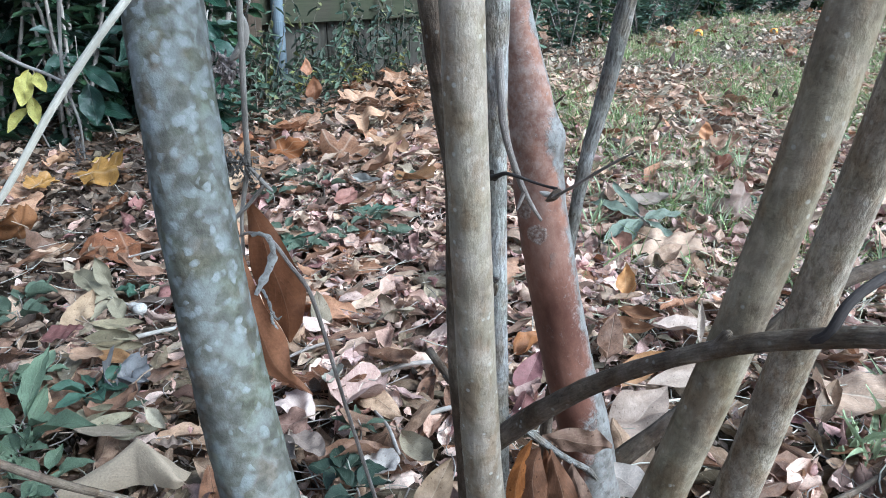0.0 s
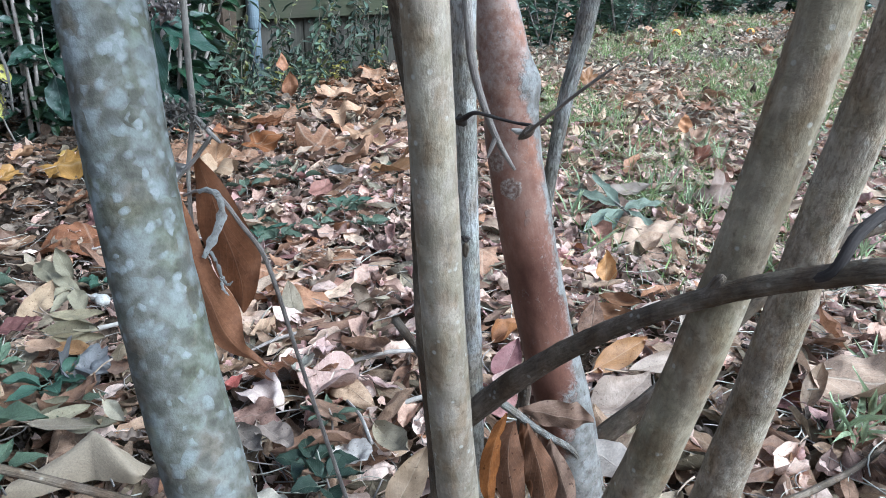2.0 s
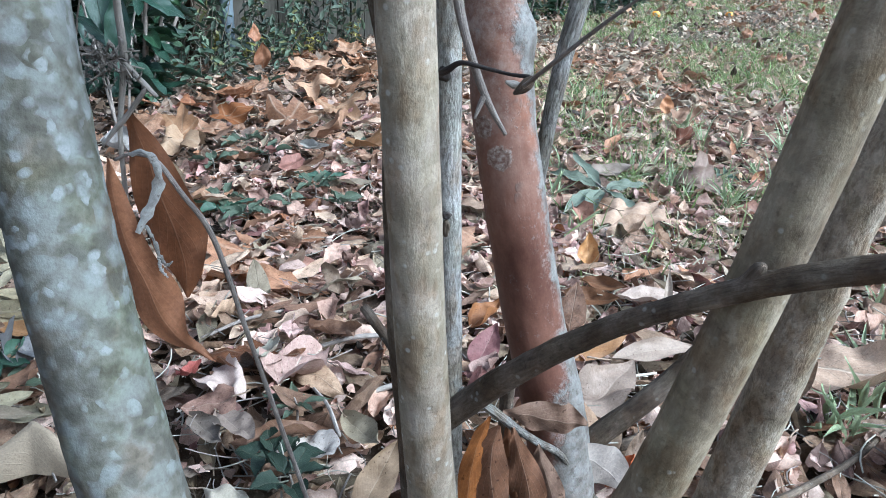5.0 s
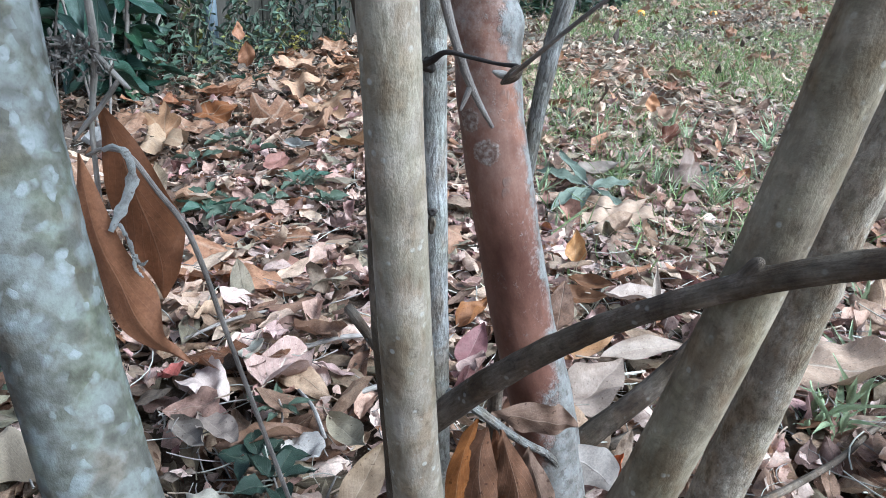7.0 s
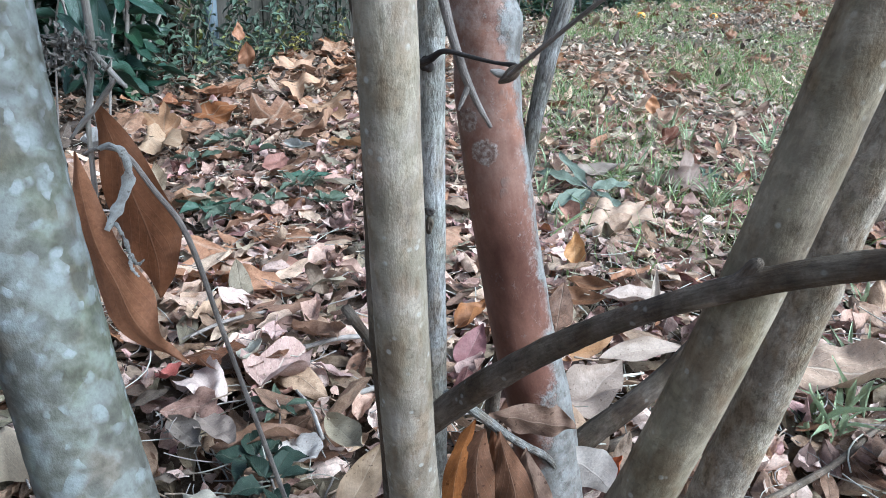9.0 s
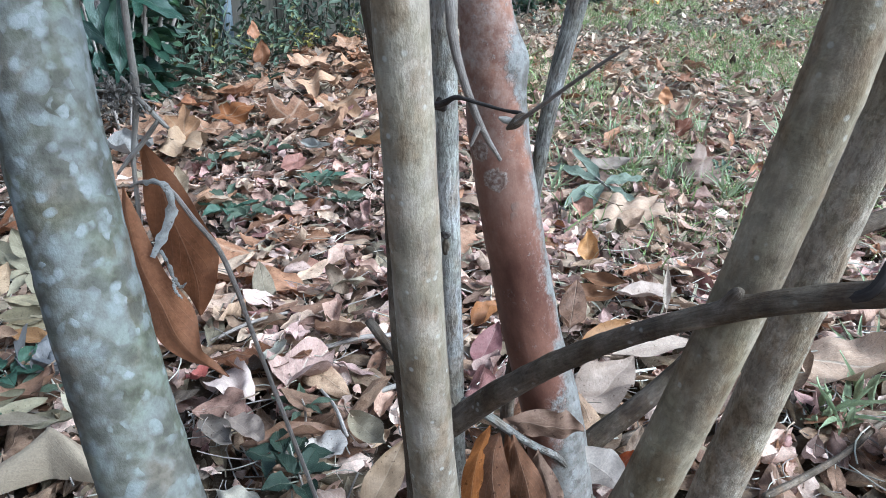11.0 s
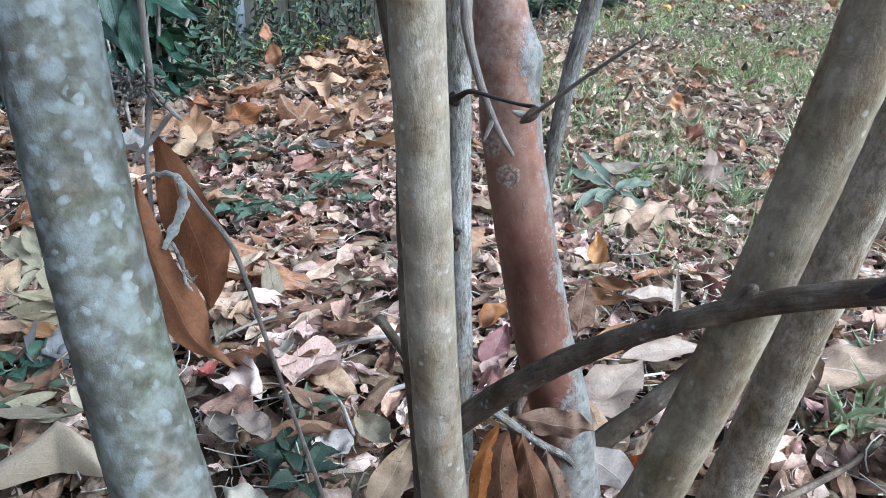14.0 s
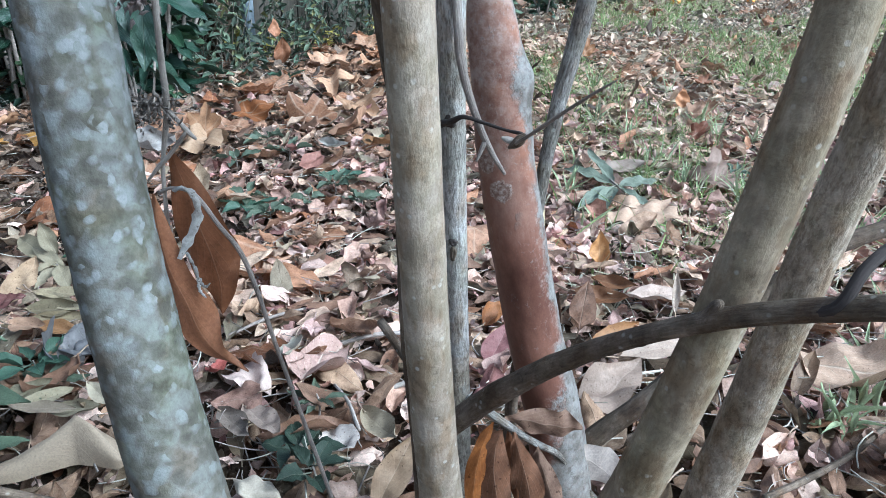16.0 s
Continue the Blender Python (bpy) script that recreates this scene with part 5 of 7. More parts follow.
# ---- dead leaves caught on the twigs ----
def ribbon(parent, points, material, label):
    """A shrivelled strip of leaf: (x, y, z, half width) along its middle, its edges curled towards the back."""
    c = spline(points, 28)
    tan = np.gradient(c[:, :3], axis=0)
    v, uv, f = [], [], []
    for k in range(29):
        t = Vector(tan[k]).normalized()
        side = t.cross(Vector((0.15, -1, 0.1))).normalized()
        back = Vector((0, 1, 0))
        w = c[k][3] * (1 + 0.22 * math.sin(k * 0.9) + 0.15 * math.sin(k * 1.7 + 1))
        for j in (-2, -1, 0, 1, 2):
            q = Vector(c[k][:3]) + side * (w * j / 2) + back * (0.35 * w * (abs(j) / 2) ** 2 + 0.0004 * math.sin(k * 2.3 + j))
            v.append(tuple(q)), uv.append((k / 28, j / 2))
        if k:
            f += [(5 * k - 5 + j, 5 * k - 4 + j, 5 * k + 1 + j, 5 * k + j) for j in range(4)]
    return part("leaf", mesh_from("leaf", v, f, uv, material), parent, label)


def draped_leaf(parent, points, material, label, fold, wave, seed):
    """A whole dead leaf hanging along a bent midrib: (x, y, z, half width), its halves folded back and its rims wavy."""
    c = spline(points, 30)
    tan = np.gradient(c[:, :3], axis=0)
    v, uv, f = [], [], []
    for k in range(31):
        side = Vector(tan[k]).normalized().cross(Vector((0, 1, 0))).normalized()
        w = max(c[k][3], 0.0003)
        for j in range(-5, 6):
            q = j / 5
            depth = w * (fold * abs(q) * (1.0 if q < 0 else 0.5) + wave * math.sin(k * 0.55 + seed + 2.2 * q) * q * q)
            v.append(tuple(Vector(c[k][:3]) + side * (w * q * (1 + 0.03 * math.sin(k * 0.45 + seed) * abs(q))) + Vector((0, depth + 0.0005 * math.sin(k * 0.8 + 3 * q + seed), 0))))
            uv.append((k / 30, q))
        if k:
            f += [(11 * k - 11 + j, 11 * k - 10 + j, 11 * k + 1 + j, 11 * k + j) for j in range(10)]
    return part("leaf", mesh_from("leaf", v, f, uv, material), parent, label)


M_RUST = leaf_material("rust_brown_leaf", [(0.235, 0.098, 0.044)], island=False, rough=0.5, vein=0.10, spot=0.3, thin=0.25, veins=8.0, relief=0.25)
M_RUST_PALE = leaf_material("pale_rust_leaf", [(0.285, 0.128, 0.064)], island=False, rough=0.5, vein=0.10, spot=0.3, thin=0.25, veins=8.0, relief=0.25)
draped_leaf(twig_slant, [(-0.1469, 0.4840, 0.4113, 0.0006), (-0.1432, 0.4832, 0.3991, 0.0057), (-0.1396, 0.4823, 0.3852, 0.0097), (-0.1349, 0.4815, 0.3649, 0.0144), (-0.1305, 0.4807, 0.3499, 0.0140), (-0.1282, 0.4798, 0.3344, 0.0091), (-0.1284, 0.4790, 0.3186, 0.0006)],
            M_RUST, "rust-brown curled dead leaf", 0.25, 0.25, 1.0)
draped_leaf(twig_slant, [(-0.1518, 0.4660, 0.3935, 0.0005), (-0.1515, 0.4650, 0.3801, 0.0039), (-0.1507, 0.4640, 0.3664, 0.0067), (-0.1471, 0.4630, 0.3492, 0.0091), (-0.1417, 0.4620, 0.3329, 0.0115), (-0.1366, 0.4610, 0.3175, 0.0110), (-0.1296, 0.4600, 0.3059, 0.0064), (-0.1217, 0.4590, 0.3003, 0.0029), (-0.1126, 0.4580, 0.2942, 0.0004)],
            M_RUST_PALE, "rust-brown folded dead leaf with a curled tip", 0.5, 0.3, 2.5)

M_SCRAP = leaf_material("shrivelled_grey_leaf", [(0.47, 0.455, 0.425)], island=False, rough=0.8, vein=0.0, spot=0.7, thin=0.1, relief=0.4)
ribbon(twig_slant, [(-0.143, 0.468, 0.394, 0.0009), (-0.1375, 0.465, 0.3968, 0.0010), (-0.1325, 0.4635, 0.3945, 0.0015), (-0.1305, 0.463, 0.388, 0.0019), (-0.1315, 0.463, 0.381, 0.0023),
                    (-0.1350, 0.463, 0.373, 0.0023), (-0.1390, 0.4625, 0.366, 0.0019), (-0.1425, 0.462, 0.3595, 0.0014)], M_SCRAP, "shrivelled grey leaf scrap")
ribbon(twig_slant, [(-0.1385, 0.462, 0.3635, 0.0007), (-0.1352, 0.4615, 0.355, 0.0009), (-0.1340, 0.461, 0.349, 0.0010), (-0.1312, 0.461, 0.3442, 0.0008), (-0.1282, 0.461, 0.3462, 0.0004)], M_SCRAP, "curled grey leaf thread")
ribbon(twig_slant, [(-0.1340, 0.461, 0.349, 0.0008), (-0.1338, 0.4605, 0.3425, 0.0008), (-0.1308, 0.460, 0.3382, 0.0004)], M_SCRAP, "curled grey leaf thread")

# dead leaves hanging from the low twig
M_ORANGE_LEAF = leaf_material("orange_leaf", [(0.42, 0.155, 0.040)], island=False, rough=0.55, vein=0.22, spot=0.35, thin=0.2, veins=7.0, relief=0.35)
M_UMBER_LEAF = leaf_material("umber_leaf", [(0.225, 0.108, 0.058)], island=False, rough=0.55, vein=0.22, spot=0.35, thin=0.2, veins=7.0, relief=0.35)
M_DUSTY_LEAF = leaf_material("dusty_leaf", [(0.265, 0.165, 0.115)], island=False, rough=0.55, vein=0.22, spot=0.35, thin=0.2, veins=7.0, relief=0.35)
M_CREAM_LEAF = leaf_material("cream_leaf", [(0.60, 0.515, 0.45)], island=False, rough=0.55, vein=0.22, spot=0.35, thin=0.2, veins=7.0, relief=0.35)
draped_leaf(twig_cluster, [(0.0172, 0.4235, 0.2825, 0.0006), (0.0132, 0.4216, 0.2724, 0.0031), (0.0101, 0.4197, 0.2615, 0.0046), (0.0084, 0.4178, 0.2503, 0.0050), (0.0077, 0.4159, 0.2389, 0.0042), (0.0091, 0.4140, 0.2271, 0.0007)],
            M_ORANGE_LEAF, "hanging orange-brown dead leaf", 0.5, 0.2, 0.7)
draped_leaf(twig_cluster, [(0.0217, 0.4225, 0.2782, 0.0006), (0.0193, 0.4204, 0.2699, 0.0051), (0.0181, 0.4183, 0.2590, 0.0082), (0.0190, 0.4162, 0.2478, 0.0092), (0.0218, 0.4141, 0.2330, 0.0063), (0.0250, 0.4120, 0.2228, 0.0007)],
            M_UMBER_LEAF, "hanging brown dead leaf", 0.55, 0.2, 2.0)
draped_leaf(twig_cluster, [(0.0265, 0.4265, 0.2737, 0.0006), (0.0275, 0.4249, 0.2660, 0.0029), (0.0292, 0.4233, 0.2543, 0.0042), (0.0317, 0.4216, 0.2423, 0.0042), (0.0345, 0.4200, 0.2265, 0.0007)],
            M_RUST, "hanging dark rust dead leaf", 0.5, 0.2, 3.3)
draped_leaf(twig_cluster, [(0.0289, 0.4245, 0.2751, 0.0006), (0.0306, 0.4224, 0.2678, 0.0031), (0.0340, 0.4203, 0.2565, 0.0064), (0.0372, 0.4182, 0.2450, 0.0085), (0.0399, 0.4161, 0.2299, 0.0067), (0.0416, 0.4140, 0.2179, 0.0007)],
            M_UMBER_LEAF, "hanging brown dead leaf", 0.5, 0.25, 4.6)
draped_leaf(twig_cluster, [(0.0437, 0.4300, 0.2605, 0.0006), (0.0449, 0.4275, 0.2533, 0.0032), (0.0489, 0.4250, 0.2417, 0.0060), (0.0533, 0.4225, 0.2282, 0.0062), (0.0580, 0.4200, 0.2144, 0.0007)],
            M_DUSTY_LEAF, "hanging grey-brown dead leaf", 0.6, 0.2, 5.9)
draped_leaf(twig_cluster, [(0.0238, 0.4260, 0.2838, 0.0007), (0.0334, 0.4280, 0.2801, 0.0055), (0.0444, 0.4300, 0.2757, 0.0090), (0.0540, 0.4320, 0.2719, 0.0094), (0.0620, 0.4340, 0.2694, 0.0064), (0.0693, 0.4360, 0.2666, 0.0009)],
            M_DUSTY_LEAF, "dusty brown leaf lying along the twig", 0.35, 0.25, 7.2)
draped_leaf(twig_cluster, [(0.0622, 0.4485, 0.2400, 0.0011), (0.0722, 0.4510, 0.2360, 0.0080), (0.0826, 0.4530, 0.2290, 0.0126), (0.0926, 0.4550, 0.2195, 0.0120), (0.1030, 0.4570, 0.2065, 0.0016)],
            M_CREAM_LEAF, "cream-coloured dry leaf", 0.2, 0.15, 8.5)
# dark leaf added to fill the dark gap below the twig
M_DARK_LEAF = leaf_material("dark_gap_leaf", [(0.075, 0.048, 0.036)], island=False, rough=0.6, vein=0.1, spot=0.3, thin=0.1, relief=0.3)
draped_leaf(twig_cluster, [(0.0511, 0.4550, 0.2420, 0.0006), (0.0593, 0.4550, 0.2309, 0.0060), (0.0691, 0.4550, 0.2180, 0.0088), (0.0766, 0.4550, 0.2060, 0.0078), (0.0833, 0.4550, 0.1929, 0.0008)],
            M_DARK_LEAF, "dark leaf filling the dark gap under the twig", 0.4, 0.2, 9.6)


# ---- the board fence and its post ----
F0, FDIR = Vector((-1.0, 3.36, 0.0)), Vector((1.0, 1.0, 0.0)).normalized()
FTURN = math.degrees(math.atan2(FDIR.y, FDIR.x))


def board_mesh(name, length, height, depth, material, seed):
    """A sawn board along x, its lower edge at z = 0, with softened edges and slight warp."""
    bm = bmesh.new()
    bmesh.ops.create_cube(bm, size=1.0)
    bmesh.ops.scale(bm, vec=(length, depth, height), verts=bm.verts)
    bmesh.ops.translate(bm, vec=(length / 2, 0, height / 2), verts=bm.verts)
    bmesh.ops.bevel(bm, geom=bm.edges[:], offset=min(depth, height) * 0.12, segments=1, affect="EDGES")
    r = random.Random(seed)
    for v in bm.verts:
        v.co += Vector((0, r.uniform(-1, 1), r.uniform(-1, 1))) * 0.0025
    me = bpy.data.meshes.new(name)
    bm.to_mesh(me)
    bm.free()
    me.materials.append(material)
    return me


def build_fence():
    e = thing("board_fence", F0, "weathered board fence, its lowest rail green with moss, behind weeds", "fence")
    rails = [board_mesh("rail", 2.4, 0.145, 0.028, M_FENCE_MOSS, i) for i in range(3)]
    uprights = [board_mesh("plank", 0.335, 0.093, 0.02, M_FENCE, 20 + i) for i in range(4)]
    for row in range(8):
        for k in range(-2, 1):
            ob = new("rail", rails[(row + k) % 3])
            ob.parent = e
            ob.matrix_local = Matrix.Rotation(radians(FTURN), 4, "Z") @ Matrix.Translation((k * 2.406, -0.012 * (row % 2), 0.305 + row * 0.15))
            if row == 0:
                ob["label"] = "lowest board, green with moss"
    i = 0
    s = -4.4
    while s < 2.3:
        ob = new("plank", uprights[i % 4])
        ob.parent = e
        ob.matrix_local = Matrix.Rotation(radians(FTURN), 4, "Z") @ Matrix.Translation((s, 0.045 + 0.003 * (i % 3), 0.0)) @ Matrix.Rotation(radians(-90), 4, "Y") @ Matrix.Translation((-0.012, 0, -0.093))
        s += 0.099
        i += 1
    w = thing("fence_post", (-0.80, 3.49, 0.0), "dark brown squared wooden fence post", "post")
    post = board_mesh("timber", 1.6, 0.088, 0.088, M_POSTWOOD, 40)
    post.transform(Matrix.Translation((-0.80, 3.49, -0.02)) @ Matrix.Rotation(radians(FTURN), 4, "Z") @ Matrix.Rotation(radians(-90), 4, "Y") @ Matrix.Translation((0, 0, -0.044)))
    part("timber", post, w)
    p = thing("fence_post", (-0.69, 3.60, 0.0), "pale blue painted metal post by the fence", "post")
    bm = bmesh.new()
    bmesh.ops.create_cone(bm, cap_ends=True, segments=20, radius1=0.029, radius2=0.029, depth=1.5)
    bmesh.ops.translate(bm, vec=(-0.69, 3.60, 0.74), verts=bm.verts)
    bmesh.ops.bevel(bm, geom=[g for g in bm.edges if g.is_boundary is False and abs(g.verts[0].co.z - g.verts[1].co.z) < 1e-6], offset=0.004, segments=1, affect="EDGES")
    me = bpy.data.meshes.new("pipe")
    bm.to_mesh(me)
    bm.free()
    me.materials.append(M_POST)
    part("pipe", me, p)
    bm = bmesh.new()
    bmesh.ops.create_cone(bm, cap_ends=True, segments=20, radius1=0.033, radius2=0.033, depth=0.05)
    bmesh.ops.translate(bm, vec=(-0.69, 3.60, 0.30), verts=bm.verts)
    me = bpy.data.meshes.new("collar")
    bm.to_mesh(me)
    bm.free()
    me.materials.append(M_POST)
    part("collar", me, p)


build_fence()


# ---- living plants ----
def leafy(heap, shapes, at, out, size, r, droop=0.35):
    """One leaf at a place, pointing outwards and drooping a little."""
    d = Vector(out).normalized()
    turn = math.degrees(math.atan2(d.y, d.x))
    pitch = -math.degrees(math.asin(max(-1, min(1, d.z)))) + 57 * droop * r.uniform(0.2, 1.3)
    heap.add(shapes[r.randint(len(shapes))], place(at[0], at[1], at[2], turn + r.normal(0, 14), pitch, r.normal(0, 22), size))


def shapes_for(kind, lengths, ratio, count, seed, nu=6, nv=2, fold=(0.1, 0.5), curl=(-0.6, 0.2), wave=0.12, stalk=0.12):
    r = np.random.RandomState(seed)
    out = []
    for i in range(count):
        L = r.uniform(*lengths)
        out.append(leaf_shape(kind, L, L * r.uniform(*ratio), nu, nv, r.uniform(*fold), r.uniform(*curl), r.uniform(-0.3, 0.3), wave, stalk, seed + i))
    return out


def plant(name, at, label, category, stems, height, spread, shapes, leaf_mat, per_stem, seed, group="", size=1.0, stem_r=0.0015, singles=0, lean=(0, 0), wood=None, single_mat=None, low=0.2, droop=0.35):
    """A plant of thin stems with leaves: the first of its leaves are parts of their own, the rest one mesh."""
    r = np.random.RandomState(seed)
    gz = ground_height(at[0], at[1]) - 0.01
    e = thing(name, (at[0], at[1], gz), label, category, group)
    rest, n = Heap(), 0
    for k in range(stems):
        a = r.uniform(0, 6.28)
        reach = spread * r.uniform(0.4, 1.0)
        tip = Vector((at[0] + reach * math.cos(a) + lean[0] * height, at[1] + reach * math.sin(a) + lean[1] * height, gz + height * r.uniform(0.6, 1.05)))
        base = Vector((at[0] + 0.12 * reach * math.cos(a), at[1] + 0.12 * reach * math.sin(a), gz))
        mid = base.lerp(tip, 0.5) + Vector((r.normal(0, 0.08), r.normal(0, 0.08), 0.10)) * height * 0.5
        part("stem", tube_mesh("stem", [(*base, stem_r), (*mid, stem_r * 0.8), (*tip, stem_r * 0.45)], wood or M_TWIG, seg=6, rings=8, rough=0.05, seed=k), e)
        c = spline([tuple(base), tuple(mid), tuple(tip)], 20)
        for q in range(per_stem):
            u = low + (1 - low) * (q + r.rand()) / per_stem
            p = c[int(u * 20)]
            b = r.uniform(0, 6.28)
            out = (math.cos(b), math.sin(b), r.uniform(-0.1, 0.6))
            if n < singles:
                h = Heap()
                leafy(h, shapes, p, out, size * r.uniform(0.75, 1.2), r, droop)
                part("leaf", h.mesh("leaf", single_mat or leaf_mat), e)
            else:
                leafy(rest, shapes, p, out, size * r.uniform(0.7, 1.2), r, droop)
            n += 1
    if rest.n:
        part("foliage", rest.mesh("foliage", leaf_mat), e)
    return e


S_BIG = shapes_for("ellipse", (0.10, 0.16), (0.36, 0.48), 8, 900, 8, 2)
S_LEAF = shapes_for("ellipse", (0.06, 0.10), (0.36, 0.5), 8, 910, 6, 2)
S_SMALL = shapes_for("ovate", (0.028, 0.05), (0.5, 0.7), 8, 940, 4, 2)
S_SLIM = shapes_for("ellipse", (0.034, 0.062), (0.30, 0.42), 8, 950, 5, 2)
S_TINY = shapes_for("ellipse", (0.014, 0.026), (0.5, 0.65), 6, 960, 4, 1)
S_LAUREL = shapes_for("ellipse", (0.07, 0.11), (0.3, 0.42), 8, 980, 6, 2)


def before_fence(x, y, h, gap):
    """A plant's place and height, brought in front of the fence where it would stand behind it."""
    reach = (F0.y - F0.x - gap * 1.414) / (y - x)
    return (x, y, h) if reach > 1 else (x * reach, y * reach, h * max(reach, 0.8))


# broad-leaved evergreen at the left, with weeds round its foot
SHRUBS = [(-1.15, 2.38, 8, 0.7, 0.30, 34, 40), (-1.05, 2.75, 9, 1.0, 0.50, 42, 40), (-0.78, 2.55, 7, 0.75, 0.30, 32, 40), (-1.45, 2.45, 9, 0.95, 0.45, 36, 24), (-1.30, 2.95, 8, 0.9, 0.4, 40, 10), (-1.9, 3.2, 9, 1.1, 0.55, 36, 8), (-1.0, 3.3, 8, 0.9, 0.4, 34, 8), (-1.75, 2.0, 8, 0.9, 0.4, 30, 10)]
for i, (x, y, n, h, w, k, single) in enumerate(SHRUBS):
    x, y, h = before_fence(x, y, h, 0.35)
    # rear shrubs are raised beyond view to block sky light by the fence
    h, k = (h * 1.55, int(k * 1.4)) if x < -0.95 and y > 2.3 else (h, k)
    plant("broadleaf_shrub", (x, y), "dark glossy evergreen shrub with large leaves near the fence", "shrub", n, h, w, S_BIG if i % 3 else S_LEAF, M_DEEP, k, 11 + i, group="evergreen shrubs", stem_r=0.007, singles=single, low=0.03, droop=0.6, size=0.9)
plant("broadleaf_shrub", (-0.72, 2.15), "glossy evergreen sapling with large drooping leaves", "shrub", 3, 0.62, 0.16, S_BIG, M_DEEP, 8, 12, group="evergreen shrubs", stem_r=0.004, singles=24, size=0.9, low=0.25, droop=0.9)
# saplings and weeds before the fence
M_WEED = leaf_material("dull_weed_leaf", [(0.105, 0.150, 0.098), (0.080, 0.118, 0.080), (0.13, 0.170, 0.105), (0.070, 0.100, 0.070), (0.20, 0.20, 0.085)], rough=0.5, thin=0.2, spot=0.2, vein=0.3)
M_WEEDSTEM = bark_material("weed_stem", (0.07, 0.06, 0.045), (0.13, 0.11, 0.085), (0.21, 0.18, 0.145))
WEEDS = [(-0.78, 2.98, 0.22), (-0.60, 3.12, 0.20), (-0.47, 3.30, 0.20), (-0.66, 2.85, 0.16), (-0.90, 2.80, 0.25), (-0.62, 3.62, 0.30), (-0.46, 3.55, 0.26), (-0.85, 3.30, 0.34), (-0.95, 3.05, 0.32), (-0.95, 3.55, 0.42), (-0.80, 4.05, 0.50), (-0.62, 4.30, 0.50), (-0.46, 4.15, 0.46), (-0.36, 4.55, 0.50), (-0.20, 4.85, 0.50), (-0.72, 3.50, 0.30), (-0.50, 3.75, 0.34),
         (-0.33, 3.95, 0.30), (0.02, 5.3, 0.5), (-1.15, 3.9, 0.55), (-1.35, 3.45, 0.5), (-0.28, 5.3, 0.55), (-0.6, 4.95, 0.6), (-0.98, 4.45, 0.6), (0.2, 5.6, 0.5)]
for i, (x, y, h) in enumerate(WEEDS):
    x, y, h = before_fence(x, y, h, 0.10 + 0.05 * (i % 4))
    mat = (M_WEED, M_BLUE, M_WEED, M_WEED)[i % 4]
    if i % 6 == 4:
        continue
    plant("sapling", (x, y), "spindly green sapling growing before the fence", "sapling", 5, h * 1.15, 0.20, (S_SMALL, S_SLIM, S_SLIM)[i % 3], mat, 13, 40 + i, group="weeds along the fence",
          stem_r=0.0020, singles=8, low=0.15, droop=0.95, size=1.15, wood=M_WEEDSTEM)
for i, (x, y) in enumerate([(-0.36, 3.62), (-0.72, 3.42), (-0.15, 4.1), (-0.55, 3.35), (-1.02, 3.15)]):
    plant("sapling", (x, y), "small yellowing weed before the fence", "sapling", 4, 0.17, 0.09, S_TINY, M_YELLOW, 10, 70 + i, group="weeds along the fence", stem_r=0.0015, singles=5, size=1.5)

# evergreen hedge along the lawn
M_HEDGE = leaf_material("laurel_hedge_leaf", [(0.125, 0.185, 0.12), (0.095, 0.15, 0.10), (0.16, 0.22, 0.14), (0.075, 0.12, 0.085)], rough=0.4, thin=0.15, spot=0.2, vein=0.3, spec=0.4)
HEDGE = [(0.66, 4.95, 0.9), (1.08, 5.50, 1.0), (1.50, 6.35, 1.0), (1.92, 6.45, 0.9), (0.45, 5.6, 1.2), (1.15, 6.3, 1.3), (2.45, 7.45, 1.0), (3.1, 8.75, 1.2), (3.75, 9.6, 1.2), (4.5, 10.2, 1.2), (5.3, 10.7, 1.2), (6.2, 11.4, 1.3),
         (7.1, 12.2, 1.4), (2.2, 7.9, 1.3), (0.9, 7.2, 1.4), (2.9, 9.6, 1.4), (4.0, 10.8, 1.5), (5.3, 11.8, 1.5), (8.2, 12.8, 1.5), (9.3, 13.2, 1.5)]
for i, (x, y, h) in enumerate(HEDGE):
    plant("hedge_shrub", (x, y), "dense evergreen hedge shrub with laurel-like leaves", "shrub", 11 if i < 6 else 12, h, 0.34 + 0.16 * (i > 5), S_LAUREL if i < 8 else S_BIG, (M_HEDGE, M_HEDGE, M_GREEN)[i % 3], 34, 90 + i,
          group="evergreen hedge", stem_r=0.006, singles=24 if i < 4 else 4, low=0.0, size=1.1 if i < 7 else 1.3, droop=0.4)

# large leaves and yellow ones of the evergreen at the left
def big_leaf_twig(at, leaves, label, mat):
    e = thing("leafy_sprig", at[0], label, "sprig")
    part("stem", tube_mesh("stem", [(*p, 0.003 - 0.0006 * i) for i, p in enumerate(at)], M_TWIG, seg=8, rings=14), e)
    for i, (b, t, w, face) in enumerate(leaves):
        bb, tt = Vector(b), Vector(t)
        x = tt - bb
        L = x.length
        x.normalize()
        z = Vector(face)
        z = (z - x * z.dot(x)).normalized()
        m = Matrix((x, z.cross(x), z)).transposed().to_4x4()
        m.translation = bb
        h = Heap()
        h.add(leaf_shape("ellipse", L, w, 10, 3, 0.25, -0.35, 0.1, 0.08, 0.1, 300 + i), m)
        part("leaf", h.mesh("leaf", mat), e)
    return e


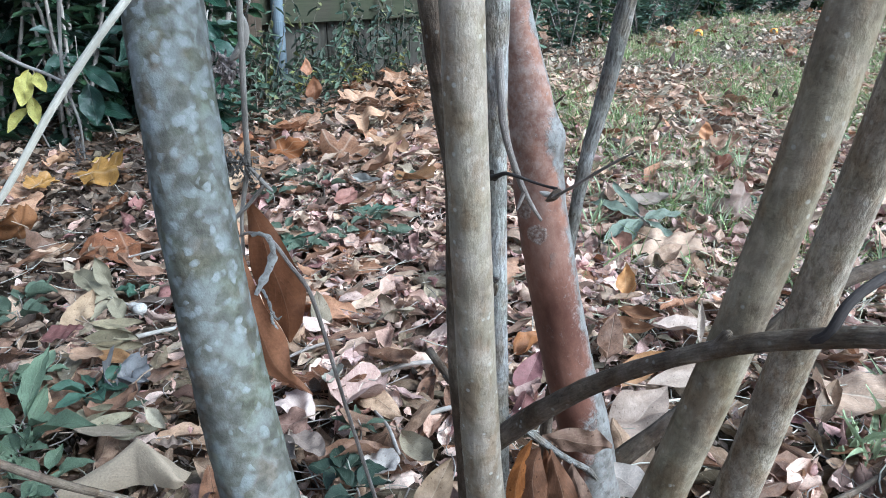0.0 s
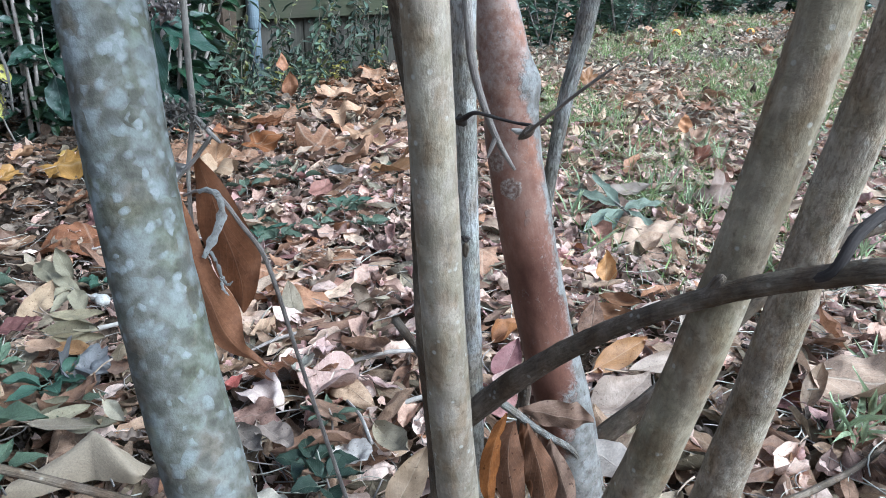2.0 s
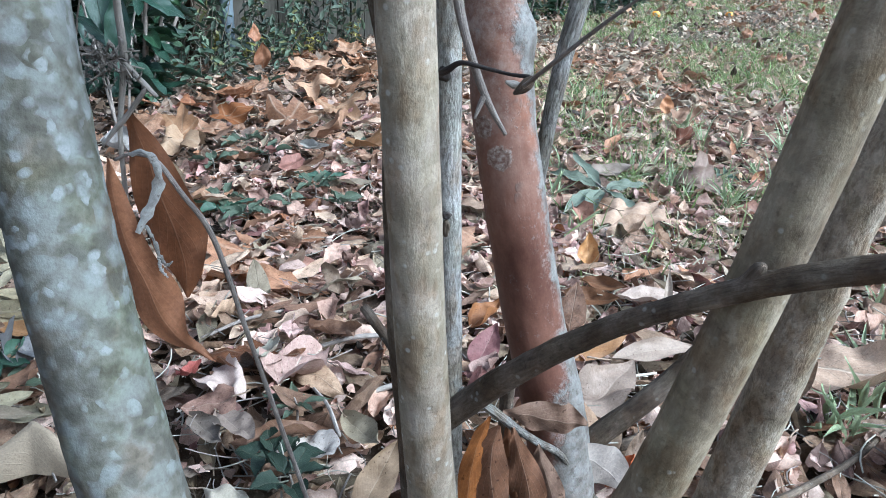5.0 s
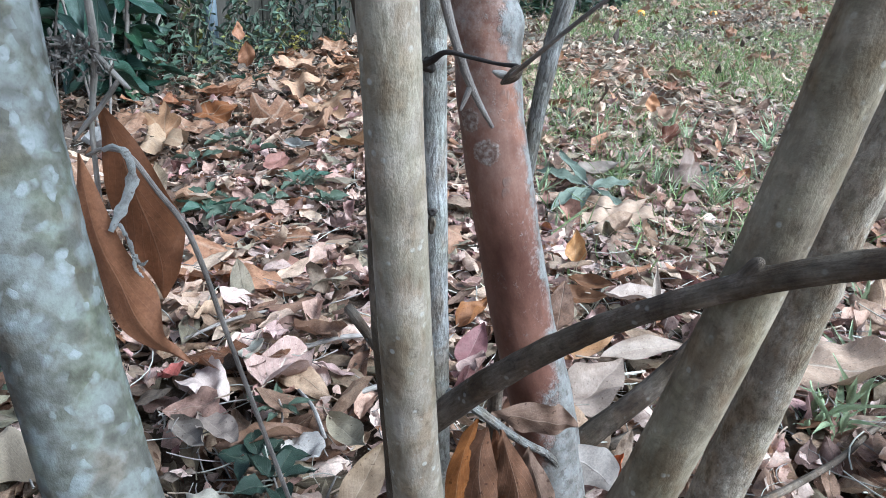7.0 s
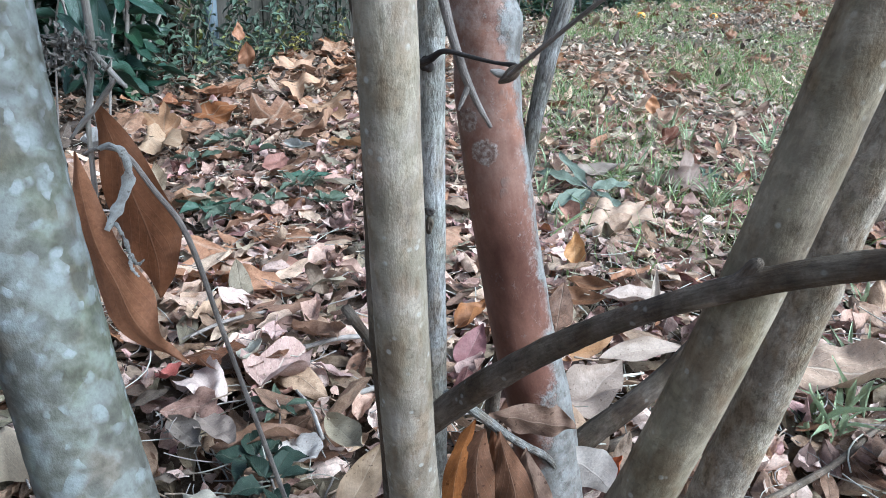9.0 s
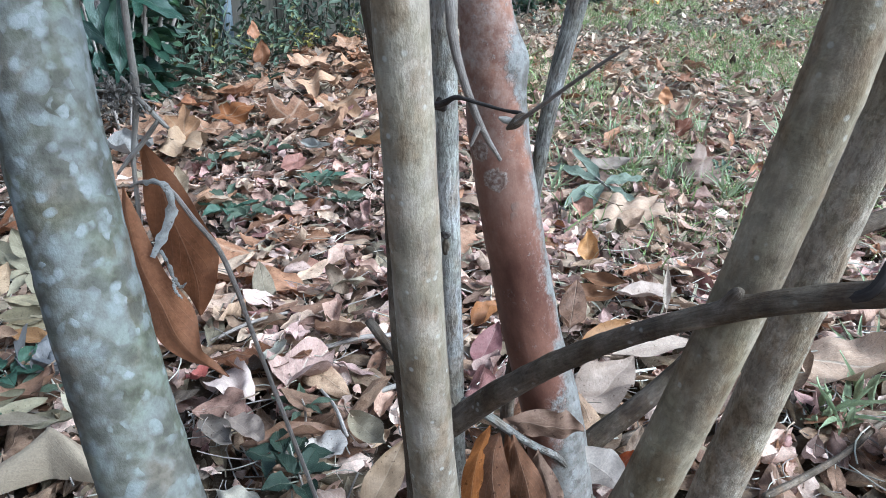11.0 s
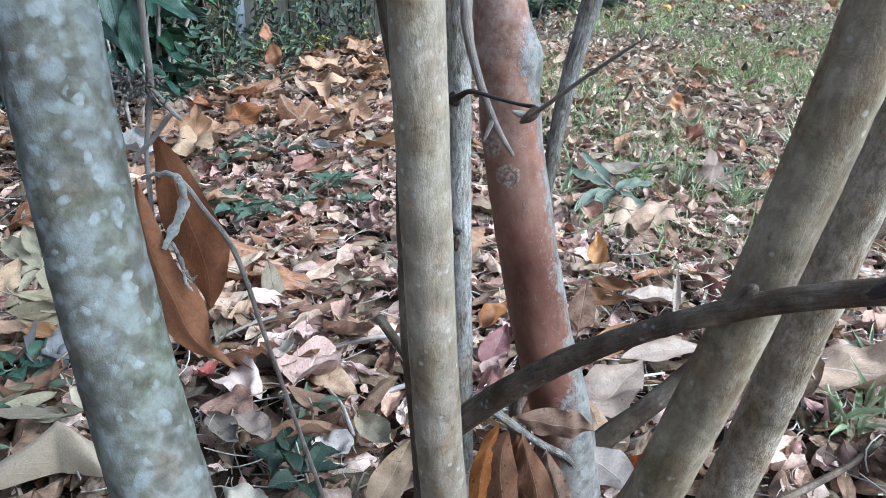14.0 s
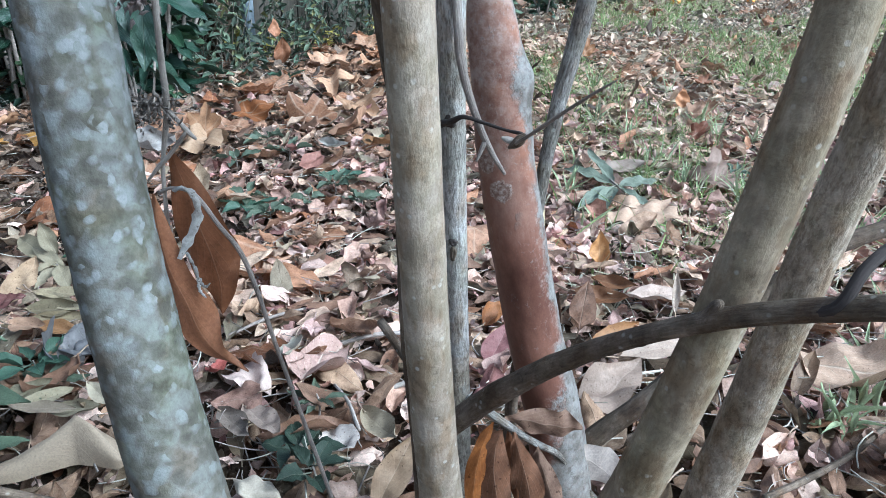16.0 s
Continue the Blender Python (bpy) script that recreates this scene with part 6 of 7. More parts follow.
big_leaf_twig([(-0.80, 2.05, 0.0), (-0.74, 2.0, 0.3), (-0.66, 1.95, 0.46), (-0.60, 1.93, 0.56)],
              [((-0.62, 1.94, 0.375), (-0.628, 1.92, 0.205), 0.058, (0.2, -1, 0.3)), ((-0.615, 1.94, 0.40), (-0.462, 1.90, 0.325), 0.05, (0.1, -0.6, 0.9)),
               ((-0.68, 1.96, 0.42), (-0.655, 1.93, 0.285), 0.055, (0.5, -1, 0.3)), ((-0.70, 1.97, 0.43), (-0.79, 1.93, 0.33), 0.05, (-0.2, -1, 0.5)),
               ((-0.64, 1.95, 0.45), (-0.53, 1.93, 0.375), 0.05, (0.1, -0.7, 0.8)), ((-0.74, 2.0, 0.32), (-0.60, 1.97, 0.215), 0.045, (0.2, -0.7, 0.7)), ((-0.66, 1.97, 0.50), (-0.75, 1.90, 0.45), 0.055, (-0.2, -0.6, 0.9))],
              "glossy dark green sprig with large drooping leaves", M_DEEP)
big_leaf_twig([(-1.18, 2.3, 0.0), (-1.19, 2.26, 0.12), (-1.17, 2.24, 0.24), (-1.12, 2.22, 0.30)],
              [((-1.165, 2.22, 0.27), (-1.18, 2.18, 0.175), 0.055, (0.1, -1, 0.2)), ((-1.15, 2.22, 0.265), (-1.105, 2.18, 0.215), 0.035, (0.2, -1, 0.5)),
               ((-1.18, 2.24, 0.19), (-1.155, 2.20, 0.115), 0.04, (0.2, -1, 0.3)), ((-1.2, 2.24, 0.16), (-1.24, 2.18, 0.10), 0.035, (0, -1, 0.4))],
              "thin sprig with yellowed leaves", M_YELLOW)
big_leaf_twig([(-1.02, 2.42, 0.0), (-1.03, 2.36, 0.14), (-1.06, 2.32, 0.26), (-1.05, 2.3, 0.36)],
              [((-1.05, 2.33, 0.215), (-1.02, 2.28, 0.10), 0.075, (0.2, -1, 0.3)), ((-1.05, 2.32, 0.27), (-0.94, 2.28, 0.20), 0.05, (0.1, -0.8, 0.6)), ((-1.04, 2.34, 0.15), (-0.92, 2.30, 0.12), 0.05, (0.1, -0.8, 0.6)),
               ((-1.06, 2.32, 0.30), (-1.15, 2.26, 0.26), 0.05, (-0.1, -0.8, 0.6))],
              "low sprig with broad dark leaves", M_DEEP)


# ---- small plants among the litter ----
def rosette(name, at, label, count, length, width, rise, mat, seed, kind="ellipse", group=""):
    """Leaves that spread from one point, each a part."""
    r = np.random.RandomState(seed)
    gz = ground_height(*at) + 0.024
    e = thing(name, (at[0], at[1], gz - 0.02), label, "plant", group)
    part("stem", tube_mesh("stem", [(at[0], at[1], gz - 0.02, 0.0015), (at[0] + 0.003, at[1], gz + rise * 0.5, 0.0012), (at[0], at[1] + 0.002, gz + rise, 0.0008)], M_TWIG, seg=6, rings=5), e)
    for k in range(count):
        a = 360 * (k + r.uniform(-0.25, 0.25)) / count
        h = Heap()
        L = length * r.uniform(0.75, 1.15)
        h.add(leaf_shape(kind, L, width * r.uniform(0.8, 1.15), 8, 3, 0.3, r.uniform(-0.9, -0.2), r.uniform(-0.2, 0.2), 0.1, 0.25, seed + k),
              place(at[0] + 0.25 * L * math.cos(radians(a)), at[1] + 0.25 * L * math.sin(radians(a)), gz + rise * r.uniform(0.6, 1.0), a, r.uniform(-25, 5), r.normal(0, 14)))
        part("leaf", h.mesh("leaf", mat), e)
    return e


M_SPRIG = leaf_material("pale_bluish_leaf", [(0.150, 0.168, 0.122), (0.132, 0.150, 0.110), (0.176, 0.192, 0.142)], rough=0.45, thin=0.1, spot=0.15, vein=0.35)
M_DARKSEED = leaf_material("dark_seedling_leaf", [(0.016, 0.027, 0.018), (0.022, 0.034, 0.022), (0.013, 0.021, 0.016)], rough=0.5, thin=0.1, spot=0.2, vein=0.3)
big_leaf_twig([(0.40, 1.66, 0.030), (0.43, 1.57, 0.044), (0.436, 1.512, 0.046), (0.44, 1.47, 0.044)],
              [((0.436, 1.53, 0.046), (0.427, 1.725, 0.060), 0.034, (0.2, -0.3, 1)), ((0.440, 1.51, 0.048), (0.526, 1.525, 0.052), 0.034, (0.1, -0.3, 1)), ((0.438, 1.50, 0.046), (0.468, 1.385, 0.040), 0.032, (0.25, -0.2, 1)),
               ((0.432, 1.505, 0.046), (0.362, 1.374, 0.040), 0.034, (-0.2, -0.2, 1)), ((0.43, 1.51, 0.046), (0.326, 1.40, 0.042), 0.032, (0, -0.25, 1)), ((0.43, 1.53, 0.046), (0.345, 1.615, 0.058), 0.034, (-0.1, -0.4, 1))],
              "fallen sprig of greyish-green laurel-like leaves on the litter", M_SPRIG)
SEEDLINGS = [(-0.310, 1.405, 5, 0.045, 0.026), (-0.263, 1.377, 6, 0.04, 0.024), (-0.152, 1.516, 5, 0.045, 0.027), (-0.096, 1.451, 5, 0.042, 0.026), (-0.133, 1.572, 4, 0.04, 0.024), (-0.347, 1.888, 5, 0.05, 0.028),
             (-0.282, 1.805, 4, 0.045, 0.026), (-0.393, 1.730, 4, 0.045, 0.026), (-0.449, 0.851, 6, 0.042, 0.02), (-0.426, 0.824, 5, 0.035, 0.018), (-0.691, 1.144, 6, 0.05, 0.03), (-0.654, 1.070, 5, 0.05, 0.03), (-0.514, 1.172, 5, 0.03, 0.02),
             (-0.198, 1.451, 4, 0.03, 0.02), (-0.049, 1.823, 4, 0.04, 0.022), (-0.561, 2.567, 5, 0.06, 0.035), (-0.421, 2.753, 5, 0.06, 0.03), (0.741, 1.609, 6, 0.035, 0.014), (-0.617, 0.791, 5, 0.04, 0.022), (-0.319, 1.461, 5, 0.036, 0.02)]
for i, (x, y, n, L, w) in enumerate(SEEDLINGS):
    rosette("seedling", (x, y), "small bluish-green seedling among dry leaves", n, L, w, 0.018 + 0.006 * (i % 3), M_BLUE if i % 4 else M_GREEN, 620 + 10 * i, "ovate", "seedlings in the litter")
rosette("seedling", (-0.128, 0.705), "dark green three-leaved seedling low in the litter", 6, 0.036, 0.022, 0.022, M_DARKSEED, 880, "ovate", "seedlings in the litter")
rosette("seedling", (-0.112, 0.665), "dark green three-leaved seedling low in the litter", 5, 0.034, 0.021, 0.03, M_DARKSEED, 890, "ovate", "seedlings in the litter")
rosette("seedling", (-0.118, 0.775), "pale green feathery seedling in the litter", 8, 0.03, 0.010, 0.03, M_BLUE, 896, "lance", "seedlings in the litter")
for i, (x, y, n, L, w) in enumerate([(-0.441, 0.704, 5, 0.045, 0.020), (-0.483, 0.734, 6, 0.045, 0.022), (-0.436, 0.650, 5, 0.04, 0.02), (-0.562, 0.878, 5, 0.05, 0.024), (-0.541, 0.906, 4, 0.04, 0.02), (-0.50, 0.78, 5, 0.05, 0.022)]):
    rosette("seedling", (x, y), "small green seedling among dry leaves", n, L * 0.85, w, 0.020 + 0.005 * (i % 3), M_WEED, 930 + 10 * i, "ovate", "seedlings in the litter")
rosette("seedling", (-0.50, 0.765), "bright green broad-bladed weed", 4, 0.095, 0.027, 0.035, M_WEED, 905, "lance", "seedlings in the litter")


M_TUFT = leaf_material("fresh_grass_blade", [(0.19, 0.28, 0.13), (0.25, 0.34, 0.16), (0.33, 0.38, 0.22), (0.21, 0.31, 0.15)], rough=0.45, thin=0.25, vein=0.1, spot=0.1)


def grass_tuft(at, n, length, label, seed, wide=0.006):
    """A tuft of single blades, each a part."""
    r = np.random.RandomState(seed)
    gz = ground_height(*at)
    e = thing("grass_tuft", (at[0], at[1], gz), label, "grass tuft", "grass tufts")
    for k in range(n):
        L = length * r.uniform(0.5, 1.1)
        h = Heap()
        h.add(leaf_shape("lance", L, wide * r.uniform(0.6, 1.3), 9, 1, 0.5, r.uniform(-1.2, -0.1), r.uniform(-0.6, 0.6), 0.05, 0, seed + k),
              place(at[0] + r.normal(0, 0.008), at[1] + r.normal(0, 0.008), gz + 0.018, r.uniform(0, 360), -r.uniform(15, 80), r.normal(0, 25)))
        part("blade", h.mesh("blade", M_TUFT), e)


TUFTS = [(0.462, 0.735, 11, 0.085), (0.495, 0.75, 5, 0.095), (0.44, 0.72, 5, 0.045), (0.69, 1.47, 10, 0.09), (0.72, 1.60, 12, 0.09), (0.31, 1.30, 6, 0.08), (0.33, 1.55, 8, 0.09), (0.62, 1.20, 6, 0.08),
         (0.80, 1.25, 9, 0.10), (0.95, 1.60, 12, 0.11), (0.40, 1.75, 9, 0.09), (0.60, 1.95, 12, 0.10), (0.85, 2.10, 14, 0.11), (0.47, 1.27, 5, 0.06), (0.70, 1.02, 6, 0.07), (1.05, 1.9, 14, 0.11), (0.56, 0.83, 6, 0.10)]
r5 = np.random.RandomState(44)
for _ in range(34):
    y = r5.uniform(1.3, 2.9)
    TUFTS.append((r5.uniform(0.22 * y + 0.05, 0.72 * y), y, r5.randint(6, 12), r5.uniform(0.06, 0.11)))
for i, (x, y, n, L) in enumerate(TUFTS):
    grass_tuft((x, y), n, L, "green grass tuft poking out of dry leaves", 1200 + 20 * i, (0.006 if i > 2 else 0.009) if i < 17 else 0.0045)


# ---- single fallen leaves ----
M_STALK = bark_material("dry_leaf_stalk", (0.16, 0.11, 0.075), (0.28, 0.205, 0.145), (0.42, 0.33, 0.25))


def stalk_line(v, kind, length, share, nv):
    """A leaf's stalk, from inside the blade's base outwards: points and radii."""
    b = Vector(v[0 if kind == "lobed" else nv])
    r = 0.0006 + 0.004 * length
    return [((b.x + 0.08 * length, b.y, b.z + 0.0008), r * 0.8), ((b.x, b.y, b.z), r), ((b.x - 0.5 * share * length, b.y + 0.05 * share * length, b.z + 0.03 * length), r), ((b.x - share * length, b.y + 0.2 * share * length, b.z + 0.04 * length), r * 1.2)]


def fallen(at, length, width, turn, kind, colour, label, lift=0.034, pitch=0.0, roll=0.0, fold=0.2, curl=0.5, twist=0.2, wave=0.2, seed=0, stalk=0.25, **kw):
    v, f, uv = leaf_shape(kind, length, width, 14 if kind != "lobed" else 6, 5, fold, curl, twist, wave, 0, seed, 0.09 if "crumpled" in label else 0.03)
    v[:, 0] -= 0.5 * length
    h = Heap()
    m = place(at[0], at[1], ground_height(*at) + lift, turn, pitch, roll)
    h.add((v, f, uv), m)
    e = thing("fallen_leaf", (at[0], at[1], ground_height(*at)), label, "leaf", "fallen leaves")
    mat = one_leaf("fallen_leaf_" + str(seed), colour, veins=kw.get("veins", 8.0), vein=kw.get("vein", 0.4), spot=0.15 if "cream" in label else 0.45 if "veins" in label else 0.4, rough=kw.get("rough", 0.6), thin=0.15, relief=0.9 if "veins" in label else 0.35)
    part("blade", h.mesh("blade", mat), e)
    part("stalk", tube_mesh("stalk", [(*(m @ Vector(q)), r) for q, r in stalk_line(v, kind, length, stalk, 5)], M_STALK, seg=6, rings=8, seed=seed), e)
    return e


for i, (at, L, W, turn, kind, col, label, lift, pitch, roll, fold, curl, tw, wave) in enumerate(HERO):
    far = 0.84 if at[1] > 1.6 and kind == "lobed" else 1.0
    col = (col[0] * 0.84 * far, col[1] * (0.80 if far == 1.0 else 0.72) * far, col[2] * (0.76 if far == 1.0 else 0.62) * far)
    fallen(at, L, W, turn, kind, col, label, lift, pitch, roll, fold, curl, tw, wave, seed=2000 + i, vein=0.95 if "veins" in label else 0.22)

# loose leaves on top of the carpet, each a thing of its own
LOOSE = []
r3 = np.random.RandomState(21)
for kind, n, lo, hi, ra, rb, mat, label in [("obovate", 9, 0.038, 0.065, 0.45, 0.62, M_PINK1, "curled pinkish-grey dry leaf on the litter"), ("ellipse", 8, 0.06, 0.10, 0.3, 0.45, M_TAN1, "long tan dry leaf on the litter"),
                                            ("ovate", 5, 0.045, 0.07, 0.5, 0.7, M_PINK1, "crumpled pale dry leaf on the litter")]:
    for k in range(n):
        L = r3.uniform(lo, hi)
        v, f, uv = leaf_shape(kind, L, L * r3.uniform(ra, rb), 9, 3, r3.uniform(0.1, 0.8), r3.uniform(-1.6, 2.2), r3.uniform(-0.7, 0.7), 0.5, 0, 3000 + len(LOOSE))
        v[:, 0] -= L / 2
        stalk_me = tube_mesh("stalk", [(*q, r) for q, r in stalk_line(v, kind, L, 0.25, 3)], M_STALK, seg=6, rings=6)
        LOOSE.append((mesh_from("fallen_leaf", v, f, uv, mat), label, stalk_me))
count = 0
while count < 290:
    y = 0.5 + 1.7 * r3.rand() ** 1.1
    x = r3.uniform(-0.62 * y - 0.2, 0.75 * y + 0.2)
    if near_striking(x, y):
        continue
    me, label, stalk_me = LOOSE[r3.randint(len(LOOSE))]
    ob = new("fallen_leaf", me)
    ob.matrix_world = place(x, y, ground_height(x, y) + r3.uniform(0.028, 0.044), r3.uniform(0, 360), r3.normal(0, 24), (180 if r3.rand() < 0.4 else 0) + r3.normal(0, 24), r3.uniform(0.8, 1.2))
    tagged(ob, label, "leaf", "fallen leaves")
    st = new("stalk", stalk_me)
    st.parent = ob
    count += 1


# ---- twigs, fruit and shells on the ground ----
def ground_twig(pts, label, mat=M_TWIG, seed=0):
    solid("fallen_twig", tube_mesh("fallen_twig", pts, mat, seg=8, rings=16, rough=0.12, seed=seed), label, "twig", "fallen twigs")


ground_twig([(0.30, 0.60, 0.055, 0.0035), (0.36, 0.635, 0.042, 0.0036), (0.43, 0.672, 0.038, 0.0034), (0.50, 0.715, 0.040, 0.003), (0.60, 0.75, 0.05, 0.0025)], "long grey fallen twig on the litter", M_BARK_DARK, 31)
ground_twig([(-0.50, 1.00, 0.035, 0.0035), (-0.45, 1.015, 0.042, 0.0035), (-0.40, 1.035, 0.045, 0.003)], "pale grey fallen twig on dry leaves", M_PALETWIG, 32)
ground_twig([(-0.155, 1.00, 0.04, 0.002), (-0.20, 0.965, 0.045, 0.0022), (-0.245, 0.93, 0.04, 0.002)], "thin pale fallen twig on dry leaves", M_TWIG, 33)
ground_twig([(-0.02, 0.93, 0.04, 0.003), (-0.06, 0.915, 0.046, 0.003), (-0.10, 0.905, 0.04, 0.0025)], "thin grey fallen twig on dry leaves", M_TWIG, 34)
ground_twig([(-0.10, 0.80, 0.05, 0.0018), (-0.083, 0.765, 0.052, 0.002), (-0.07, 0.725, 0.045, 0.0022)], "thin grey fallen twig on dry leaves", M_TWIG, 35)
ground_twig([(0.17, 0.70, 0.03, 0.006), (0.215, 0.71, 0.036, 0.006), (0.26, 0.735, 0.034, 0.0055)], "short thick grey fallen twig", M_BARK_DARK, 36)
ground_twig([(0.20, 0.80, 0.04, 0.002), (0.245, 0.815, 0.044, 0.002), (0.29, 0.83, 0.04, 0.0015)], "thin pale fallen twig on dry leaves", M_STRAW, 37)
ground_twig([(-0.60, 1.32, 0.04, 0.002), (-0.50, 1.36, 0.05, 0.002), (-0.40, 1.38, 0.04, 0.0018)], "thin pale fallen twig on dry leaves", M_TWIG, 38)
ground_twig([(0.02, 0.80, 0.05, 0.0022), (-0.01, 0.81, 0.046, 0.003), (-0.04, 0.805, 0.04, 0.0028)], "pale fallen twig on dry leaves", M_PALETWIG, 39)


def build_twig_litter():
    h, pale = Heap(), Heap()
    r = np.random.RandomState(5)
    for n in range(4400):
        y = 0.4 + 4.0 * r.rand() ** 1.7
        x = r.uniform(-0.7 * y - 0.3, 0.85 * y + 0.3)
        L, rad, a = r.uniform(0.012, 0.07) * (1.5 if r.rand() < 0.2 else 1.0), r.uniform(0.0004, 0.0011), r.uniform(0, 6.28)
        bend = r.normal(0, 0.12) * L
        v, uv = [], []
        for k in range(5):
            u = k / 4
            for j in range(4):
                b = j * math.pi / 2
                v.append([(u - 0.5) * L, bend * math.sin(math.pi * u) + rad * math.cos(b), rad * math.sin(b)])
                uv.append((j / 4, u * L))
        f = [(k * 4 + j, k * 4 + (j + 1) % 4, k * 4 + 4 + (j + 1) % 4, k * 4 + 4 + j) for k in range(4) for j in range(4)]
        (h if n % 2 else pale).add((np.array(v), f, np.array(uv)), place(x, y, ground_height(x, y) + r.uniform(0.014, 0.044), math.degrees(a), r.normal(0, 12), 0))
    tagged(new("twig_litter", h.mesh("twig_litter", M_TWIG)), "short broken twigs strewn among the dry leaves", "twig litter", "", "stuff")
    tagged(new("twig_litter", pale.mesh("pale_twig_litter", M_STRAW)), "thin pale leaf stalks and straws strewn among the dry leaves", "twig litter", "", "stuff")


build_twig_litter()


def ball(name, at, radius, mat, label, category, squash=0.92, group=""):
    bm = bmesh.new()
    bmesh.ops.create_uvsphere(bm, u_segments=20, v_segments=14, radius=radius)
    for v in bm.verts:
        v.co.z *= squash
        v.co *= 1 + 0.03 * noise.noise(v.co * (2 / radius))
        if math.hypot(v.co.x, v.co.y) < 0.35 * radius and v.co.z > 0:
            v.co.z -= 0.12 * radius * (1 - math.hypot(v.co.x, v.co.y) / (0.35 * radius))
    me = bpy.data.meshes.new(name)
    bm.to_mesh(me)
    bm.free()
    me.polygons.foreach_set("use_smooth", np.ones(len(me.polygons), dtype=bool))
    me.materials.append(mat)
    ob = new(name, me)
    ob.location = at
    return tagged(ob, label, category, group)


ball("orange_fruit", (2.47, 6.56, 0.045), 0.042, M_FRUIT, "ripe orange fruit lying on the grass", "fruit", group="fallen fruit")
ball("orange_fruit", (3.30, 6.86, 0.04), 0.038, M_FRUIT, "ripe orange fruit lying on the grass", "fruit", group="fallen fruit")
ball("snail_shell", (-0.482, 1.098, 0.045), 0.011, M_BALL, "pale speckled round shell on the litter", "shell", 0.9, "snail shells")
ball("snail_shell", (-0.497, 1.112, 0.043), 0.008, M_BALL, "small pale speckled round shell on the litter", "shell", 0.9, "snail shells")


# ---- leaves beside the foot of the lichen stem ----
for k, (at, L, W, turn, kind, col, label, lift, pitch, roll) in enumerate([
        ((-0.494, 0.940), 0.055, 0.028, -14, "ovate", (0.52, 0.33, 0.21), "peach-tan leaf on the litter", 0.046, -4, 8),
        ((-0.432, 0.797), 0.058, 0.024, 24, "ellipse", (0.26, 0.225, 0.14), "olive-brown leaf on the litter", 0.048, -10, 12),
        ((-0.409, 0.785), 0.064, 0.021, 22, "ellipse", (0.31, 0.265, 0.17), "olive-tan leaf on the litter", 0.046, -6, 16),
        ((-0.372, 0.768), 0.064, 0.022, -2, "ellipse", (0.33, 0.285, 0.19), "olive-tan leaf on the litter", 0.043, -4, 12),
        ((-0.349, 0.783), 0.046, 0.017, -42, "ellipse", (0.40, 0.34, 0.24), "curled cream leaf on the litter", 0.052, 14, 30),
        ((-0.328, 0.742), 0.042, 0.020, 176, "ovate", (0.34, 0.25, 0.19), "crumpled pinkish-brown leaf on the litter", 0.046, 0, 20)]):
    fallen(at, L, W, turn, kind, col, label, lift, pitch, roll, 0.35, 0.5, 0.2, 0.15, seed=2200 + k, vein=0.22)

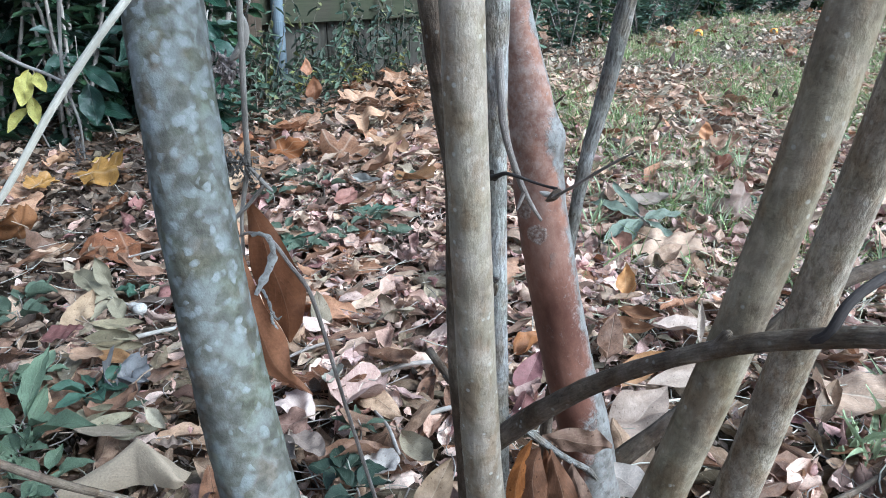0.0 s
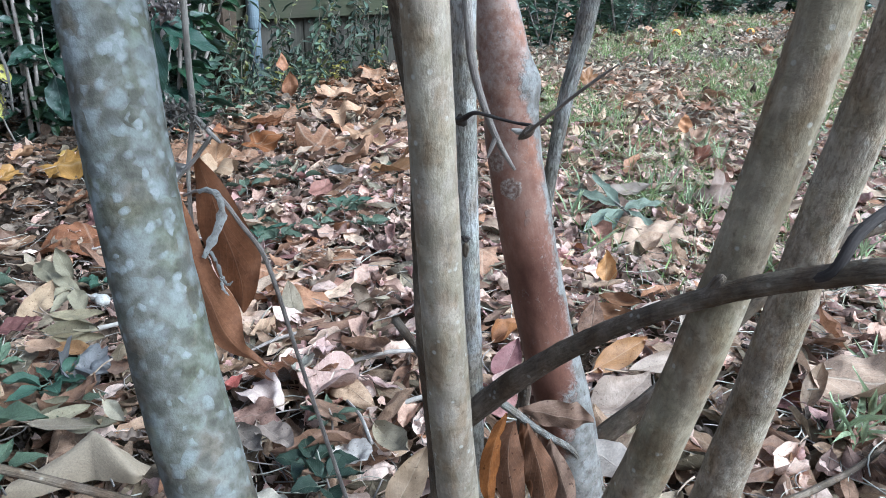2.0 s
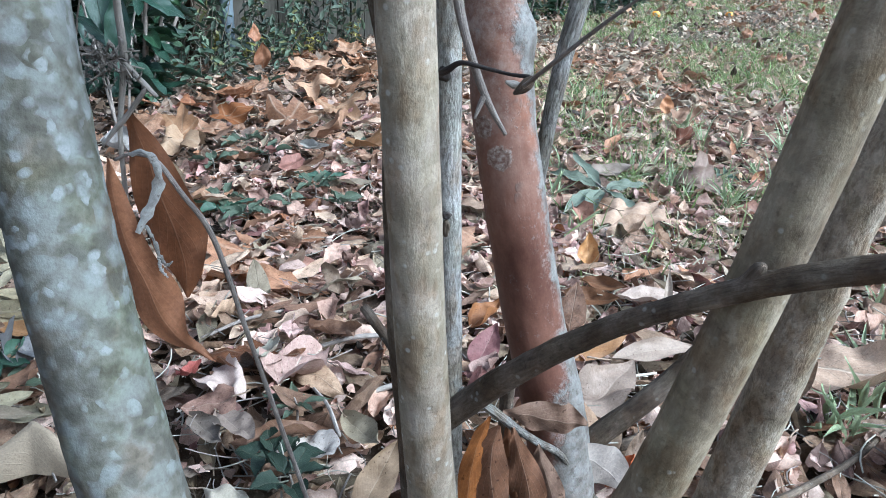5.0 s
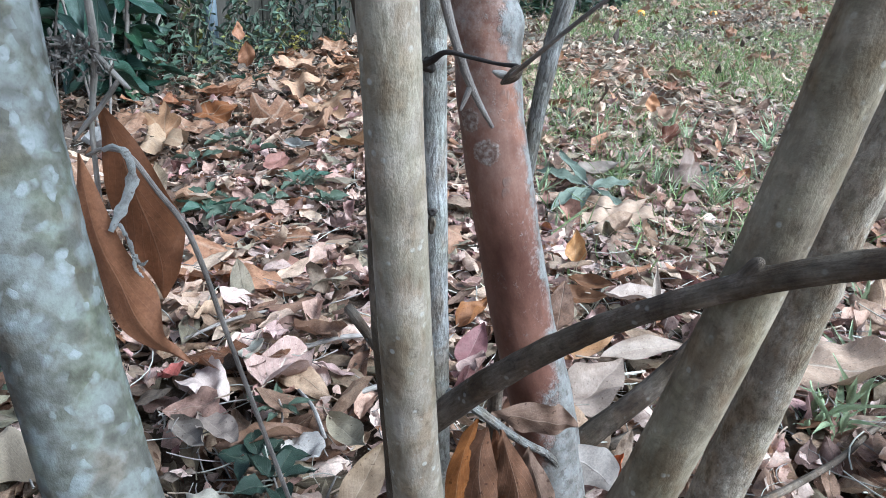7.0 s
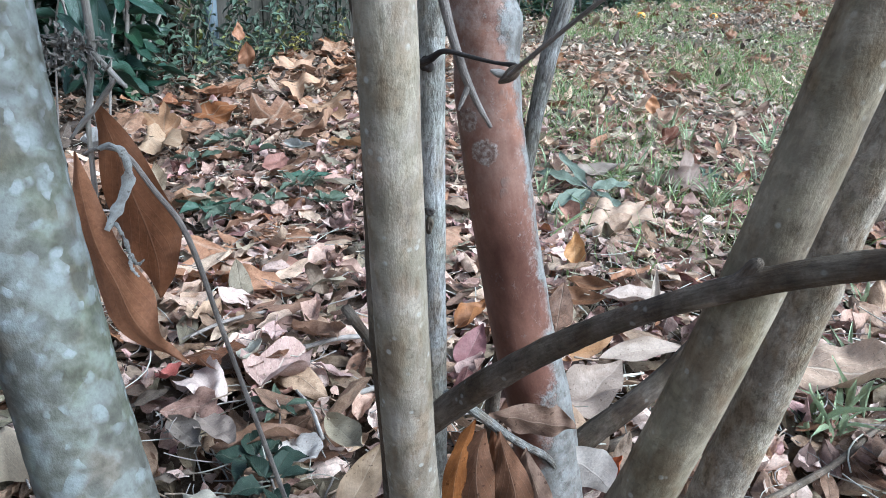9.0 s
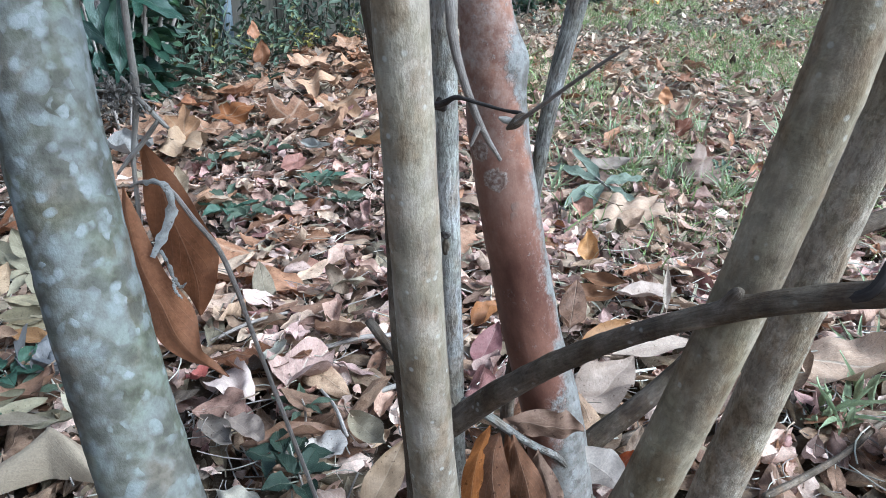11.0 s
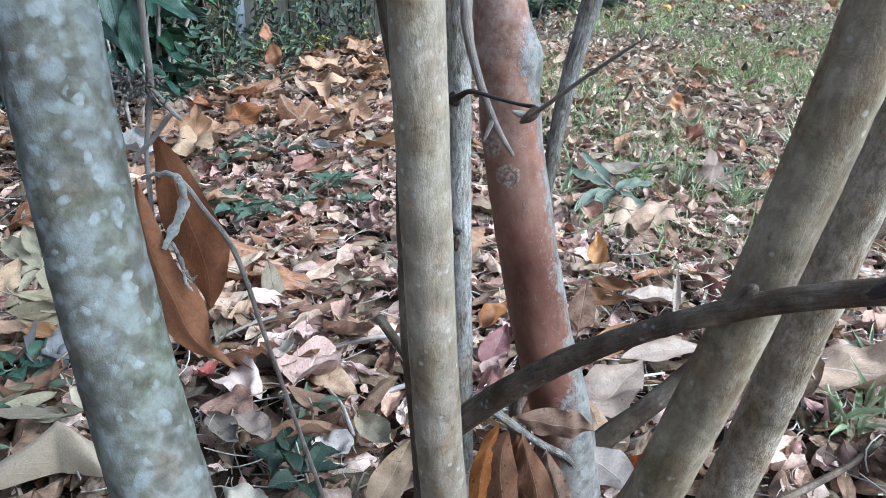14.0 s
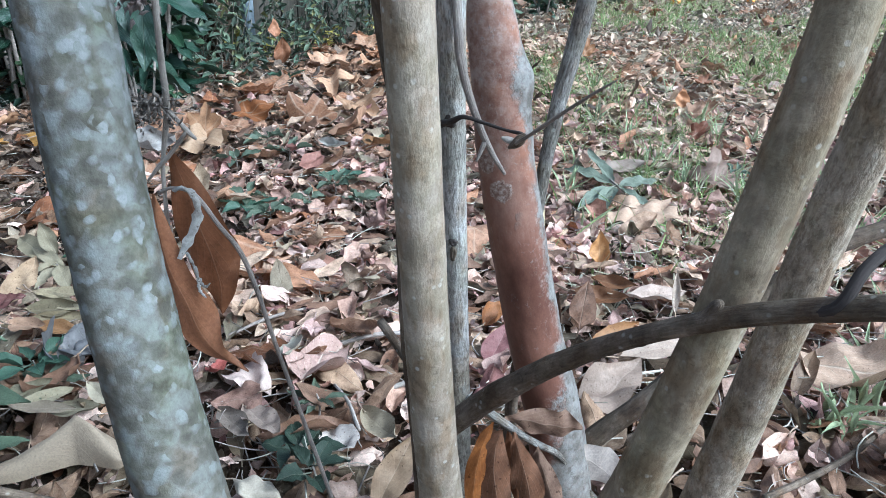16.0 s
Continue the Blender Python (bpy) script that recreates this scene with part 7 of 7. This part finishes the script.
M_SPRAY = leaf_material("dry_cream_spray_leaf", [(0.315, 0.262, 0.165), (0.345, 0.295, 0.195), (0.265, 0.225, 0.135), (0.33, 0.28, 0.18)], island=False, vary=0.3, spot=0.25, rough=0.55, vein=0.3, relief=0.4)
big_leaf_twig([(-0.470, 1.095, 0.038), (-0.500, 1.108, 0.046), (-0.522, 1.118, 0.050), (-0.545, 1.135, 0.050)],
              [((-0.545, 1.152, 0.055), (-0.574, 1.176, 0.100), 0.026, (0.2, -1, 0.5)), ((-0.523, 1.121, 0.050), (-0.590, 1.172, 0.060), 0.020, (0.1, -0.7, 1)), ((-0.528, 1.114, 0.056), (-0.495, 1.064, 0.042), 0.027, (0.2, -0.5, 1)),
               ((-0.530, 1.121, 0.050), (-0.552, 1.080, 0.038), 0.018, (0.1, -0.4, 1)), ((-0.540, 1.133, 0.052), (-0.585, 1.092, 0.045), 0.018, (-0.1, -0.4, 1)), ((-0.550, 1.142, 0.050), (-0.640, 1.225, 0.062), 0.036, (0.1, -0.8, 0.9))],
              "fallen spray of dry cream-olive leaves on the litter", M_SPRAY)


def folded_leaf(rim, ridge, colour, label):
    """A broad leaf lying bent over a ridge: its near half slopes to the rim, its far half drops behind."""
    a, b = spline(rim, 24), spline(ridge, 24)
    v, uv, f = [], [], []
    for k in range(25):
        lo, hi = Vector(a[k][:3]), Vector(b[k][:3])
        for j in range(9):
            q = j / 6
            if j <= 6:
                at = lo.lerp(hi, q) + Vector((0, -0.003, 0.004)) * math.sin(math.pi * q)
            else:
                at = hi + Vector((0.002, 0.016, -0.55 * (hi.z - lo.z))) * ((j - 6) / 2)
            at += Vector((0, 0.0006, 0.0012)) * math.sin(0.7 * k + 1.9 * j) * noise.noise(Vector((k * 0.3, j * 0.5, 3)))
            v.append(tuple(at)), uv.append((k / 24, q - 1))
        if k:
            f += [(9 * k - 9 + j, 9 * k - 8 + j, 9 * k + 1 + j, 9 * k + j) for j in range(8)]
    e = thing("fallen_leaf", (a[12][0], a[12][1], ground_height(a[12][0], a[12][1])), label, "leaf", "fallen leaves")
    part("blade", mesh_from("blade", v, f, uv, one_leaf("cream_folded_leaf", colour, vary=0.0, spot=0.12, vein=0.15, rough=0.6, thin=0.15, relief=0.3)), e)


folded_leaf([(-0.422, 0.676, 0.028, 0), (-0.395, 0.681, 0.028, 0), (-0.370, 0.691, 0.030, 0), (-0.347, 0.699, 0.032, 0), (-0.338, 0.697, 0.033, 0), (-0.325, 0.695, 0.033, 0), (-0.312, 0.691, 0.034, 0), (-0.301, 0.689, 0.034, 0), (-0.294, 0.694, 0.036, 0)],
            [(-0.417, 0.691, 0.040, 0), (-0.398, 0.697, 0.046, 0), (-0.371, 0.709, 0.058, 0), (-0.353, 0.720, 0.070, 0), (-0.347, 0.723, 0.074, 0), (-0.331, 0.713, 0.070, 0), (-0.317, 0.705, 0.060, 0), (-0.304, 0.697, 0.050, 0), (-0.293, 0.695, 0.039, 0)], (0.375, 0.29, 0.20), "large cream-tan folded leaf lying on the litter")
